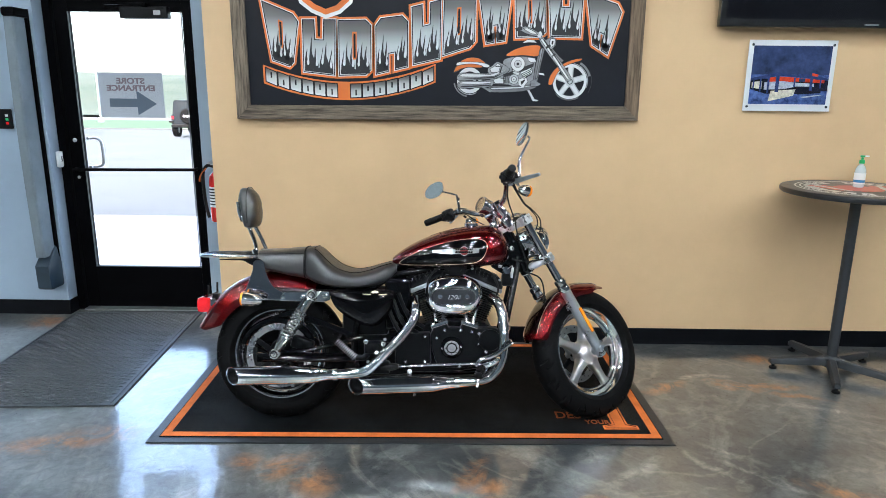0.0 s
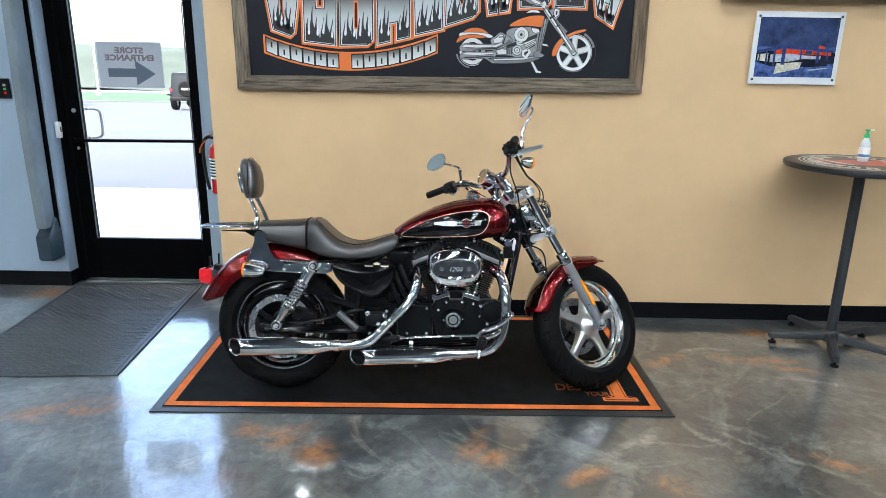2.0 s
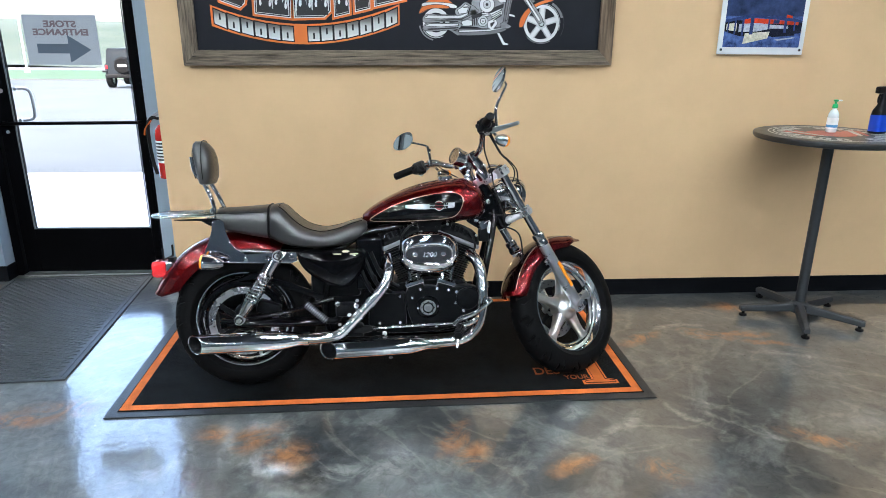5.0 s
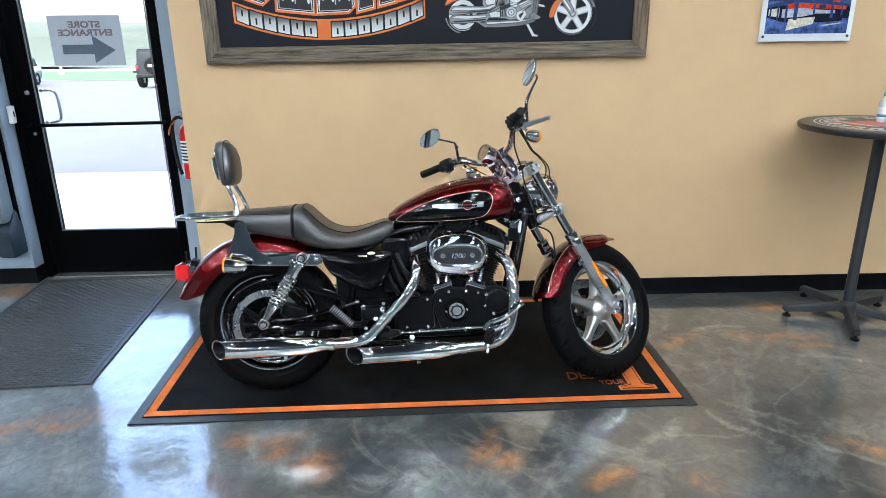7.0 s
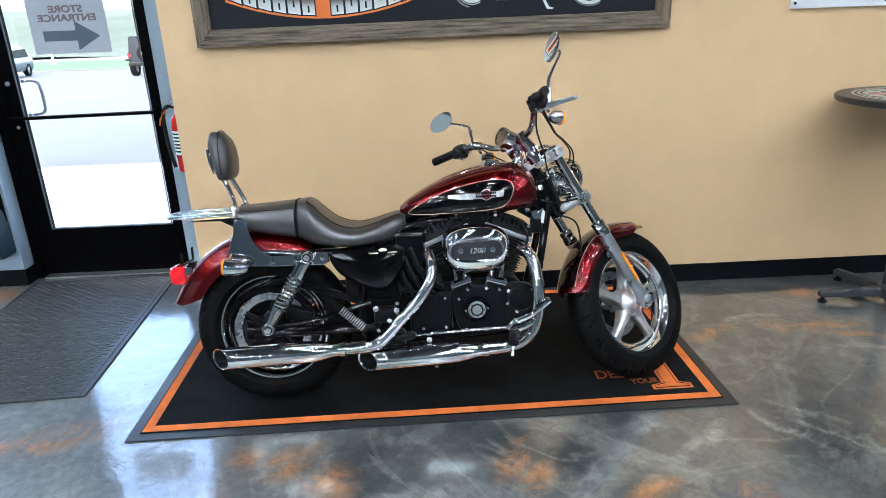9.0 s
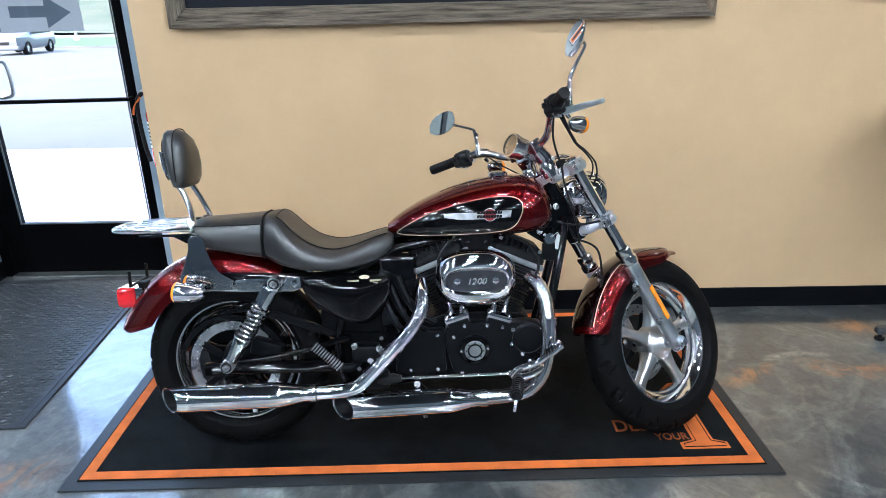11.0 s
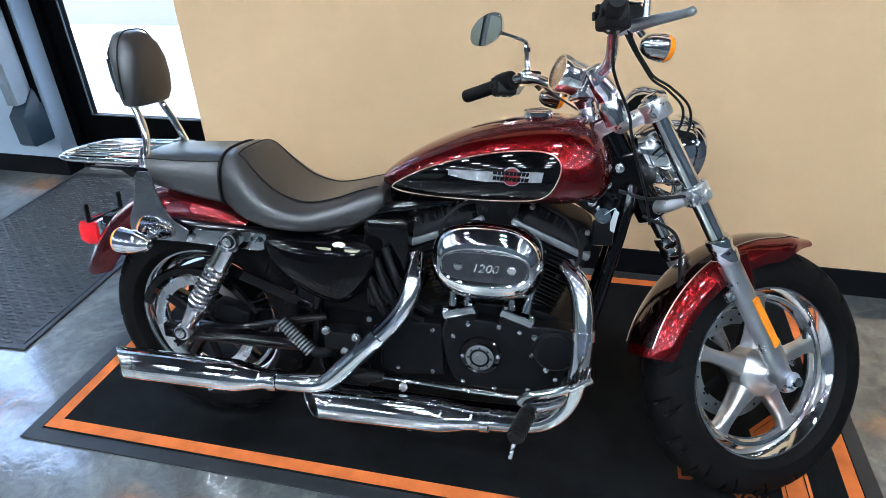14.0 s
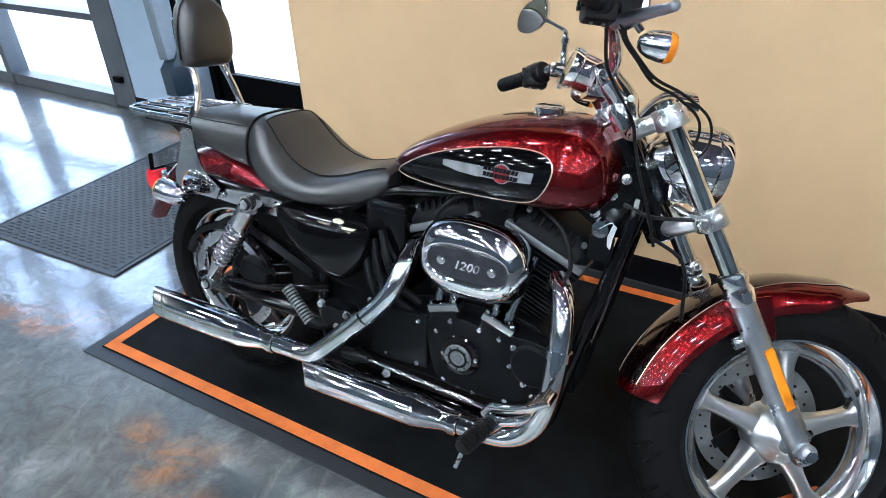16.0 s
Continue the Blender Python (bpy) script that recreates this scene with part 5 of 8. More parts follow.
for sy in (-1, 1):
    cx, cz = 0.803, 0.82
    rows = []
    for k in range(9):
        f = k / 8 if k else 0.001
        rows.append([Vector((cx + (x - cx) * f, sy * (tank_half(cx + (x - cx) * f, cz + (z - cz) * f) + 0.0012), cz + (z - cz) * f)) for x, z in outline + outline[:1]])
    panel = part("side_panel", sheet(rows), M["black_gloss"], tank, "glossy black side panel", angle=60)
    part("pinstripe", tube([Vector((x, sy * (tank_half(x, z) + 0.0012), z)) for x, z in outline], 0.0015, 6, closed=True), M["pin"], panel, "pale gold pinstripe")
    badge = bmesh.new()

    def on_tank(pts, lift, bm, thick):
        front = [Vector((x, sy * (tank_half(x, z) + lift + thick), z)) for x, z in pts]
        back = [Vector((x, sy * (tank_half(x, z) + lift), z)) for x, z in pts]
        return loft([back, front], bm)

    on_tank([(0.721, 0.824), (0.766, 0.8185), (0.816, 0.8175), (0.816, 0.8405), (0.766, 0.839), (0.721, 0.8355)], 0.002, badge, 0.005)
    on_tank([(0.816, 0.8185), (0.866, 0.8195), (0.934, 0.8245), (0.938, 0.8465), (0.866, 0.8445), (0.816, 0.8395)], 0.002, badge, 0.0035)
    on_tank([(0.868 + 0.0215 * math.cos(t * math.pi / 12), 0.833 + 0.0215 * math.sin(t * math.pi / 12)) for t in range(24)], 0.0015, badge, 0.0028)
    part("tank_badge", badge, M["badge_silver"], tank, "chrome tank badge")
    disc = [(0.868 + 0.019 * math.cos(t * math.pi / 12), 0.833 + 0.019 * math.sin(t * math.pi / 12)) for t in range(24)]
    part("badge_disc", on_tank(disc, 0.0045, bmesh.new(), 0.002), M["badge_red"], tank, "red badge disc")
    bars = bmesh.new()
    for z0, z1 in ((0.8455, 0.8365), (0.8325, 0.8235)):
        x = 0.826
        for k in range(9):
            w = 0.006 + 0.0035 * ((k * 5 + int(z0 * 1000)) % 3) / 2
            on_tank([(x + 0.002, z0), (x + w + 0.002, z0), (x + w, z1), (x, z1)], 0.0066, bars, 0.0012)
            x += w + 0.0012
    part("badge_bars", bars, M["black_satin"], tank)
cap_p = Vector((0.907, 0.0, 0.942))
part("fuel_cap", lathe([(0.03, -0.012), (0.036, -0.006), (0.036, 0.0), (0.031, 0.003), (0.034, 0.006), (0.034, 0.015), (0.03, 0.019), (0.02, 0.021), (0.0, 0.0215)], 36, None, Matrix.Translation(cap_p)), M["chrome"], tank, "chrome fuel cap")


# seat and pillion
def seat_rings(stations, n=28):
    out = []
    for x, zt, zb, w, crown in stations:
        ring = []
        for j in range(n):
            a = 2 * math.pi * j / n
            s, c = math.sin(a), math.cos(a)
            yy = w * math.copysign(abs(c) ** 0.62, c)
            zm = zb + (zt - zb) * crown
            zz = zm + ((zt - zm) * abs(s) ** 0.75 if s > 0 else -(zm - zb) * abs(s) ** 0.5)
            ring.append(Vector((x, yy, zz)))
        out.append(ring)
    return out


def dense(st, k=4):
    xs = list(range(len(st)))
    out = []
    for i in range((len(st) - 1) * k + 1):
        t = i / k
        out.append([curve_at(t, xs, [s[c] for s in st]) for c in range(5)])
    return out


rider = dense([(0.132, 0.838, 0.692, 0.118, 0.42), (0.159, 0.843, 0.677, 0.135, 0.4), (0.189, 0.832, 0.666, 0.15, 0.38), (0.233, 0.785, 0.657, 0.163, 0.4), (0.286, 0.744, 0.652, 0.168, 0.42), (0.355, 0.725, 0.650, 0.165, 0.45), (0.423, 0.736, 0.654, 0.148, 0.45), (0.482, 0.756, 0.664, 0.122, 0.42), (0.530, 0.767, 0.692, 0.1, 0.4), (0.552, 0.756, 0.722, 0.085, 0.4)])
seat = bpart("rider_seat", loft(seat_rings(rider)), "leather", None, "black leather-look rider seat", 70)
rows = []
for s in rider[6:33]:
    x, zt, zb, w, cr = s
    zm = zb + (zt - zb) * cr
    rows.append([Vector((x, yy * w, zm + (zt - zm) * (1 - abs(yy) ** 3.2) ** 0.37 + 0.0012)) for yy in [-0.62 + 1.24 * k / 10 for k in range(11)]])
part("seat_insert", sheet(rows), M["leather"], seat, "smooth stitched centre insert", angle=60)
for k in (0, 10):
    part("seam", tube([r[k] + Vector((0, 0, 0.0007)) for r in rows], 0.002, 6), M["rubber"], seat)
part("seam", tube([p + Vector((0, 0, 0.0005)) for p in rows[0]], 0.0017, 6), M["rubber"], seat)
pil = dense([(-0.118, 0.792, 0.754, 0.08, 0.5), (-0.108, 0.819, 0.742, 0.105, 0.45), (-0.070, 0.826, 0.730, 0.116, 0.42), (-0.010, 0.829, 0.718, 0.12, 0.42), (0.060, 0.834, 0.702, 0.121, 0.42), (0.128, 0.839, 0.690, 0.12, 0.42)])
pillion = bpart("pillion_seat", loft(seat_rings(pil)), "leather", None, "black leather-look pillion seat", 70)
ring = seat_rings([pil[-1]])[0]
part("piping", tube([p + (p - Vector((0.128, 0, 0.762))).normalized() * 0.001 for p in ring], 0.0035, 8, closed=True), M["rubber"], pillion)
line = [r[3] for r in seat_rings(pil[4:])]
part("seam", tube([p + Vector((0, 0.001, 0.001)) for p in line], 0.0015, 6), M["rubber"], pillion)
line = [r[11] for r in seat_rings(pil[4:])]
part("seam", tube([p + Vector((0, -0.001, 0.001)) for p in line], 0.0015, 6), M["rubber"], pillion)

# backrest, sissy bar, rack
PY = 0.02   # the pad sits a little to the left of the middle
pad = []
for z, t0, t1, w in ((0.931, -0.162, -0.132, 0.066), (0.938, -0.172, -0.118, 0.083), (0.963, -0.179, -0.107, 0.09), (1.006, -0.187, -0.103, 0.09), (1.051, -0.194, -0.107, 0.085), (1.089, -0.198, -0.118, 0.072), (1.112, -0.195, -0.136, 0.053), (1.123, -0.187, -0.156, 0.028)):
    ring = []
    for j in range(28):
        a = 2 * math.pi * j / 28
        s, c = math.sin(a), math.cos(a)
        ring.append(Vector(((t0 + t1) / 2 + (t1 - t0) / 2 * math.copysign(abs(s) ** 0.7, s), PY + w * math.copysign(abs(c) ** 0.7, c), z)))
    pad.append(ring)
back = bpart("backrest_pad", loft(pad), "leather", None, "black padded backrest", 70)
part("pad_seam", tube([Vector((-0.144 - 0.05 * (z - 0.95), PY + y, z)) for y, z in [(-0.091, 0.956), (-0.092, 1.006), (-0.087, 1.051), (-0.074, 1.09), (-0.055, 1.113), (-0.028, 1.125), (0.028, 1.125), (0.055, 1.113), (0.074, 1.09), (0.087, 1.051), (0.092, 1.006), (0.091, 0.956)]], 0.002, 6, smooth=3), M["rubber"], back)
part("backrest_plate", sheet([[Vector((-0.185 - 0.055 * (z - 0.95) - 0.012 * (1 - (y / w) ** 2), PY + y, z)) for y in (-w, -0.5 * w, 0, 0.5 * w, w)] for z, w in ((0.958, 0.05), (0.974, 0.066), (1.022, 0.07), (1.07, 0.066), (1.092, 0.05))], None, 0.003), M["chrome"], back)
for sy in (-1, 1):
    bpart("backrest_upright", tube([(-0.092, sy * 0.105, 0.785), (-0.1, PY * 0.5 + sy * 0.085, 0.825), (-0.12, PY + sy * 0.066, 0.878), (-0.15, PY + sy * 0.056, 0.94), (-0.185, PY + sy * 0.055, 0.99), (-0.195, PY + sy * 0.055, 1.055)], 0.0098, 14, smooth=6, flat=1.0), "chrome", None, "chrome upright")
    bpart("upright_clamp", rod((-0.099, sy * 0.095, 0.79), (-0.11, PY * 0.5 + sy * 0.08, 0.825), 0.013, 14), "chrome")
    mp_ = bpart("mount_plate", plate([(-0.138, 0.598), (-0.138, 0.648), (-0.12, 0.69), (-0.104, 0.738), (-0.102, 0.772), (-0.09, 0.785), (-0.06, 0.785), (-0.05, 0.772), (-0.047, 0.738), (-0.03, 0.69), (-0.008, 0.658), (0.035, 0.632), (0.02, 0.598)], 0.006, at=sy * 0.137 - 0.003, bevel=0.002), "plate_chrome", None, "polished side plate")
    bpart("rack_bracket", plate([(-0.26, 0.787), (-0.1, 0.792), (-0.07, 0.788), (-0.075, 0.762), (-0.11, 0.757), (-0.15, 0.78), (-0.26, 0.783)], 0.005, at=sy * 0.122 - 0.0025, bevel=0.0015), "black_gloss")
rim = [(-0.09, -0.125, 0.805), (-0.265, -0.12, 0.801), (-0.338, -0.105, 0.8), (-0.366, -0.06, 0.799), (-0.371, 0, 0.799), (-0.366, 0.06, 0.799), (-0.338, 0.105, 0.8), (-0.265, 0.12, 0.801), (-0.09, 0.125, 0.805)]
rack = bpart("luggage_rack", tube(rim, 0.0075, 12, smooth=6), "chrome", None, "chrome luggage rack")
for y in (-0.075, -0.025, 0.025, 0.075):
    part("rack_bar", rod((-0.364 if abs(y) < 0.05 else -0.358, y, 0.803), (-0.09, y, 0.81), 0.005, 10), M["chrome"], rack)
for x in (-0.12, -0.22):
    part("rack_crossbar", rod((x, -0.12, 0.796), (x, 0.12, 0.796), 0.005, 10), M["chrome"], rack)

# rear fender with light, plate bracket and signals
path = [(radians(62 + (161 - 62) * i / 30), 0.385 + 0.022 * min(1, i / 12) + 0.006 * max(0, (i - 22) / 8) ** 2) for i in range(31)]
drop = [0.03 + 0.075 * min(1, i / 10) for i in range(28)] + [0.09, 0.07, 0.045]
half = [0.092] * 28 + [0.09, 0.086, 0.075]
rows = fender_sheet(0, RAD_R, path, half, drop, n=22)
rf = bpart("rear_fender", sheet(rows, None, 0.003), "red", None, "dark red lacquered rear fender", 60)
part("tail_light_base", box(-0.345, -0.04, 0.54, -0.305, 0.04, 0.59, 0.01, None, None), M["chrome"], rf)
for sy in (-1, 1):
    part("fender_reflector", box(-0.012, sy * 0.096 - 0.003, 0.633, 0.05, sy * 0.096 + 0.003, 0.648, 0.0025, None, None), M["red_lens"], rf, "red side reflector")
tail = bpart("tail_light", loft([[Vector((x, y * w, 0.556 + z * h)) for y, z in ((-1, -0.6), (-0.8, -1), (0.8, -1), (1, -0.6), (1, 0.6), (0.8, 1), (-0.8, 1), (-1, 0.6))] for x, w, h in ((-0.335, 0.046, 0.034), (-0.375, 0.05, 0.036), (-0.392, 0.046, 0.032), (-0.396, 0.03, 0.02))]), "red_lens", None, "red tail light")
bm = box(-0.335, -0.07, 0.6, -0.328, 0.07, 0.608, 0.002)
box(-0.336, -0.075, 0.6, -0.329, -0.06, 0.655, 0.003, bm)
box(-0.336, 0.06, 0.6, -0.329, 0.075, 0.655, 0.003, bm)
box(-0.33, -0.02, 0.57, -0.3, 0.02, 0.606, 0.004, bm)
bpart("plate_bracket", bm, "black_satin", None, "black number plate bracket")
for sy in (-1, 1):
    strut = bpart("fender_strut", plate([(-0.135, 0.622), (-0.12, 0.634), (0.02, 0.631), (0.2, 0.638), (0.245, 0.636), (0.25, 0.596), (0.22, 0.585), (0.05, 0.589), (-0.12, 0.598)], 0.012, at=sy * 0.118 - 0.006, bevel=0.004), "chrome", None, "chrome fender strut")
    for x, z in ((0.03, 0.61), (0.12, 0.612), (0.225, 0.614)):
        part("strut_bolt", bolt((x, sy * 0.124, z), (0, sy, 0), 0.009, 0.01), M["chrome"], strut)
    c = Vector((-0.105, sy * 0.192, 0.61))
    ax = along(c + Vector((0.06, 0, -0.008)), c + Vector((-0.06, 0, 0.004)))
    ts = bpart("rear_turn_signal", lathe([(0, 0), (0.012, 0.003), (0.023, 0.018), (0.031, 0.045), (0.033, 0.08), (0.034, 0.088)], 26, None, ax), "chrome", None, "chrome bullet turn signal")
    part("signal_lens", lathe([(0.0335, 0.086), (0.0335, 0.091), (0.029, 0.097), (0.015, 0.1), (0, 0.101)], 26, None, ax), M["amber"], ts, "amber lens")
    part("signal_stalk", lathe([(0, 0), (0.018, 0), (0.014, 0.02), (0.009, 0.03), (0.009, 0.07), (0, 0.07)], 14, None, along(c + Vector((0.03, -sy * 0.068, 0)), c + Vector((0.03, 0, 0)))), M["chrome"], ts)

# shocks
for sy in (-1, 1):
    top, bot = Vector((0.172, sy * 0.162, 0.628)), Vector((0.002, sy * 0.172, 0.35))
    d = (bot - top)
    ax = along(top, bot)
    ln = d.length
    shock = bpart("rear_shock", lathe([(0, 0.02), (0.011, 0.02), (0.011, ln - 0.02), (0, ln - 0.02)], 18, None, ax), "chrome", None, "chrome rear shock absorber")
    part("upper_shroud", lathe([(0.012, 0.02), (0.026, 0.022), (0.028, 0.03), (0.028, 0.085), (0.03, 0.09), (0.024, 0.092)], 26, None, ax), M["chrome"], shock)
    coil = []
    turns = 9.0
    for i in range(int(turns * 16) + 1):
        a = 2 * math.pi * i / 16
        coil.append(ax @ Vector((0.0255 * math.cos(a), 0.0255 * math.sin(a), 0.09 + (ln - 0.185) * i / (turns * 16))))
    part("spring", tube(coil, 0.0064, 8), M["spring"], shock, "chrome coil spring")
    part("lower_cup", lathe([(0.01, ln - 0.098), (0.027, ln - 0.096), (0.0275, ln - 0.088), (0.025, ln - 0.08), (0.018, ln - 0.018), (0.01, ln - 0.012)], 24, None, ax), M["chrome"], shock)
    for p in (top, bot):
        bm = lathe([(0, -0.02), (0.021, -0.02), (0.022, -0.014), (0.022, 0.014), (0.021, 0.02), (0.012, 0.021), (0.012, 0.028), (0, 0.028)], 22, None, along(p, p + Vector((0, sy, 0))))
        part("shock_eye", bm, M["alu"], shock)
        part("eye_ring", lathe([(0.012, 0.0215), (0.017, 0.0215), (0.017, 0.0235), (0.012, 0.0235)], 20, None, along(p, p + Vector((0, sy, 0))), True), M["rubber"], shock)

# swingarm, belt guard, frame
for sy in (-1, 1):
    bm = tube([(0.36, sy * 0.1, 0.315), (0.25, sy * 0.115, 0.318), (0.03, sy * 0.13, 0.322), (-0.06, sy * 0.13, 0.322)], [0.026, 0.025, 0.022, 0.02], 14, smooth=4, flat=0.75)
    box(-0.09, sy * 0.13 - 0.014, 0.3, 0.03, sy * 0.13 + 0.014, 0.345, 0.006, bm)
    bpart("swingarm", bm, "black_gloss", None, "black swingarm")
    bpart("frame_rail", tube([(1.085, sy * 0.03, 0.84), (0.95, sy * 0.05, 0.765), (0.75, sy * 0.055, 0.74), (0.55, sy * 0.075, 0.71), (0.4, sy * 0.1, 0.64), (0.2, sy * 0.105, 0.63), (-0.05, sy * 0.105, 0.64)], 0.016, 14, smooth=6), "black_gloss", None, "black frame rail")
    bpart("down_tube", tube([(1.13, sy * 0.03, 0.80), (1.12, sy * 0.05, 0.72), (1.075, sy * 0.085, 0.5), (1.045, sy * 0.1, 0.36), (1.02, sy * 0.105, 0.24), (0.96, sy * 0.11, 0.2), (0.75, sy * 0.115, 0.19), (0.45, sy * 0.115, 0.2), (0.38, sy * 0.11, 0.26), (0.36, sy * 0.1, 0.4), (0.4, sy * 0.1, 0.62)], 0.0155, 14, smooth=6), "black_gloss", None, "black frame down tube")
bpart("steering_neck", rod(HEAD + UP * 0.5, HEAD + UP * 0.73, 0.034, 26), "black_gloss")
bpart("backbone", tube([(1.1, 0, 0.86), (0.9, 0, 0.82), (0.55, 0, 0.745), (0.4, 0, 0.66)], 0.03, 16, smooth=5), "black_gloss")
bm = plate([(1.0, 0.75), (1.06, 0.86), (1.13, 0.88), (1.16, 0.82), (1.14, 0.72), (1.08, 0.7)], 0.07, at=-0.035, bevel=0.008)
bpart("neck_gusset", bm, "black_gloss")
for x, z in ((1.045, 0.755), (1.075, 0.8), (1.1, 0.84)):
    bpart("neck_bolt", bolt((x, -0.036, z), (0, -1, 0), 0.009, 0.012), "alu")
bpart("tank_mount", plate([(1.02, 0.80), (1.06, 0.83), (1.075, 0.79), (1.05, 0.76), (1.0, 0.77)], 0.008, at=-0.07, bevel=0.002), "black_satin")
bpart("tank_mount_bolt", bolt((1.045, -0.07, 0.795), (0, -1, 0), 0.011, 0.01), "alu")
bpart("ignition_switch", lathe([(0, 0), (0.022, 0), (0.022, 0.02), (0.018, 0.03), (0.018, 0.036), (0, 0.037)], 24, None, along((1.075, -0.05, 0.735), (1.07, -0.12, 0.74))), "chrome")
bpart("horn_bracket", box(1.05, -0.08, 0.66, 1.1, -0.05, 0.72, 0.008), "black_satin")
tag = bpart("key_tag", sheet([[Vector((1.097, -0.08, 0.752)), Vector((1.107, -0.087, 0.75))], [Vector((1.09, -0.086, 0.725)), Vector((1.103, -0.093, 0.728))], [Vector((1.091, -0.082, 0.703)), Vector((1.1, -0.09, 0.7))]], None, 0.0008), "white_tag", None, "white paper tag")
part("tag_string", tube([(1.075, -0.1, 0.745), (1.095, -0.095, 0.76), (1.101, -0.085, 0.751)], 0.001, 5, smooth=4), M["white_tag"], tag)
guard = [[Vector((r * math.cos(a), y, RAD_R + r * math.sin(a))) for r, y in ((0.158, -0.092), (0.166, -0.1), (0.184, -0.1), (0.19, -0.092))] for a in [radians(20 + 140 * i / 20) for i in range(21)]]
bpart("belt_shield", sheet(guard, None, 0.003), "black_gloss", None, "black curved wheel shield")
bpart("brake_stay", tube([(0.02, -0.125, 0.345), (0.16, -0.13, 0.36), (0.3, -0.13, 0.395), (0.4, -0.125, 0.42)], 0.011, 10, smooth=4), "black_gloss")
bpart("rear_caliper", box(0.045, -0.125, 0.38, 0.15, -0.075, 0.44, 0.012, None, Matrix.Rotation(0.3, 4, 'Y') @ Matrix.Translation((-0.1, 0, -0.01))), "black_satin")
# belt and far-side guard
bpart("belt_guard", plate([(0.0, 0.49), (0.12, 0.475), (0.36, 0.43), (0.36, 0.4), (0.12, 0.44), (0.0, 0.46)], 0.05, at=0.07, bevel=0.006), "black_gloss")
bpart("lower_guard", plate([(-0.05, 0.5), (0.06, 0.545), (0.2, 0.5), (0.37, 0.43), (0.36, 0.405), (0.19, 0.47), (0.06, 0.515)], 0.008, at=-0.105, bevel=0.002), "black_gloss")

# oil tank side cover with its chrome emblem
poly = smooth_poly([(0.262, 0.638), (0.4, 0.644), (0.525, 0.642), (0.545, 0.61), (0.528, 0.545), (0.475, 0.483), (0.41, 0.48), (0.33, 0.52), (0.27, 0.575)], 4)
rings = []
cx, cz = 0.4, 0.57
for y, k in ((-0.1, 1.0), (-0.146, 1.0), (-0.158, 0.98), (-0.166, 0.93), (-0.174, 0.82), (-0.18, 0.66), (-0.184, 0.46), (-0.186, 0.22)):
    rings.append([Vector((cx + (x - cx) * k, y, cz + (z - cz) * k)) for x, z in poly])
cover = bpart("side_cover", loft(rings), "black_cover", None, "glossy black oil tank cover", 60)
em = bmesh.new()
lathe([(0, 0), (0.026, 0), (0.025, 0.005), (0.015, 0.009), (0.013, 0.007), (0, 0.011)], 28, em, along((0.46, -0.164, 0.621), (0.46, -0.3, 0.64)))
for s in (-1, 1):
    for q in range(3):
        zq = 0.63 - 0.009 * q
        loft([[Vector((0.46 + s * dx, -0.17 - 0.003 * k - 0.001 * q, zq + dz)) for dx, dz in ((0.018, -0.003), (0.018, 0.003), (0.056 - 0.011 * q, 0.003), (0.05 - 0.011 * q, -0.002))] for k in (-1, 2)], em)
part("emblem", em, M["emblem_gold"], cover, "chrome winged emblem")
gearbox = bpart("gearbox", loft([[Vector((x, y, z)) for x, z in smooth_poly([(0.352, 0.3), (0.4, 0.24), (0.62, 0.235), (0.64, 0.34), (0.62, 0.47), (0.36, 0.47)], 3)] for y in (-0.075, -0.085, 0.12, 0.13)]), "black_satin", None, "black gearbox case behind the engine")
for x, z in ((0.42, 0.29), (0.5, 0.4), (0.56, 0.28)):
    part("case_bolt", bolt((x, -0.085, z), (0, -1, 0), 0.006, 0.006), M["steel"], gearbox)
bpart("battery_box", box(0.3, -0.1, 0.42, 0.52, 0.1, 0.64, 0.02), "black_satin")
bpart("oil_tank", box(0.5, -0.12, 0.44, 0.625, 0.1, 0.7, 0.025), "black_gloss")
for k, (x, z) in enumerate(((0.545, 0.47), (0.57, 0.5), (0.595, 0.53))):
    bpart("oil_hose", tube([(x - 0.03, -0.13, z + 0.1), (x, -0.15, z + 0.03), (x + 0.03, -0.15, z - 0.02), (x + 0.09, -0.14, z - 0.06)], 0.01, 12, smooth=5), "black_satin")
    bpart("hose_clamp", rod((x + 0.005, -0.15, z + 0.022), (x + 0.013, -0.15, z + 0.01), 0.0122, 14), "black_satin")

# ---- engine ----
CRANK = Vector((0.833, 0, 0.37))
bpart("crankcase", plate(smooth_poly([(0.58, 0.44), (0.7, 0.49), (0.83, 0.5), (0.97, 0.49), (1.02, 0.42), (1.01, 0.33), (0.95, 0.27), (0.75, 0.25), (0.58, 0.26), (0.55, 0.33)], 3), 0.24, at=-0.12, bevel=0.01), "black_satin", None, "black crankcase")
gear = bpart("gear_cover", plate(smooth_poly([(0.72, 0.455), (0.8, 0.475), (0.9, 0.468), (0.97, 0.475), (1.03, 0.465), (1.05, 0.415), (1.02, 0.35), (0.96, 0.3), (0.86, 0.283), (0.76, 0.29), (0.725, 0.36)], 4), 0.05, at=-0.165, bevel=0.008), "black_satin", None, "black cam gear cover")
for x, z in ((0.745, 0.425), (0.78, 0.462), (0.855, 0.462), (0.905, 0.455), (0.935, 0.395), (0.995, 0.335), (0.93, 0.295), (0.85, 0.29), (0.77, 0.3)):
    part("cover_bolt", bolt((x, -0.163, z), (0, -1, 0), 0.0055, 0.006), M["alu"], gear)
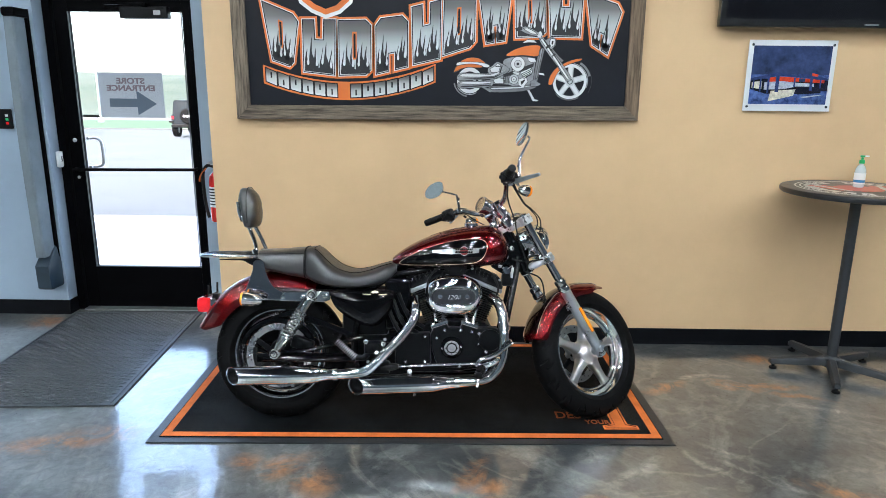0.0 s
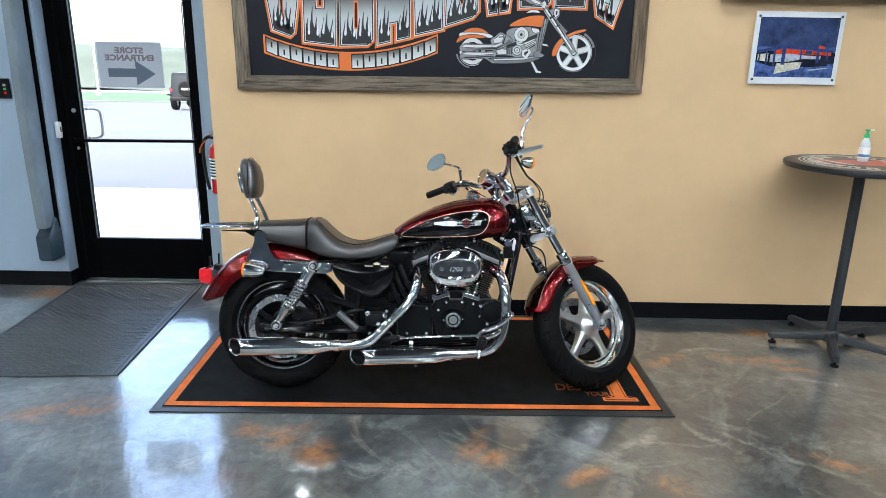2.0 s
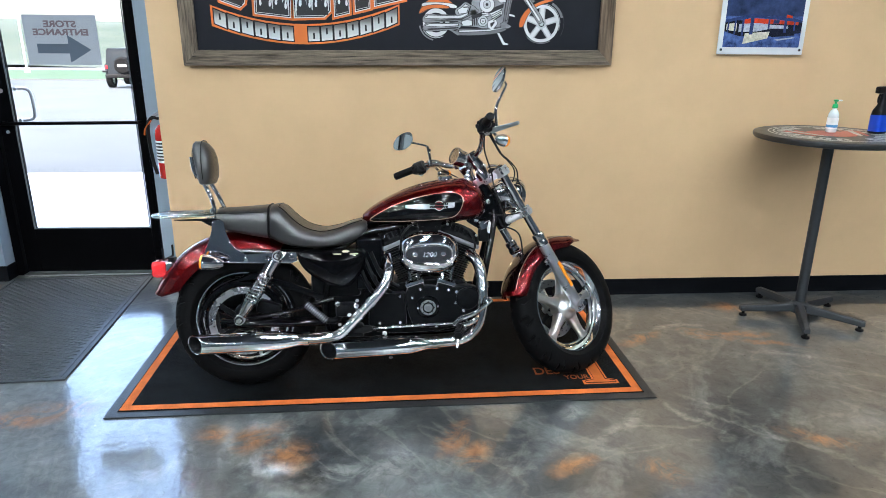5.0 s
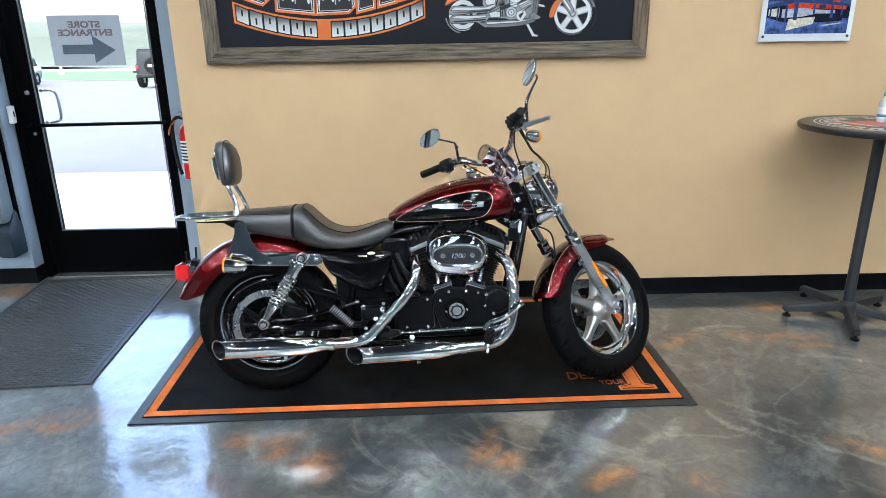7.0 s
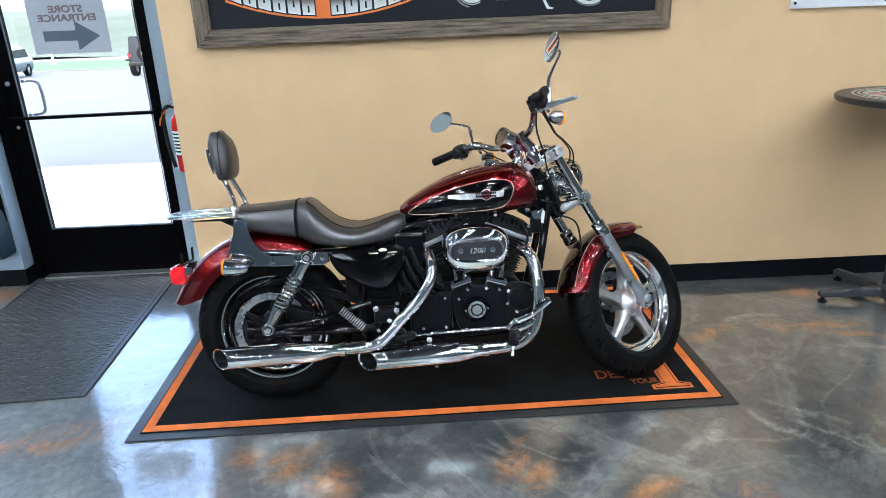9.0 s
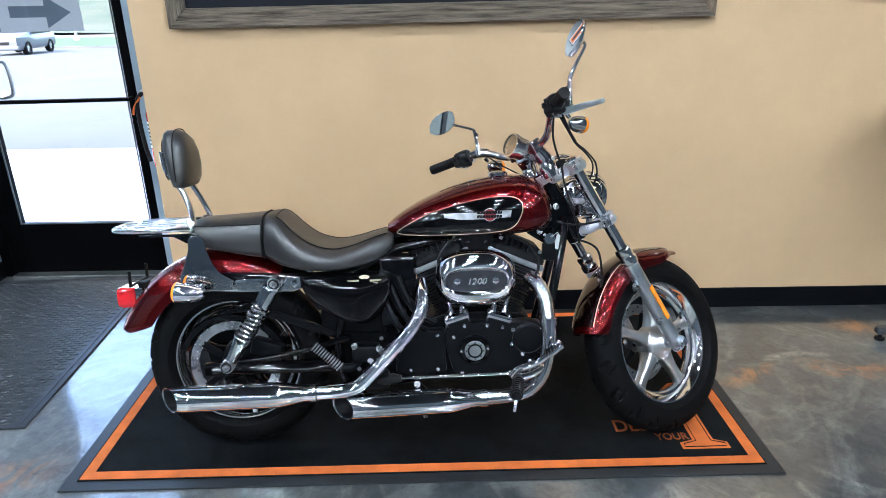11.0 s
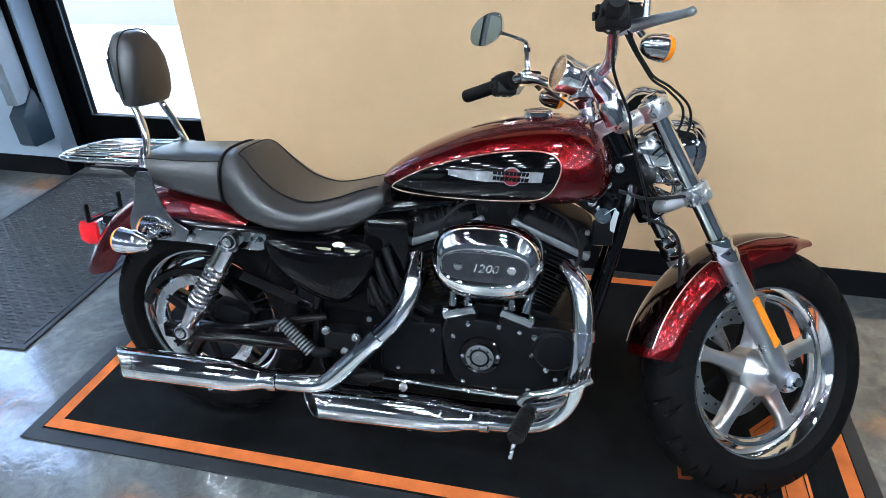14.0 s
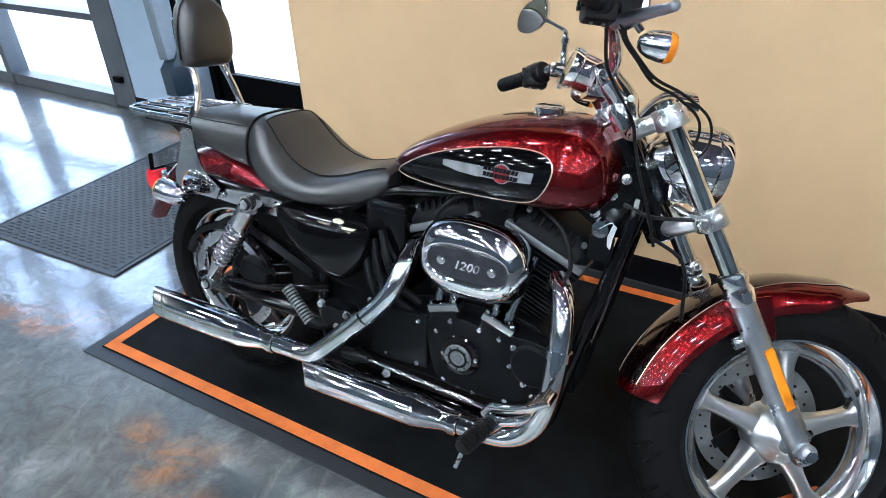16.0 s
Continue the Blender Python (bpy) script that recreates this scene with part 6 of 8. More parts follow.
sprocket = bpart("sprocket_cover", plate([(0.56, 0.44), (0.715, 0.45), (0.72, 0.3), (0.6, 0.285), (0.55, 0.3)], 0.045, at=-0.158, bevel=0.01), "black_satin", None, "black sprocket cover")
for x, z in ((0.69, 0.43), (0.6, 0.31), (0.69, 0.31)):
    part("cover_bolt", bolt((x, -0.156, z), (0, -1, 0), 0.0055, 0.006), M["alu"], sprocket)
Yn = lambda p: along(p, Vector(p) + Vector((0, -1, 0)))
timer = bpart("timer_cover", lathe([(0, 0), (0.05, 0), (0.052, 0.006), (0.048, 0.011), (0.036, 0.012), (0.036, 0.015), (0, 0.016)], 40, None, Yn((0.813, -0.164, 0.381))), "black_gloss", None, "round timer cover")
part("timer_disc", lathe([(0.0, 0), (0.034, 0), (0.034, 0.003), (0.031, 0.0045), (0.026, 0.0035), (0.012, 0.0035), (0.011, 0.0055), (0, 0.006)], 36, None, Yn((0.813, -0.18, 0.381))), M["cast"], timer, "dull grey metal disc")
part("timer_groove", lathe([(0.019, 0.0036), (0.025, 0.0036), (0.025, 0.0042), (0.019, 0.0042)], 36, None, Yn((0.813, -0.18, 0.381)), True), M["black_satin"], timer)
for k in range(8):
    a = 2 * math.pi * k / 8
    part("timer_rivet", bolt((0.813 + 0.0285 * math.cos(a), -0.1838, 0.381 + 0.0285 * math.sin(a)), (0, -1, 0), 0.0022, 0.002), M["black_satin"], timer)
for s in (-1, 1):
    part("timer_screw", bolt((0.813 + s * 0.043, -0.175, 0.381 + s * 0.004), (0, -1, 0), 0.004, 0.004), M["alu"], timer)
oilp = bpart("gear_dome", lathe([(0, 0), (0.052, 0), (0.052, 0.02), (0.046, 0.027), (0.03, 0.03), (0, 0.03)], 36, None, Yn((0.99, -0.15, 0.415))), "black_satin", None, "black round gear dome")
for a in (0.6, 2.6, 4.4):
    part("dome_bolt", bolt((0.99 + 0.058 * math.cos(a), -0.163, 0.415 + 0.058 * math.sin(a)), (0, -1, 0), 0.006, 0.008), M["alu"], oilp)

for sgn, nm in ((-1, "rear"), (1, "front")):
    lean = sgn * radians(22.5)
    ax = Matrix.Translation(CRANK) @ Matrix.Rotation(lean, 4, 'Y')
    cyl = bmesh.new()
    lathe([(0, 0.1), (0.062, 0.1), (0.062, 0.27), (0, 0.27)], 30, cyl, ax)
    cylinder = bpart("cylinder", cyl, "black_satin", None, "black finned cylinder")
    for k in range(11):
        hw, h = 0.088 + 0.002 * (k % 2), 0.145 + 0.0105 * k
        part("cooling_fin", box(-hw, -hw, h, hw, hw, h + 0.0035, 0.001, None, ax, 1), M["black_satin"], cylinder)
    hd = bmesh.new()
    box(-0.085, -0.08, 0.262, 0.085, 0.08, 0.318, 0.01, hd, ax)
    for i in range(4):
        box(-0.096, -0.092, 0.268 + 0.012 * i, 0.096, 0.092, 0.2715 + 0.012 * i, 0, hd, ax)
    head_ob = bpart("cylinder_head", hd, "black_satin", None, "black finned cylinder head")
    part("head_edge", box(-0.1, -0.098, 0.316, 0.1, 0.098, 0.336, 0.006, None, ax), M["cast"], head_ob, "machined grey edge")
    rc = bmesh.new()
    rings = []
    for z, a, c in ((0.336, 0.098, 0.096), (0.35, 0.097, 0.094), (0.362, 0.086, 0.084), (0.378, 0.076, 0.07), (0.386, 0.06, 0.055)):
        rings.append([ax @ Vector((x * a, y * c, z)) for x, y in ((-1, -0.75), (-0.8, -1), (0.8, -1), (1, -0.75), (1, 0.75), (0.8, 1), (-0.8, 1), (-1, 0.75))])
    loft(rings, rc)
    rocker = bpart("rocker_cover", rc, "black_satin", None, "black rocker cover")
    for i in range(6):
        part("rocker_rib", box(-0.05 + 0.02 * i - 0.003, -0.088, 0.36, -0.05 + 0.02 * i + 0.003, -0.06, 0.383, 0.002, None, ax), M["black_satin"], rocker)
    for sx in (-0.07, 0.07):
        part("rocker_bolt", bolt(ax @ Vector((sx, -0.07, 0.372)), ax.to_3x3() @ Vector((0, -0.5, 1)), 0.006, 0.007), M["alu"], rocker)
    # pushrod tubes and tappet block
    foot = Vector((0.826 + sgn * 0.07, -0.142, 0.487))
    for i, off in enumerate((-0.018, 0.018)):
        a = foot + Vector((off, 0, 0.01))
        c = ax @ Vector((sgn * -0.03 + off * 1.6, -0.098, 0.3))
        pr = bpart("pushrod_tube", rod(a, c, 0.0085, 16), "chrome", None, "chrome pushrod tube")
        dd = (c - a).normalized()
        part("tube_collar", rod(a, a + dd * 0.018, 0.0115, 16), M["chrome"], pr)
    bm = box(-0.042, -0.02, -0.012, 0.042, 0.02, 0.012, 0.005, None, Matrix.Translation(foot) @ Matrix.Rotation(lean * 0.8, 4, 'Y'))
    for sx in (-0.032, 0.032):
        bolt(Matrix.Translation(foot) @ Matrix.Rotation(lean * 0.8, 4, 'Y') @ Vector((sx, -0.012, 0.012)), (0, 0, 1), 0.006, 0.008, bm)
    bpart("tappet_cover", bm, "chrome", None, "chrome tappet cover")
    bm = box(-0.036, -0.022, -0.05, 0.036, 0.022, -0.006, 0.006, None, Matrix.Translation(foot) @ Matrix.Rotation(lean * 0.8, 4, 'Y'))
    bpart("tappet_block", bm, "black_satin")
bpart("spark_cable", tube([(0.72, -0.1, 0.6), (0.7, -0.115, 0.68), (0.74, -0.1, 0.74), (0.8, -0.06, 0.75)], 0.005, 8, smooth=5), "rubber")
bpart("spark_cable", tube([(0.98, -0.1, 0.58), (1.03, -0.115, 0.64), (1.0, -0.1, 0.72), (0.93, -0.06, 0.75)], 0.005, 8, smooth=5), "rubber")
bpart("manifold", rod((0.83, -0.1, 0.62), (0.83, 0.05, 0.62), 0.04, 20), "black_satin")
bpart("throttle_body", box(0.76, -0.075, 0.6, 0.9, 0.06, 0.735, 0.02), "black_satin", None, "black throttle body between the cylinders")
bpart("ignition_coil", box(0.6, -0.06, 0.665, 0.7, 0.06, 0.74, 0.015), "black_satin", None, "black ignition coil under the tank")
bpart("engine_bracket", plate([(0.79, 0.69), (0.87, 0.69), (0.885, 0.755), (0.775, 0.755)], 0.008, at=-0.085, bevel=0.002), "black_satin")
for x in (0.8, 0.86):
    bpart("bracket_bolt", bolt((x, -0.085, 0.73), (0, -1, 0), 0.006, 0.007), "black_satin")
bpart("regulator", box(1.03, -0.06, 0.3, 1.06, 0.06, 0.4, 0.008), "black_satin")

# air cleaner
def oval(cx, cz, a, c, n=40, p=2.6):
    out = []
    for j in range(n):
        t = 2 * math.pi * j / n
        s, q = math.sin(t), math.cos(t)
        out.append((cx + a * math.copysign(abs(q) ** (2 / p), q), cz + c * math.copysign(abs(s) ** (2 / p), s)))
    return out


AX, AZ = 0.82, 0.622
rings = [[Vector((x, y, z)) for x, z in oval(AX, AZ, 0.132 * k, 0.096 * k2, p=2.55)] for y, k, k2 in ((-0.1, 0.9, 0.86), (-0.12, 1.0, 1.0), (-0.145, 1.01, 1.01), (-0.163, 0.98, 0.97), (-0.178, 0.9, 0.86), (-0.187, 0.85, 0.68), (-0.19, 0.8, 0.52), (-0.1895, 0.77, 0.45), (-0.183, 0.75, 0.41), (-0.182, 0.7, 0.36))]
air = bpart("air_cleaner", loft(rings), "chrome", None, "oval chrome air cleaner cover", 60)
part("air_cleaner_inset", loft([[Vector((x, y, z)) for x, z in oval(AX, AZ, 0.097 * k, 0.036 * k, p=3.2)] for y, k in ((-0.1824, 1.0), (-0.1845, 1.0), (-0.185, 0.97))]), M["inset_grey"], air, "dark grey inset plate")
for s in (-1, 1):
    part("inset_bolt", bolt((AX + s * 0.062, -0.1848, AZ), (0, -1, 0), 0.0085, 0.004), M["chrome"], air)
bm = lettering("1200", 0.029, 0.0006, shear=0.25, bevel=0.0002)
bmesh.ops.transform(bm, matrix=Matrix.Translation((AX, -0.1857, AZ - 0.0108)) @ Matrix.Rotation(radians(90), 4, 'X') @ Matrix.Diagonal((1.08, 1, 1, 1)), verts=bm.verts)
part("number", bm, M["alu"], air, "bright raised number")
part("brand_bar", plate([(AX - 0.04, AZ + 0.052), (AX - 0.018, AZ + 0.056), (AX, AZ + 0.058), (AX + 0.018, AZ + 0.056), (AX + 0.04, AZ + 0.052), (AX, AZ + 0.049)], 0.0014, at=-0.1885), M["blue_label"], air)
bpart("air_backplate", plate(oval(AX, AZ, 0.122, 0.078), 0.012, at=-0.106), "black_satin")

# exhaust
EY = -0.232
def muffler(x0, z0, x1, z1, y):
    d = Vector((x1 - x0, 0, z1 - z0)).normalized()
    p = Vector((x0, y, z0))
    ln = Vector((x1 - x0, 0, z1 - z0)).length
    ax = along(p, p + d)
    bm = lathe([(0.0384, 0.002), (0.0385, 0.0), (0.041, -0.002), (0.042, 0.004), (0.0425, 0.03), (0.0425, 0.034), (0.0415, 0.036), (0.043, 0.06), (0.043, ln - 0.004), (0.042, ln), (0.041, ln + 0.004), (0.036, ln + 0.03), (0.028, ln + 0.065), (0.0265, ln + 0.075), (0.0265, ln + 0.1)], 44, None, ax)
    core = lathe([(0, 0.06), (0.0365, 0.06), (0.037, 0.03), (0.0383, 0.0015)], 36, None, ax)
    for b_ in (bm, core):   # the end is cut slantwise, open to the outside
        for v in b_.verts:
            s_ = (v.co - p).dot(d)
            if s_ < 0.095:
                v.co += d * (0.95 * (y - v.co.y) * min(1.0, (0.095 - s_) / 0.06))
    ob = bpart("muffler", bm, "chrome", None, "chrome muffler with a slanted open end")
    part("muffler_core", core, M["black_satin"], ob)
    part("muffler_band", lathe([(0.0265, ln + 0.09), (0.03, ln + 0.092), (0.03, ln + 0.112), (0.0265, ln + 0.114)], 32, None, ax), M["chrome"], ob)
    part("muffler_bolt", bolt(ax @ Vector((0, 0, ln * 0.75)) + Vector((0, 0, -0.043)), (0, 0, -1), 0.007, 0.012), M["alu"], ob)
    return ob


muffler(-0.175, 0.258, 0.185, 0.267, EY)
muffler(0.378, 0.21, 0.735, 0.224, EY + 0.012)
up = [(0.27, EY, 0.269), (0.36, EY, 0.272), (0.415, EY, 0.28), (0.45, EY + 0.002, 0.302), (0.52, EY + 0.012, 0.375), (0.6, EY + 0.03, 0.46), (0.635, EY + 0.045, 0.515), (0.645, EY + 0.07, 0.56), (0.64, -0.1, 0.6)]
ph = bpart("exhaust_header", tube(up, 0.0245, 28, smooth=6), "chrome", None, "chrome rear exhaust header")
low = [(0.82, EY + 0.012, 0.228), (0.92, EY + 0.012, 0.235), (0.985, EY + 0.014, 0.254), (1.03, EY + 0.018, 0.305), (1.048, EY + 0.024, 0.38), (1.052, EY + 0.035, 0.46), (1.045, EY + 0.06, 0.54), (1.03, EY + 0.09, 0.585), (1.0, -0.1, 0.61)]
pl = bpart("exhaust_header", tube(low, 0.0245, 28, smooth=6), "chrome", None, "chrome front exhaust header")
for a, c in (((0.555, EY + 0.019, 0.412), (0.57, EY + 0.022, 0.428)), ((1.0525, EY + 0.037, 0.47), (1.052, EY + 0.042, 0.49))):
    part("header_clamp", rod(a, c, 0.028, 28), M["chrome"], ph)
bpart("exhaust_bracket", box(0.77, -0.2, 0.19, 0.81, -0.17, 0.225, 0.004), "steel")

# rider pegs, brake pedal and rod
peg = bpart("front_peg", rod((0.985, -0.22, 0.318), (0.925, -0.34, 0.29), 0.011, 14), "chrome", None, "chrome peg bracket with rubber peg")
part("peg_arm", tube([(1.03, -0.12, 0.36), (1.02, -0.25, 0.35), (0.99, -0.265, 0.33), (0.94, -0.265, 0.315)], 0.013, 14, smooth=5), M["chrome"], peg)
bm = tube([(0.945, -0.275, 0.312), (0.938, -0.305, 0.308), (0.93, -0.345, 0.303), (0.925, -0.37, 0.3)], [0.017, 0.0185, 0.0185, 0.016], 18)
rub = part("peg_rubber", bm, M["rubber"], peg, "ribbed black peg rubber")
for k in range(7):
    p = Vector((0.9425, -0.287, 0.3105)) + Vector((-0.0155, -0.072, -0.0095)) * (k / 6)
    part("peg_rubber_rib", tube([p, p + Vector((-0.0008, -0.004, -0.0005))], 0.0205, 18), M["rubber"], peg)
part("peg_feeler", rod((0.925, -0.362, 0.288), (0.918, -0.378, 0.252), 0.0045, 8), M["alu"], peg)
ped = bpart("brake_pedal", tube([(0.925, -0.255, 0.318), (0.945, -0.262, 0.345), (0.975, -0.268, 0.358), (1.01, -0.274, 0.375), (1.05, -0.28, 0.405)], [0.013, 0.013, 0.012, 0.011, 0.01], 12, smooth=5), "chrome", None, "chrome brake pedal")
part("pedal_pad", box(-0.03, -0.026, -0.008, 0.03, 0.026, 0.008, 0.006, None, Matrix.Translation((1.055, -0.285, 0.418)) @ Matrix.Rotation(radians(-38), 4, 'Y')), M["chrome"], ped, "ridged pedal pad")
for k in range(5):
    part("pedal_ridge", box(-0.025 + 0.011 * k, -0.024, 0.007, -0.02 + 0.011 * k, 0.024, 0.011, 0.001, None, Matrix.Translation((1.055, -0.285, 0.418)) @ Matrix.Rotation(radians(-38), 4, 'Y')), M["chrome"], ped)
bpart("brake_rod", rod((0.56, -0.19, 0.294), (0.945, -0.25, 0.326), 0.0058, 12), "chrome", None, "chrome brake rod")
bpart("rod_boot", tube([(0.49, -0.185, 0.288), (0.515, -0.186, 0.29), (0.545, -0.188, 0.293), (0.57, -0.19, 0.295)], [0.017, 0.019, 0.017, 0.01], 16), "rubber")
bpart("master_cylinder", box(0.44, -0.2, 0.26, 0.53, -0.16, 0.32, 0.01), "black_satin")
pp = bpart("passenger_peg", tube([(0.282, -0.165, 0.41), (0.33, -0.17, 0.368), (0.37, -0.175, 0.333)], [0.0135, 0.0135, 0.0125], 14), "black_satin", None, "folded passenger peg")
for k in range(12):
    p = Vector((0.285, -0.165, 0.407)) + Vector((0.08, -0.01, -0.07)) * (k / 11)
    d = Vector((0.08, -0.01, -0.07)).normalized() * 0.0045
    part("peg_rib", tube([p, p + d], 0.0165, 16), M["cast"], pp)
part("peg_mount", tube([(0.37, -0.175, 0.333), (0.41, -0.16, 0.33), (0.43, -0.12, 0.35)], 0.014, 12, smooth=4), M["black_satin"], pp)
bpart("linkage", box(0.41, -0.19, 0.35, 0.5, -0.13, 0.41, 0.015), "black_satin")
for x, z in ((0.42, 0.41), (0.47, 0.36), (0.5, 0.4), (0.62, 0.27), (0.85, 0.215), (0.56, 0.235)):
    bpart("frame_bolt", bolt((x, -0.185, z), (0, -1, 0), 0.009, 0.012), "alu")
bpart("side_stand", tube([(0.5, 0.12, 0.24), (0.6, 0.2, 0.12), (0.66, 0.245, 0.035)], [0.014, 0.013, 0.012], 12), "black_satin", None, "black side stand, folded out")
bpart("side_stand_foot", box(0.62, 0.215, 0.026, 0.71, 0.275, 0.04, 0.005, None), "black_satin")


# ---- mats ----
bike_mat = thing("bike_mat", "black display mat with an orange border under the motorcycle", "mat", pose(0.025, 2.5675, 0, 0, 0, 1.05))
MW, MD = 1.219, 1.265
part("mat_base", box(-MW, 0, 0, MW, MD, 0.007, 0.003), M["mat_edge"], bike_mat, "grey-black rubber edge")
part("mat_field", box(-MW + 0.045, 0.045, 0.0065, MW - 0.045, MD - 0.045, 0.0105, 0.001), M["mat_black"], bike_mat, "black ribbed pile")
bm = box(-MW + 0.05, 0.05, 0.008, MW - 0.05, 0.088, 0.0116)
box(-MW + 0.05, MD - 0.088, 0.008, MW - 0.05, MD - 0.05, 0.0116, 0, bm)
box(-MW + 0.05, 0.088, 0.008, -MW + 0.088, MD - 0.088, 0.0116, 0, bm)
box(MW - 0.088, 0.088, 0.008, MW - 0.05, MD - 0.088, 0.0116, 0, bm)
part("orange_border", bm, M["mat_orange"], bike_mat, "orange printed border")
for word, size, x, y in (("DES", 0.095, 0.703, 0.24), ("YOUR", 0.054, 0.842, 0.185)):
    bm = lettering(word, size, 0.0005, 'LEFT', bevel=0.0012)
    bmesh.ops.transform(bm, matrix=Matrix.Translation((x, y, 0.0112)) @ Matrix.Diagonal((0.8, 1.0, 1, 1)), verts=bm.verts)
    part("word", bm, M["mat_word"], bike_mat, "orange printed letters")
one = [(0.0, 0), (0.17, 0), (0.17, 0.035), (0.125, 0.05), (0.125, 0.42), (0.085, 0.42), (0.0, 0.33), (0.005, 0.28), (0.05, 0.3), (0.05, 0.05), (0.0, 0.035)]
b = plate([(0.918 + x, 0.131 + y) for x, y in one], 0.001, m=Matrix.Translation((0, 0, 0.0106)) @ Matrix.Rotation(radians(90), 4, 'X') @ Matrix.Diagonal((1, 1, 1, 1)))
for v in b.verts:
    v.co.y = -v.co.y if v.co.y < 0 else v.co.y
num = part("numeral", b, M["mat_orange"], bike_mat, "large orange numeral one")
inner = [(0.012, 0.01), (0.158, 0.01), (0.158, 0.027), (0.114, 0.043), (0.114, 0.405), (0.09, 0.405), (0.012, 0.324), (0.015, 0.296), (0.061, 0.317), (0.061, 0.043), (0.012, 0.027)]
part("numeral_line", tube([Vector((0.918 + x, 0.131 + y, 0.0118)) for x, y in inner], 0.0028, 6, closed=True, flat=0.3), M["mat_black"], num, "dark inner outline")

door_mat = thing("door_mat", "black rubber entrance mat with staggered raised ribs", "mat", pose(-1.512, 2.897, 0, 0, 0, 3.5))
DW, DD = 0.90, 1.476
part("mat_base", box(-DW, 0, 0, 0, DD, 0.006, 0.002), M["door_mat"], door_mat)
bm = box(-DW, 0, 0.005, 0, 0.016, 0.009, 0.002)
box(-DW, DD - 0.016, 0.005, 0, DD, 0.009, 0.002, bm)
box(-DW, 0.016, 0.005, -DW + 0.016, DD - 0.016, 0.009, 0.002, bm)
box(-0.016, 0.016, 0.005, 0, DD - 0.016, 0.009, 0.002, bm)
box(-0.034, 0.03, 0.005, -0.026, DD - 0.03, 0.009, 0.002, bm)
part("mat_edging", bm, M["door_mat"], door_mat, "flat rubber edging")
verts, faces = [], []
pitch, rows_apart = 0.0506, 0.0211
nx, ny = int((DW - 0.075) / pitch), int((DD - 0.06) / rows_apart)
for i in range(nx):
    for j in range(ny):
        cx, cy = -DW + 0.046 + pitch * (i + 0.5 * (j % 2)), 0.033 + rows_apart * j
        base = len(verts)
        for k, z in ((1.0, 0.0055), (0.62, 0.0105)):
            for u, v in ((-0.026, 0), (-0.009, -0.0085), (0.009, -0.0085), (0.026, 0), (0.009, 0.0085), (-0.009, 0.0085)):
                verts.append((cx + u * k, cy + v * k, z))
        faces.append(tuple(base + 6 + q for q in range(6)))
        for q in range(6):
            faces.append((base + q, base + (q + 1) % 6, base + 6 + (q + 1) % 6, base + 6 + q))
me = bpy.data.meshes.new("mat_ribs")
me.from_pydata(verts, [], faces)
me.materials.append(M["door_mat"])
ribs = new("mat_ribs", me)
ribs.parent = door_mat
tagged(ribs, "short raised rubber ribs", kind="stuff")

# ---- wall sign in a weathered wooden frame ----
SYF = WALL_Y
sign = thing("wall_sign", "large black dealership sign in a weathered wood frame", "sign", pose(0.1045, SYF, 1.4165, 0, -0.34, 0))
W2, HT, FW = 1.195, 1.25, 0.082
part("board", box(-W2 + 0.05, -0.028, 0.05, W2 - 0.05, -0.004, HT - 0.05), M["sign_black"], sign, "black printed board")
for name_, poly in (("frame_rail", [(-W2, 0), (W2, 0), (W2 - FW, FW), (-W2 + FW, FW)]), ("frame_rail", [(-W2 + FW, HT - FW), (W2 - FW, HT - FW), (W2, HT), (-W2, HT)]),
                    ("frame_stile", [(-W2, 0), (-W2 + FW, FW), (-W2 + FW, HT - FW), (-W2, HT)]), ("frame_stile", [(W2, 0), (W2, HT), (W2 - FW, HT - FW), (W2 - FW, FW)])):
    upright = name_ == "frame_stile"
    b = plate(poly, 0.042, at=-0.044, bevel=0.003)
    if upright:
        bmesh.ops.transform(b, matrix=Matrix.Rotation(radians(-90), 4, 'Y'), verts=b.verts)
        ob = part(name_, b, M["brown_wood" if poly[0][0] > 0 else "wood"], sign, "weathered barn wood", Matrix.Rotation(radians(90), 4, 'Y'))
    else:
        ob = part(name_, b, M["wood"], sign, "grey weathered barn wood")


def flat(poly, y, m, name_, parent, label=""):
    return part(name_, plate(poly, 0.001, at=y), M[m], parent, label)


def swell(poly, d):
    """The outline pushed outward by d."""
    out = []
    k = len(poly)
    area = sum(poly[i][0] * poly[(i + 1) % k][1] - poly[(i + 1) % k][0] * poly[i][1] for i in range(k))
    s = 1 if area > 0 else -1
    for i in range(k):
        p0, p1, p2 = Vector(poly[i - 1]), Vector(poly[i]), Vector(poly[(i + 1) % k])
        a, c = (p1 - p0).normalized(), (p2 - p1).normalized()
        na, nc = Vector((a.y, -a.x)) * s, Vector((c.y, -c.x)) * s
        n = (na + nc)
        n = n.normalized() if n.length > 1e-4 else na
        q = p1 + n * d / max(0.45, n.dot(na))
        out.append((q.x, q.y))
    return out


def sx(x, z):
    """Sign plane from wall metres."""
    return (x - 0.118, z - 1.392)


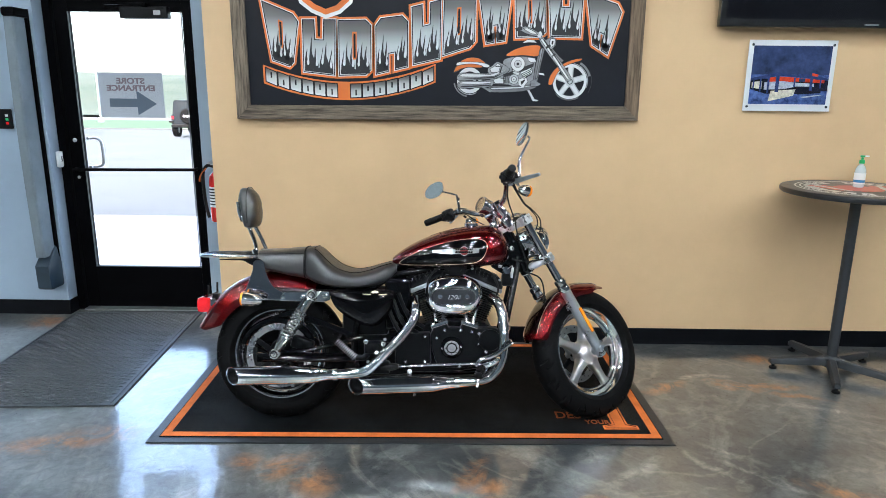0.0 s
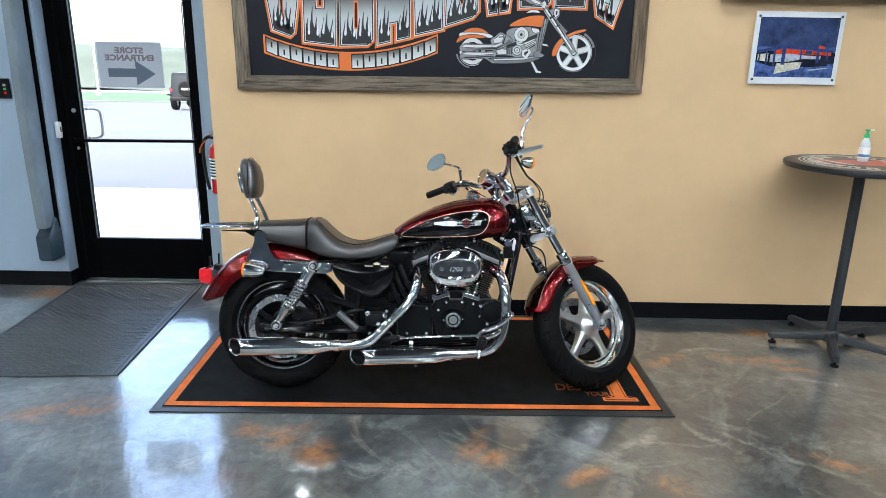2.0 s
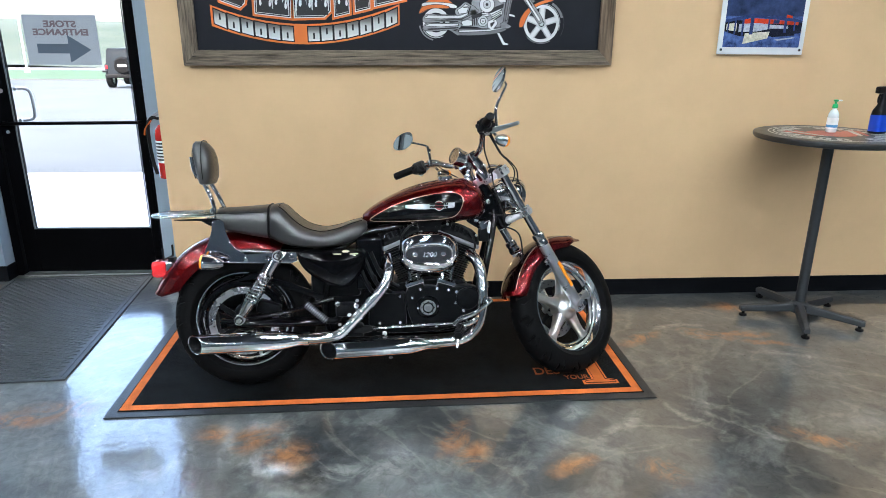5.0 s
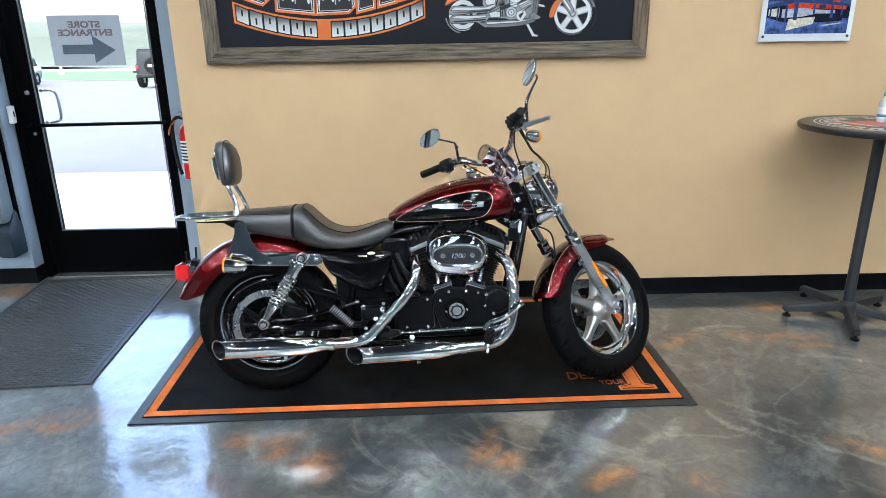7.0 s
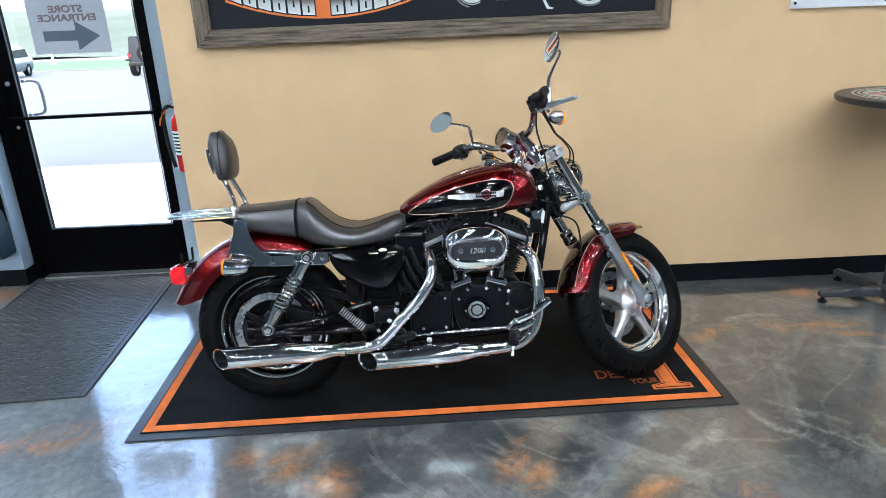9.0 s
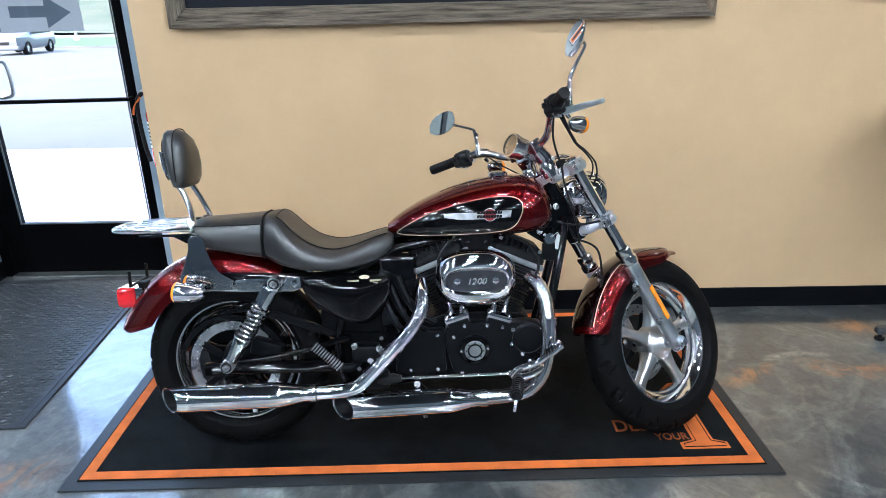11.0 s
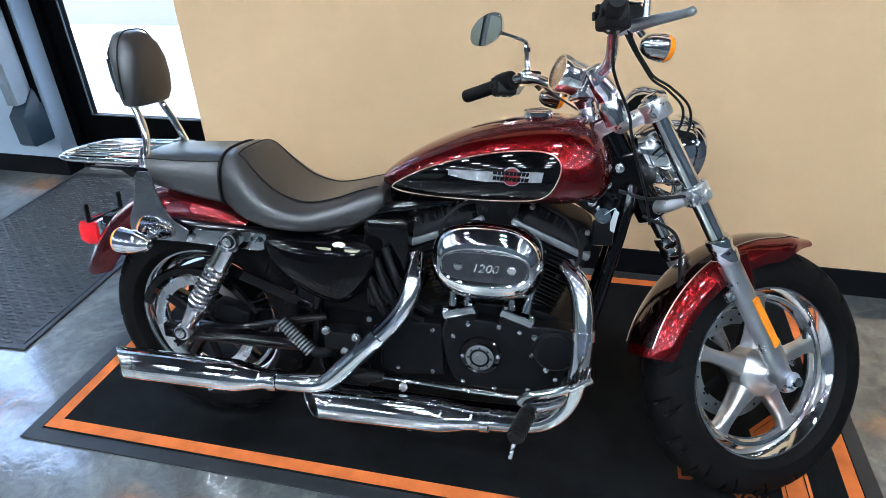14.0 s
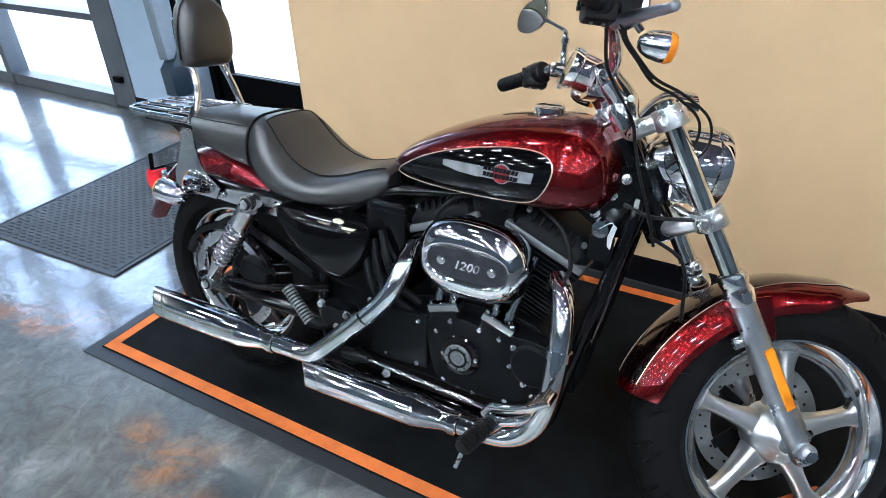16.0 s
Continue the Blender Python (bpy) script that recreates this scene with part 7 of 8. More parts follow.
# arched row of plain fading blocks, each with an orange rim and charcoal flames licking up from its foot
def blocks_row():
    r2 = random.Random(9)
    corners = ((-1.02, 0.677, -0.795, 0.586, -0.849, 0.289, -0.966, 0.329),
                  (-0.783, 0.572, -0.59, 0.573, -0.598, 0.244, -0.793, 0.266),
                  (-0.577, 0.569, -0.377, 0.573, -0.383, 0.25, -0.582, 0.244),
                  (-0.364, 0.576, -0.164, 0.6, -0.167, 0.297, -0.366, 0.25),
                  (-0.147, 0.643, 0.022, 0.683, 0.021, 0.341, -0.146, 0.304),
                  (0.036, 0.696, 0.226, 0.718, 0.225, 0.419, 0.028, 0.356),
                  (0.233, 0.723, 0.432, 0.739, 0.393, 0.444, 0.284, 0.427),
                  (0.444, 0.741, 0.621, 0.745, 0.635, 0.47, 0.456, 0.463),
                  (0.638, 0.742, 0.837, 0.73, 0.836, 0.467, 0.654, 0.47),
                  (0.85, 0.719, 1.079, 0.646, 0.991, 0.37, 0.906, 0.425))
    for k, (x0, z0, x1, z1, x2, z2, x3, z3) in enumerate(corners):
        full = [Vector((x3, z3)), Vector((x2, z2)), Vector((x1, z1)), Vector((x0, z0))]

        def at(u, v):
            q = full[0].lerp(full[1], u).lerp(full[3].lerp(full[2], u), v)
            return (q.x, q.y)

        # slabs with a plain notch: from above, from below, or none
        kind = (2, 0, 2, 1, 0, 2, 1, 2, 0, 1)[k]
        if kind == 0:
            outline = [at(0.05, 0.04), at(0.95, 0.04), at(0.98, 0.97), at(0.66, 0.97), at(0.64, 0.62), at(0.36, 0.62), at(0.34, 0.97), at(0.02, 0.97)]
        elif kind == 1:
            outline = [at(0.05, 0.04), at(0.38, 0.04), at(0.38, 0.36), at(0.62, 0.36), at(0.62, 0.04), at(0.95, 0.04), at(0.95, 0.86), at(0.8, 0.97), at(0.2, 0.97), at(0.05, 0.86)]
        else:
            outline = [at(0.04, 0.04), at(0.8, 0.04), at(0.95, 0.12), at(0.95, 0.88), at(0.8, 0.97), at(0.04, 0.97)]
        flat(swell(outline, 0.021), -0.0295, "sign_orange", "block_rim", sign)
        flat(swell(outline, 0.0095), -0.0305, "sign_white", "block_edge", sign)
        flat(swell(outline, 0.005), -0.0309, "sign_black", "block_line", sign)
        blk = flat(outline, -0.0315, "sign_fade", "block", sign, "grey fading plain block")
        if kind == 2:
            part("block_slot", plate([at(0.42, 0.3), at(0.55, 0.3), at(0.55, 0.78), at(0.42, 0.78)], 0.0004, at=-0.0319), M["sign_orange"], blk)
            part("block_slot", plate([at(0.455, 0.33), at(0.515, 0.33), at(0.515, 0.75), at(0.455, 0.75)], 0.0004, at=-0.0323), M["sign_black"], blk)
        spans = ((0.06, 0.4), (0.6, 0.94)) if kind == 1 else ((0.07, 0.5), (0.5, 0.93))
        for u0, u1 in spans:
            part("flame_bed", plate([at(u0, 0.05), at(u1, 0.05), at(u1, 0.13), at((u0 + u1) / 2, 0.2), at(u0, 0.13)], 0.0004, at=-0.0327), M["sign_dark"], blk)
            for q in range(3):
                u = u0 + (u1 - u0) * (0.2 + 0.3 * q)
                bx, bz = at(u, 0.1)
                h = (0.1, 0.16, 0.12)[q] + 0.035 * r2.random()
                w = 0.011 + 0.003 * r2.random()
                lean_ = 0.012 * (r2.random() - 0.5)
                tongue = smooth_poly([(bx - w, bz), (bx + w, bz), (bx + w * 1.1, bz + h * 0.3), (bx + w * 0.3 + lean_, bz + h * 0.52), (bx + w * 0.5 + lean_, bz + h), (bx - w * 0.5 + lean_, bz + h * 0.6), (bx - w * 1.1, bz + h * 0.3)], 3)
                part("flame", plate(tongue, 0.0004, at=-0.0331), M["sign_dark"], blk)
                if q != 1:
                    bx, bz, h, w = bx + 0.004, bz + 0.012 + 0.02 * r2.random(), 0.075, 0.0068
                    drop = smooth_poly([(bx - w, bz + 0.012), (bx, bz), (bx + w, bz + 0.012), (bx + w * 0.5, bz + h * 0.5), (bx + lean_, bz + h), (bx - w * 0.4, bz + h * 0.5)], 3)
                    part("flame_drop", plate(drop, 0.0004, at=-0.0335), M["sign_white"], blk)


blocks_row()
# second row of small plain blocks on a curved orange band
up_e, lo_e = [], []
for k in range(15):
    t = k / 14
    x = -1.017 + 0.998 * t
    mid = 0.165 + 4 * 0.096 * (t - 0.49) ** 2
    up_e.append((x, mid + 0.043))
    lo_e.append((x, mid - 0.043))
flat(swell(lo_e + up_e[::-1], 0.01), -0.0295, "sign_orange", "band", sign, "curved orange band")
flat(lo_e + up_e[::-1], -0.0305, "sign_orange", "band_field", sign)
for k in range(14):
    if k == 6:
        continue
    a, c = lo_e[k], lo_e[k + 1]
    d, e = up_e[k + 1], up_e[k]
    quad = [(a[0] + 0.0075, a[1] + 0.006), (c[0] - 0.0035, c[1] + 0.006), (d[0] - 0.0035, d[1] - 0.006), (e[0] + 0.0075, e[1] - 0.006)]
    flat(swell(quad, 0.006), -0.031, "sign_black", "block_shadow", sign)
    sb = flat(quad, -0.032, "sign_fade", "small_block", sign)
    mxq, mzq = sum(q[0] for q in quad) / 4, sum(q[1] for q in quad) / 4
    part("small_slot", box(mxq - 0.0045, -0.0328, mzq - (0.026 if k % 2 else 0.006), mxq + 0.0045, -0.0323, mzq + (0.006 if k % 2 else 0.026)), M["sign_black"], sb)
# shield outline at the top
sh = [sx(x, z) for x, z in ((-0.66, 2.06), (-0.6, 2.015), (-0.527, 1.985), (-0.45, 2.01), (-0.39, 2.06), (-0.36, 2.25), (-0.7, 2.25))]
flat(swell(sh, 0.02), -0.0312, "sign_white", "shield_rim", sign)
flat(sh, -0.0322, "sign_orange", "shield", sign, "orange shield shape")
flat(swell(sh, -0.03), -0.0332, "sign_black", "shield_field", sign)


# the painted motorcycle of plain shapes
def ring_poly(cx, cz, r0, r1, y=-0.0315, a0=0.0, a1=360.0, n=40):
    """A flat ring or arc on the board."""
    angles = [radians(a0 + (a1 - a0) * i / n) for i in range(n + 1)]
    outer = [(cx + r1 * math.cos(a), cz + r1 * math.sin(a)) for a in angles]
    inner = [(cx + r0 * math.cos(a), cz + r0 * math.sin(a)) for a in angles]
    bm = bmesh.new()
    for i in range(n):
        plate([inner[i], outer[i], outer[i + 1], inner[i + 1]], 0.0006, at=y, bm=bm)
    return bm


FX, FZ, RX, RZ = 0.782, 0.224, 0.192, 0.228
art = part("painted_motorcycle", ring_poly(FX, FZ, 0.083, 0.1), M["sign_white"], sign, "painted white, grey and orange motorcycle")


def paint(m, level, *pts):
    """A painted patch with a thin dark outline under it."""
    poly = smooth_poly(pts, 3) if len(pts) > 6 else list(pts)
    y = -0.0305 - 0.0006 * level
    if m != "sign_dark":
        part("painted_line", plate(swell(poly, 0.0028), 0.0002, at=y + 0.0003), M["sign_dark"], art)
    part("painted_shape", plate(poly, 0.0002, at=y), M[m], art)


for r0, r1, a0, a1, m_ in ((0.103, 0.108, -140, -60, "sign_mid"), (0.112, 0.125, 15, 62, "sign_mid"), (0.103, 0.106, -20, 80, "sign_grey"), (0.126, 0.129, -30, 30, "sign_dark")):
    part("painted_tyre", ring_poly(FX, FZ, r0, r1, -0.0312, a0, a1, 16), M[m_], art)
part("painted_rim", ring_poly(RX, RZ, 0.052, 0.074), M["sign_white"], art)
part("painted_rim", ring_poly(RX, RZ, 0.02, 0.036, -0.0317), M["sign_grey"], art)
for r0, r1, a0, a1, m_ in ((0.088, 0.096, 190, 260, "sign_mid"), (0.078, 0.082, 200, 300, "sign_grey"), (0.085, 0.1, 100, 140, "sign_dark")):
    part("painted_tyre", ring_poly(RX, RZ, r0, r1, -0.0312, a0, a1, 16), M[m_], art)
for k in range(5):
    a = 2 * math.pi * k / 5 + 0.28
    for m_, y_, w0, w1 in (("sign_grey", -0.0317, 0.017, 0.2), ("sign_white", -0.0321, 0.011, 0.12)):
        spoke = [(FX + 0.02 * math.cos(a) - w0 * math.sin(a), FZ + 0.02 * math.sin(a) + w0 * math.cos(a)), (FX + 0.086 * math.cos(a + w1), FZ + 0.086 * math.sin(a + w1)), (FX + 0.086 * math.cos(a - w1), FZ + 0.086 * math.sin(a - w1)), (FX + 0.02 * math.cos(a) + w0 * math.sin(a), FZ + 0.02 * math.sin(a) - w0 * math.cos(a))]
        part("painted_spoke", plate(spoke, 0.0003, at=y_), M[m_], art)
part("painted_hub", ring_poly(FX, FZ, 0.0, 0.028, -0.0325, n=20), M["sign_silver"], art)
part("painted_hub", ring_poly(FX, FZ, 0.012, 0.017, -0.033, n=20), M["sign_dark"], art)
paint("sign_orange", 2, (0.101, 0.276), (0.112, 0.308), (0.151, 0.344), (0.193, 0.357), (0.239, 0.354), (0.272, 0.336), (0.286, 0.319), (0.253, 0.306), (0.176, 0.306), (0.121, 0.283))
paint("sign_white", 3, (0.116, 0.323), (0.131, 0.331), (0.209, 0.332), (0.275, 0.326), (0.308, 0.312), (0.286, 0.304), (0.203, 0.319), (0.121, 0.314))
paint("sign_orange", 4, (0.099, 0.276), (0.121, 0.31), (0.2, 0.321), (0.262, 0.311), (0.251, 0.302), (0.176, 0.304), (0.123, 0.289))
paint("sign_shade", 3, (0.119, 0.249), (0.143, 0.27), (0.232, 0.268), (0.32, 0.27), (0.413, 0.299), (0.415, 0.278), (0.337, 0.241), (0.232, 0.235), (0.133, 0.228))
paint("sign_white", 4, (0.128, 0.251), (0.149, 0.265), (0.315, 0.262), (0.406, 0.29), (0.332, 0.254), (0.221, 0.249))
paint("sign_dark", 5, (0.132, 0.241), (0.232, 0.244), (0.334, 0.25), (0.408, 0.282), (0.334, 0.242), (0.232, 0.237))
paint("sign_shade", 3, (0.122, 0.207), (0.15, 0.226), (0.243, 0.224), (0.323, 0.229), (0.319, 0.197), (0.233, 0.188), (0.155, 0.184), (0.124, 0.19))
paint("sign_white", 4, (0.133, 0.211), (0.155, 0.221), (0.316, 0.222), (0.315, 0.214), (0.222, 0.207))
paint("sign_dark", 5, (0.133, 0.196), (0.222, 0.2), (0.317, 0.205), (0.317, 0.198), (0.222, 0.192), (0.153, 0.189))
paint("sign_shade", 3, (0.253, 0.197), (0.271, 0.196), (0.327, 0.17), (0.314, 0.161))
paint("sign_mid", 3, (0.313, 0.193), (0.399, 0.195), (0.488, 0.198), (0.564, 0.204), (0.58, 0.19), (0.496, 0.168), (0.322, 0.163))
paint("sign_white", 4, (0.317, 0.186), (0.488, 0.192), (0.566, 0.2), (0.489, 0.185), (0.322, 0.178))
paint("sign_shade", 3, (0.3, 0.296), (0.324, 0.311), (0.352, 0.334), (0.381, 0.322), (0.414, 0.303), (0.411, 0.275), (0.364, 0.265), (0.307, 0.269))
paint("sign_white", 4, (0.311, 0.294), (0.333, 0.305), (0.354, 0.324), (0.372, 0.315), (0.36, 0.279), (0.32, 0.275))
paint("sign_dark", 5, (0.341, 0.311), (0.37, 0.313), (0.37, 0.307), (0.344, 0.305))
paint("sign_dark", 5, (0.379, 0.315), (0.385, 0.313), (0.373, 0.271), (0.364, 0.269))
paint("sign_shade", 2, (0.387, 0.336), (0.428, 0.358), (0.505, 0.364), (0.571, 0.35), (0.569, 0.284), (0.563, 0.213), (0.511, 0.179), (0.421, 0.206), (0.321, 0.212), (0.321, 0.241), (0.397, 0.271))
paint("sign_dark", 3, (0.389, 0.263), (0.568, 0.329), (0.564, 0.306), (0.398, 0.246))
paint("sign_white", 4, (0.492, 0.276), (0.551, 0.301), (0.561, 0.276), (0.509, 0.244))
paint("sign_dark", 5, (0.497, 0.269), (0.554, 0.297), (0.555, 0.293), (0.499, 0.265))
paint("sign_dark", 5, (0.501, 0.26), (0.554, 0.288), (0.555, 0.283), (0.503, 0.256))
paint("sign_dark", 5, (0.504, 0.251), (0.554, 0.278), (0.555, 0.274), (0.507, 0.246))
paint("sign_dark", 5, (0.508, 0.241), (0.555, 0.269), (0.556, 0.264), (0.51, 0.237))
paint("sign_white", 4, (0.332, 0.233), (0.365, 0.242), (0.398, 0.237), (0.395, 0.214), (0.344, 0.212))
paint("sign_dark", 5, (0.389, 0.267), (0.394, 0.269), (0.398, 0.212), (0.391, 0.214))
paint("sign_dark", 5, (0.401, 0.267), (0.406, 0.269), (0.41, 0.212), (0.403, 0.214))
paint("sign_dark", 5, (0.413, 0.267), (0.419, 0.269), (0.422, 0.212), (0.416, 0.214))
paint("sign_white", 4, (0.441, 0.301), (0.474, 0.307), (0.484, 0.263), (0.449, 0.259))
paint("sign_dark", 5, (0.441, 0.292), (0.478, 0.297), (0.48, 0.294), (0.442, 0.288))
paint("sign_dark", 5, (0.441, 0.282), (0.479, 0.286), (0.48, 0.283), (0.443, 0.278))
paint("sign_dark", 5, (0.442, 0.271), (0.479, 0.276), (0.48, 0.273), (0.443, 0.267))
paint("sign_white", 4, (0.478, 0.234), (0.522, 0.251), (0.534, 0.223), (0.506, 0.189), (0.481, 0.204))
paint("sign_dark", 5, (0.492, 0.223), (0.516, 0.236), (0.518, 0.229), (0.499, 0.202))
paint("sign_white", 3, (0.531, 0.36), (0.571, 0.354), (0.579, 0.337), (0.55, 0.333), (0.536, 0.343))
paint("sign_orange", 5, (0.406, 0.369), (0.438, 0.396), (0.492, 0.417), (0.547, 0.427), (0.599, 0.424), (0.594, 0.394), (0.584, 0.367), (0.505, 0.373))
paint("sign_white", 6, (0.498, 0.442), (0.526, 0.459), (0.563, 0.455), (0.577, 0.443), (0.535, 0.445))
paint("sign_mid", 4, (0.6, 0.417), (0.626, 0.407), (0.606, 0.318), (0.591, 0.23), (0.565, 0.221), (0.579, 0.318))
paint("sign_shade", 5, (0.606, 0.411), (0.613, 0.407), (0.589, 0.245), (0.58, 0.24))
paint("sign_mid", 5, (0.644, 0.401), (0.67, 0.411), (0.707, 0.371), (0.739, 0.342), (0.724, 0.329), (0.681, 0.361))
paint("sign_shade", 6, (0.594, 0.459), (0.617, 0.47), (0.668, 0.401), (0.731, 0.325), (0.786, 0.247), (0.762, 0.228), (0.71, 0.306), (0.645, 0.386))
paint("sign_white", 7, (0.602, 0.46), (0.611, 0.464), (0.685, 0.365), (0.775, 0.243), (0.766, 0.237), (0.7, 0.327))
paint("sign_dark", 7, (0.618, 0.46), (0.624, 0.46), (0.727, 0.319), (0.723, 0.315))
paint("sign_dark", 8, (0.632, 0.42), (0.654, 0.432), (0.661, 0.424), (0.639, 0.409))
paint("sign_dark", 8, (0.667, 0.369), (0.689, 0.382), (0.694, 0.376), (0.672, 0.363))
paint("sign_white", 6, (0.577, 0.489), (0.598, 0.508), (0.61, 0.491), (0.6, 0.47), (0.587, 0.47))
paint("sign_shade", 6, (0.624, 0.453), (0.665, 0.474), (0.69, 0.462), (0.687, 0.428), (0.668, 0.407), (0.646, 0.418))
paint("sign_white", 7, (0.661, 0.466), (0.685, 0.46), (0.682, 0.43), (0.665, 0.42), (0.653, 0.441))
paint("sign_dark", 8, (0.666, 0.453), (0.677, 0.451), (0.673, 0.432), (0.665, 0.432))
paint("sign_shade", 6, (0.487, 0.512), (0.499, 0.529), (0.521, 0.529), (0.565, 0.51), (0.592, 0.491), (0.584, 0.478), (0.545, 0.487), (0.514, 0.495))
paint("sign_white", 7, (0.5, 0.52), (0.521, 0.522), (0.566, 0.502), (0.582, 0.487), (0.544, 0.495))
paint("sign_dark", 8, (0.45, 0.522), (0.488, 0.533), (0.493, 0.514), (0.459, 0.503))
paint("sign_orange", 4, (0.657, 0.211), (0.664, 0.251), (0.697, 0.298), (0.749, 0.329), (0.803, 0.349), (0.844, 0.354), (0.838, 0.344), (0.782, 0.327), (0.734, 0.304), (0.701, 0.264), (0.679, 0.213), (0.666, 0.206))
paint("sign_white", 3, (0.534, 0.173), (0.547, 0.173), (0.578, 0.122), (0.6, 0.116), (0.594, 0.11), (0.567, 0.112))
paint("sign_shade", 4, (0.55, 0.221), (0.571, 0.234), (0.61, 0.209), (0.597, 0.2), (0.555, 0.196))
paint("sign_white", 4, (0.596, 0.274), (0.625, 0.27), (0.632, 0.259), (0.601, 0.264))
for x, z, r0, r1, m_, y_ in ((0.473, 0.323, 0.0, 0.043, "sign_dark", -0.0352), (0.473, 0.323, 0.022, 0.04, "sign_white", -0.0358), (0.473, 0.323, 0.008, 0.02, "sign_grey", -0.0358), (0.452, 0.236, 0.0, 0.03, "sign_dark", -0.0346), (0.452, 0.236, 0.017, 0.027, "sign_silver", -0.0352), (0.452, 0.236, 0.004, 0.013, "sign_white", -0.0352)):
    part("painted_ring", ring_poly(x, z, r0, r1, y_, n=24), M[m_], art)

# ---- photo panel ----
photo = thing("photo_panel", "white-bordered acrylic photo of a showroom at dusk", "picture", pose(2.176, WALL_Y, 1.488))
part("panel", box(-0.256, -0.022, 0, 0.256, -0.016, 0.404, 0.001), M["acrylic"], photo, "white acrylic border")
for x in (-0.235, 0.235):
    for z in (0.026, 0.377):
        part("standoff", lathe([(0, 0), (0.009, 0), (0.009, 0.024), (0.007, 0.027), (0, 0.027)], 16, None, along((x, 0, z), (x, -1, z))), M["chrome"], photo)
pic = part("print_sky", box(-0.228, -0.0235, 0.21, 0.228, -0.0225, 0.372), M["photo_blue"], photo, "printed dusk sky and building")
part("print_ground", box(-0.228, -0.0235, 0.04, 0.228, -0.0225, 0.21), M["photo_ground"], pic)


def uv(u, v):
    """Print plane from fractions across and down."""
    return (-0.228 + 0.456 * u, 0.372 - 0.332 * v)


for m_, y_, pts in (("photo_dark", -0.0238, [(0.0, 0.56), (1.0, 0.56), (1.0, 0.76), (0.62, 0.82), (0.2, 0.82), (0.0, 0.74)]),
                    ("photo_roof", -0.0241, [(0.0, 0.55), (0.12, 0.52), (0.34, 0.45), (0.57, 0.5), (0.6, 0.47), (0.84, 0.5), (0.98, 0.55), (1.0, 0.59), (0.6, 0.53), (0.34, 0.51), (0.0, 0.6)]),
                    ("photo_red", -0.0244, [(0.22, 0.55), (0.34, 0.52), (0.6, 0.54), (0.95, 0.58), (0.95, 0.63), (0.6, 0.61), (0.45, 0.62), (0.22, 0.61)]),
                    ("photo_white", -0.0246, [(0.18, 0.62), (0.42, 0.6), (0.62, 0.63), (0.82, 0.64), (0.82, 0.69), (0.6, 0.69), (0.42, 0.74), (0.18, 0.75)]),
                    ("photo_light", -0.0246, [(0.02, 0.62), (0.15, 0.6), (0.15, 0.74), (0.02, 0.72)]), ("photo_blue", -0.0248, [(0.62, 0.55), (0.7, 0.55), (0.7, 0.61), (0.62, 0.61)]),
                    ("photo_light", -0.025, [(0.27, 0.77), (0.59, 0.74), (0.57, 0.85), (0.25, 0.95)]), ("photo_dark", -0.025, [(0.6, 0.73), (0.9, 0.7), (0.92, 0.8), (0.62, 0.83)]),
                    ("photo_white", -0.0252, [(0.66, 0.87), (0.9, 0.83), (0.94, 0.84), (0.7, 0.89)]), ("photo_red", -0.0252, [(0.78, 0.46), (0.86, 0.48), (0.86, 0.52), (0.78, 0.51)])):
    part("print_shape", plate([uv(u, v) for u, v in pts], 0.0002, at=y_), M[m_], pic)
for u, w, v0, v1 in ((0.04, 0.02, 0.56, 0.76), (0.13, 0.022, 0.54, 0.79), (0.23, 0.025, 0.53, 0.81), (0.345, 0.045, 0.49, 0.79), (0.565, 0.022, 0.54, 0.7), (0.78, 0.035, 0.53, 0.76), (0.9, 0.02, 0.57, 0.72)):
    (x0, z0), (x1, z1) = uv(u - w / 2, v1), uv(u + w / 2, v0)
    part("print_post", box(x0, -0.0256, z0, x1, -0.0254, z1), M["photo_roof"], pic)

# ---- television ----
tv = thing("television", "black flat television on the wall", "television", pose(2.405, WALL_Y, 1.955))
part("case", box(-0.7, -0.09, 0.0, 0.7, -0.045, 0.82, 0.01), M["tv"], tv)
part("screen", box(-0.665, -0.0925, 0.045, 0.665, -0.0905, 0.79), M["tv_screen"], tv, "dark glossy screen")
part("wall_mount", box(-0.2, -0.045, 0.2, 0.2, 0.0, 0.6, 0.005), M["black_plastic"], tv)
part("sensor", box(0.12, -0.094, 0.012, 0.2, -0.0905, 0.02, 0.001), M["steel"], tv)

# ---- bar table and what stands on it ----
TBX, TBY, TBZ = 2.438, 3.464, 1.083
table = thing("bar_table", "tall black pedestal table with a printed round top", "table", pose(TBX, TBY, 0) @ Matrix.Diagonal((1.022, 1.022, TBZ / 1.073, 1)))
part("tabletop", lathe([(0, 1.038), (0.355, 1.038), (0.372, 1.042), (0.38, 1.05), (0.382, 1.062), (0.379, 1.07), (0.372, 1.073), (0, 1.073)], 72), M["table_black"], table, "black top with rounded rim")
for r0, r1, m_, nm in ((0.30, 0.308, "table_white", "ring_line"), (0.275, 0.283, "table_white", "ring_line"), (0.0, 0.12, "table_red", "red_motif")):
    prof = [(r0, 1.0732), (r1, 1.0732), (r1, 1.0738), (r0, 1.0738)] if r0 else [(0, 1.0738), (r1, 1.0738), (r1, 1.0732), (0, 1.0732)]
    part(nm, lathe(prof, 64, None, None, bool(r0)), M[m_], table, "printed ring" if r0 else "printed red centre")
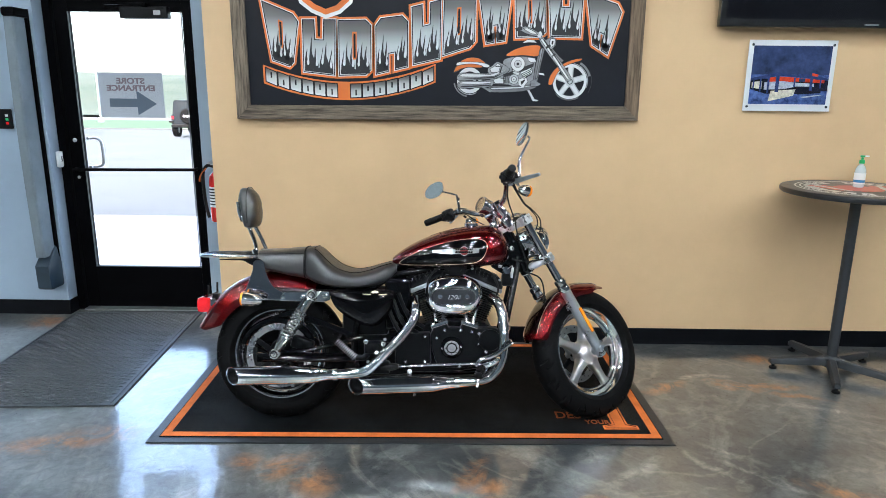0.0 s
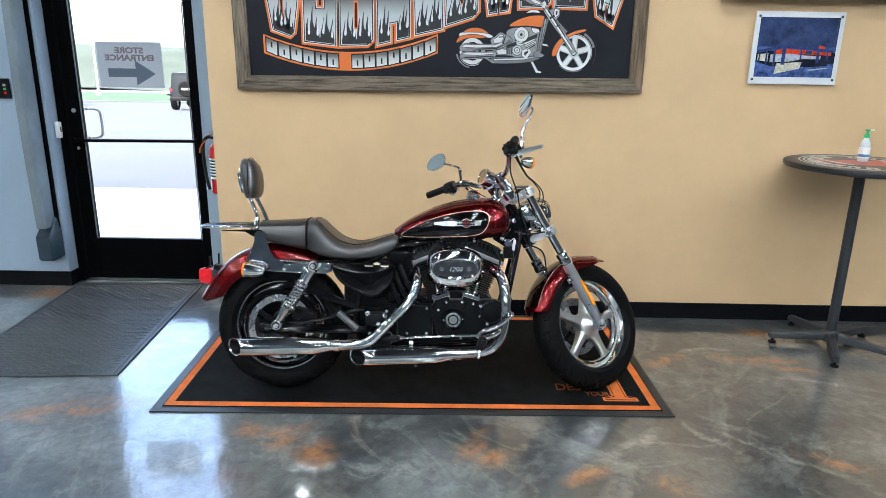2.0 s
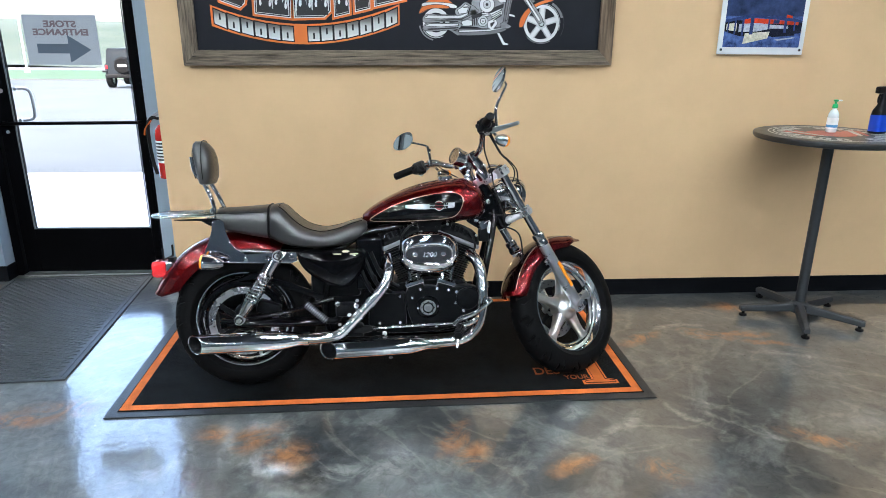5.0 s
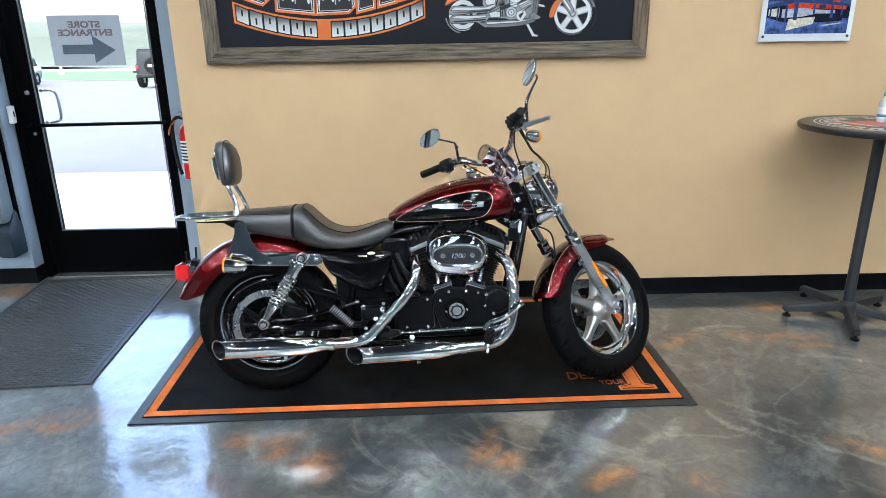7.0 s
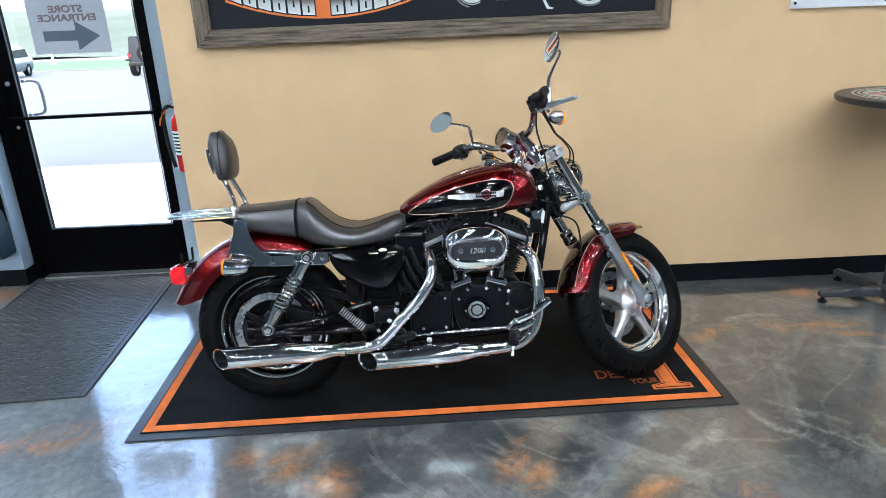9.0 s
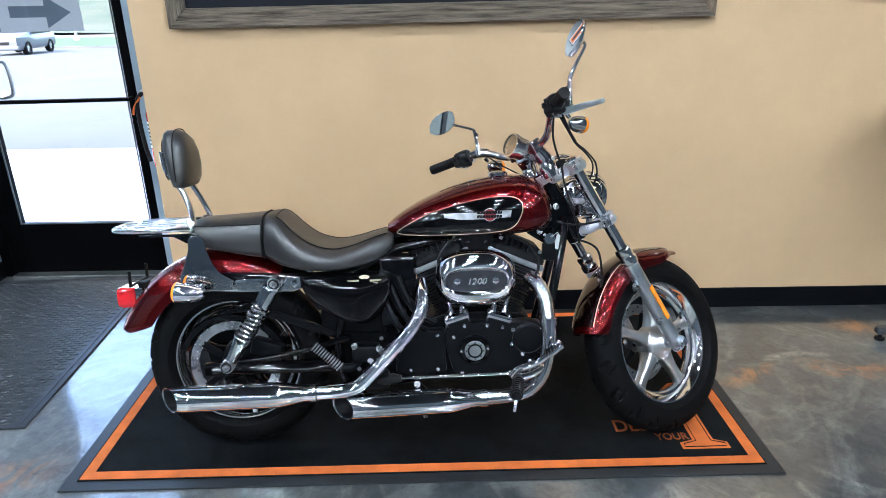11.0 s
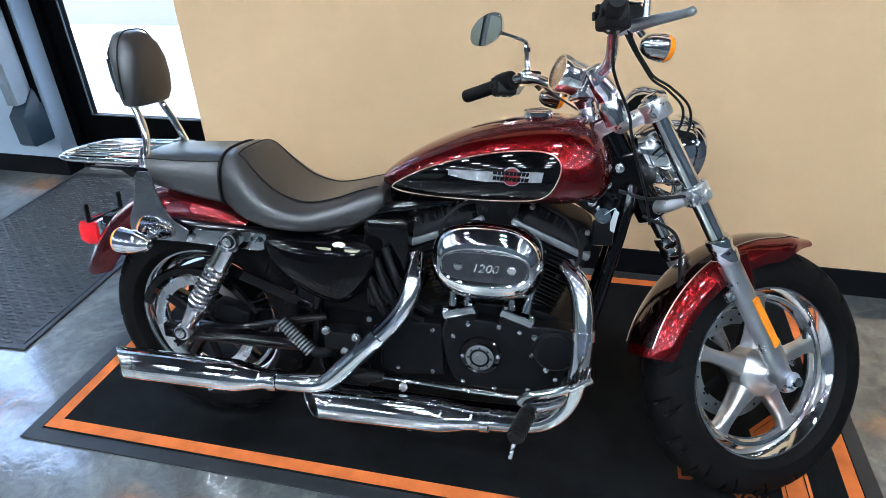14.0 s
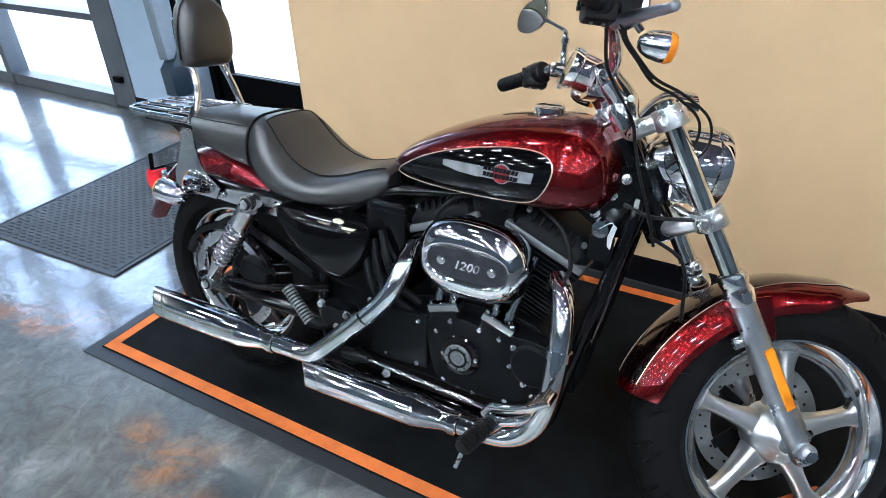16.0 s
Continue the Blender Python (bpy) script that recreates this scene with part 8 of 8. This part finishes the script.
for k in range(18):
    if k % 9 == 4:
        continue
    a0 = 2 * math.pi * k / 18
    pts = []
    for a, r in ((a0 + 0.05, 0.2), (a0 + 0.29, 0.2), (a0 + 0.29, 0.262), (a0 + 0.2, 0.262), (a0 + 0.19, 0.225), (a0 + 0.14, 0.225), (a0 + 0.13, 0.262), (a0 + 0.05, 0.262)):
        pts.append(Vector((r * math.cos(a), r * math.sin(a), 1.0732)))
    part("printed_bar", loft([pts, [p + Vector((0, 0, 0.0006)) for p in pts]]), M["table_white"], table)
for s in (-1, 1):
    for k in range(3):
        pts = [Vector((s * (0.05 + 0.04 * k), -0.12 + 0.01 * k, 1.0742)), Vector((s * (0.075 + 0.04 * k), -0.1 + 0.01 * k, 1.0742)), Vector((s * (0.16 + 0.03 * k), 0.1, 1.0742)), Vector((s * (0.12 + 0.03 * k), 0.12, 1.0742))]
        part("red_feather", loft([pts, [p + Vector((0, 0, 0.0004)) for p in pts]]), M["table_red" if k != 1 else "table_white"], table)
part("column", lathe([(0, 0.05), (0.027, 0.05), (0.027, 1.0), (0.032, 1.012), (0.09, 1.03), (0.09, 1.038), (0, 1.038)], 28), M["table_leg"], table, "slim dark grey column")
part("hub", lathe([(0, 0.035), (0.05, 0.035), (0.052, 0.04), (0.05, 0.085), (0.032, 0.1), (0, 0.1)], 10), M["table_leg"], table)
for a in (173.7, 246, 317.8, 27.5, 101.5):
    t = Matrix.Rotation(radians(a), 4, 'Z')
    foot = part("foot_bar", loft([[t @ Vector((r, y * w, z0 + z * h)) for y, z in ((-1, 0), (-1, 0.7), (-0.6, 1), (0.6, 1), (1, 0.7), (1, 0))] for r, w, h, z0 in ((0.03, 0.024, 0.048, 0.042), (0.2, 0.022, 0.04, 0.036), (0.325, 0.019, 0.032, 0.032), (0.335, 0.014, 0.024, 0.034))]), M["table_leg"], table, "", )
    c = t @ Vector((0.312, 0, 0))
    part("glide", lathe([(0, 0), (0.02, 0), (0.022, 0.004), (0.02, 0.012), (0.009, 0.016), (0.009, 0.034), (0, 0.034)], 16, None, Matrix.Translation(c)), M["black_plastic"], foot, "round black glide")

bottle = thing("sanitiser_bottle", "clear hand sanitiser pump bottle with a green pump on the table", "bottle", pose(2.47, 3.52, TBZ + 0.0007))
part("body", lathe([(0, 0), (0.024, 0), (0.028, 0.004), (0.028, 0.08), (0.026, 0.1), (0.018, 0.118), (0.011, 0.125), (0.011, 0.135), (0, 0.135)], 28), M["gel"], bottle, "clear plastic body")
part("label", lathe([(0.0284, 0.02), (0.0286, 0.022), (0.0286, 0.078), (0.0284, 0.08)], 28), M["label_white"], bottle, "white and blue label")
part("label_band", lathe([(0.0287, 0.028), (0.0289, 0.03), (0.0289, 0.04), (0.0287, 0.042)], 28), M["label_blue"], bottle)
pump = part("pump", lathe([(0, 0.132), (0.014, 0.132), (0.014, 0.15), (0.01, 0.153), (0.006, 0.154), (0.006, 0.165), (0.012, 0.167), (0.012, 0.176), (0, 0.178)], 20), M["green_cap"], bottle, "green pump head")
part("nozzle", box(0.0, -0.005, 0.168, 0.035, 0.005, 0.176, 0.003), M["label_white"], pump)

spray = thing("spray_bottle", "black trigger spray bottle with a blue label on the table", "bottle", pose(2.70, 3.47, TBZ + 0.0018, 0, 0, 200))
rings = []
for z, a, c in ((0, 0.045, 0.03), (0.006, 0.05, 0.034), (0.1, 0.05, 0.034), (0.125, 0.044, 0.03), (0.15, 0.026, 0.02), (0.18, 0.018, 0.017), (0.2, 0.02, 0.018), (0.215, 0.016, 0.016)):
    rings.append([Vector((a * math.copysign(abs(math.cos(t)) ** 0.7, math.cos(t)), c * math.copysign(abs(math.sin(t)) ** 0.7, math.sin(t)), z)) for t in [2 * math.pi * k / 28 for k in range(28)]])
part("body", loft(rings), M["black_plastic"], spray)
rings = []
for z in (0.012, 0.1):
    rings.append([Vector((0.0508 * math.copysign(abs(math.cos(t)) ** 0.7, math.cos(t)), 0.0348 * math.copysign(abs(math.sin(t)) ** 0.7, math.sin(t)), z)) for t in [2 * math.pi * k / 28 for k in range(28)]])
part("label", loft(rings, None, False), M["blue_label"], spray, "blue label")
part("label_patch", plate([(-0.03, 0.03), (-0.005, 0.03), (-0.018, 0.07)], 0.001, at=-0.0365), M["label_white"], spray)
trig = part("trigger_head", box(-0.02, -0.013, 0.213, 0.065, 0.013, 0.25, 0.008), M["black_plastic"], spray, "black trigger head")
part("trigger", tube([(0.03, 0, 0.215), (0.04, 0, 0.19), (0.036, 0, 0.165)], 0.006, 8, smooth=3), M["black_plastic"], trig)

# ---- by the door: extinguisher, antenna panel, keypad, small box ----
ext = thing("fire_extinguisher", "red fire extinguisher hanging on the grey wall", "fire extinguisher", pose(-1.372, SIDE_Y - 0.085, 0.712))
part("cylinder", lathe([(0, 0), (0.05, 0), (0.056, 0.006), (0.056, 0.27), (0.05, 0.305), (0.03, 0.33), (0.018, 0.335), (0.018, 0.355), (0, 0.355)], 36), M["ext_red"], ext)
part("label", lathe([(0.0563, 0.1), (0.0566, 0.102), (0.0566, 0.235), (0.0563, 0.237)], 36), M["label_white"], ext, "pale instruction label")
bm = bmesh.new()
for k in range(6):
    lathe([(0.0567, 0.115 + 0.02 * k), (0.0569, 0.116 + 0.02 * k), (0.0569, 0.124 + 0.02 * k), (0.0567, 0.125 + 0.02 * k)], 36, bm)
part("label_lines", bm, M["sign_dark"], ext)
part("valve", lathe([(0, 0.35), (0.02, 0.35), (0.02, 0.385), (0.012, 0.39), (0, 0.392)], 16), M["steel"], ext)
bm = box(-0.012, -0.08, 0.385, 0.012, 0.02, 0.393, 0.002)
box(-0.012, -0.085, 0.41, 0.012, 0.02, 0.418, 0.002, bm, Matrix.Rotation(0.12, 4, 'X'))
part("handle", bm, M["steel"], ext)
part("safety_tag", box(-0.03, -0.004, 0.4, 0.0, -0.002, 0.45, 0.001, None, Matrix.Rotation(0.3, 4, 'Y')), M["yellow"], ext, "yellow tag")
part("hose", tube([(-0.018, -0.01, 0.37), (-0.055, -0.02, 0.375), (-0.085, -0.02, 0.33), (-0.088, -0.02, 0.22), (-0.075, -0.03, 0.1), (-0.055, -0.045, 0.03)], 0.011, 10, smooth=5), M["rubber"], ext, "black hose")
part("wall_bracket", box(-0.03, 0.05, 0.1, 0.03, 0.09, 0.3, 0.004), M["steel"], ext)
part("tag_strap", tube([(-0.06, -0.03, 0.36), (-0.1, -0.03, 0.31), (-0.11, -0.03, 0.27)], 0.005, 6, smooth=3, flat=0.3), M["mat_orange"], ext, "orange strap")

ant = thing("security_antenna", "tall translucent security antenna panel with a dark base on the wall", "security gate", pose(-2.598, SIDE_Y, 0.0) @ Matrix.Diagonal((1, 1, 1.025, 1)))
rows = []
for k in range(21):
    z = 0.44 + 1.53 * k / 20
    bow = 0.02 * math.sin(math.pi * k / 20)
    rows.append([Vector((x, y, z)) for x, y in ((-0.03, -0.145 - bow), (0.02, -0.145 - bow), (0.03, -0.135 - bow), (0.03, -0.03), (0.02, -0.02), (-0.02, -0.02), (-0.03, -0.03))])
part("panel", loft(rows), M["antenna_white"], ant, "milky translucent panel")
rows = []
for k in range(21):
    z = 0.42 + 1.6 * k / 20
    rows.append([Vector((x, y, z)) for x, y in ((-0.012, -0.022), (0.045, -0.022), (0.05, -0.012), (0.045, 0.0), (-0.012, 0.0))])
part("back_rail", loft(rows), M["frame"], ant, "black back rail")
part("base", loft([[Vector((x * w, y, z)) for x, y in ((-0.045, -d), (0.045, -d), (0.05, -d + 0.01), (0.05, -0.0), (-0.05, 0.0), (-0.05, -d + 0.01))] for z, w, d in ((0.215, 0.9, 0.13), (0.23, 1.0, 0.145), (0.38, 1.0, 0.15), (0.47, 0.9, 0.06), (0.5, 0.7, 0.02))]), M["antenna_base"], ant, "dark blue-grey base")
part("top_cap", box(-0.035, -0.16, 1.965, 0.05, 0.0, 2.02, 0.012), M["frame"], ant)
for z0, z1 in ((0.98, 1.1), (1.2, 1.35), (1.5, 1.62), (1.72, 1.8)):
    part("inner_card", box(-0.008, -0.125, z0, -0.002, -0.04, z1, 0.002), M["grey_wall"], ant)

key = thing("wall_keypad", "small dark wall keypad with lit buttons", "keypad", pose(-2.80, SIDE_Y, 1.309))
part("body", box(-0.035, -0.025, 0, 0.05, 0, 0.13, 0.005), M["black_plastic"], key)
part("keypad_button", box(0.015, -0.027, 0.03, 0.035, -0.025, 0.045, 0.001), M["red_lens"], key, "red button")
part("keypad_button", box(0.015, -0.027, 0.055, 0.035, -0.025, 0.07, 0.001), M["green_cap"], key, "green button")
part("keypad_button", box(0.015, -0.027, 0.08, 0.035, -0.025, 0.095, 0.001), M["steel"], key, "grey button")
sensor = solid("door_sensor", box(-0.022, -0.03, 0, 0.022, 0, 0.11, 0.008), M["label_white"], "small white plastic box beside the door", "sensor", pose(JAMB_L + 0.004, SIDE_Y + 0.07, 1.045, 0, 0, 90))
part("sensor_slot", box(-0.006, -0.0312, 0.04, 0.006, -0.0302, 0.075), M["sign_dark"], sensor)
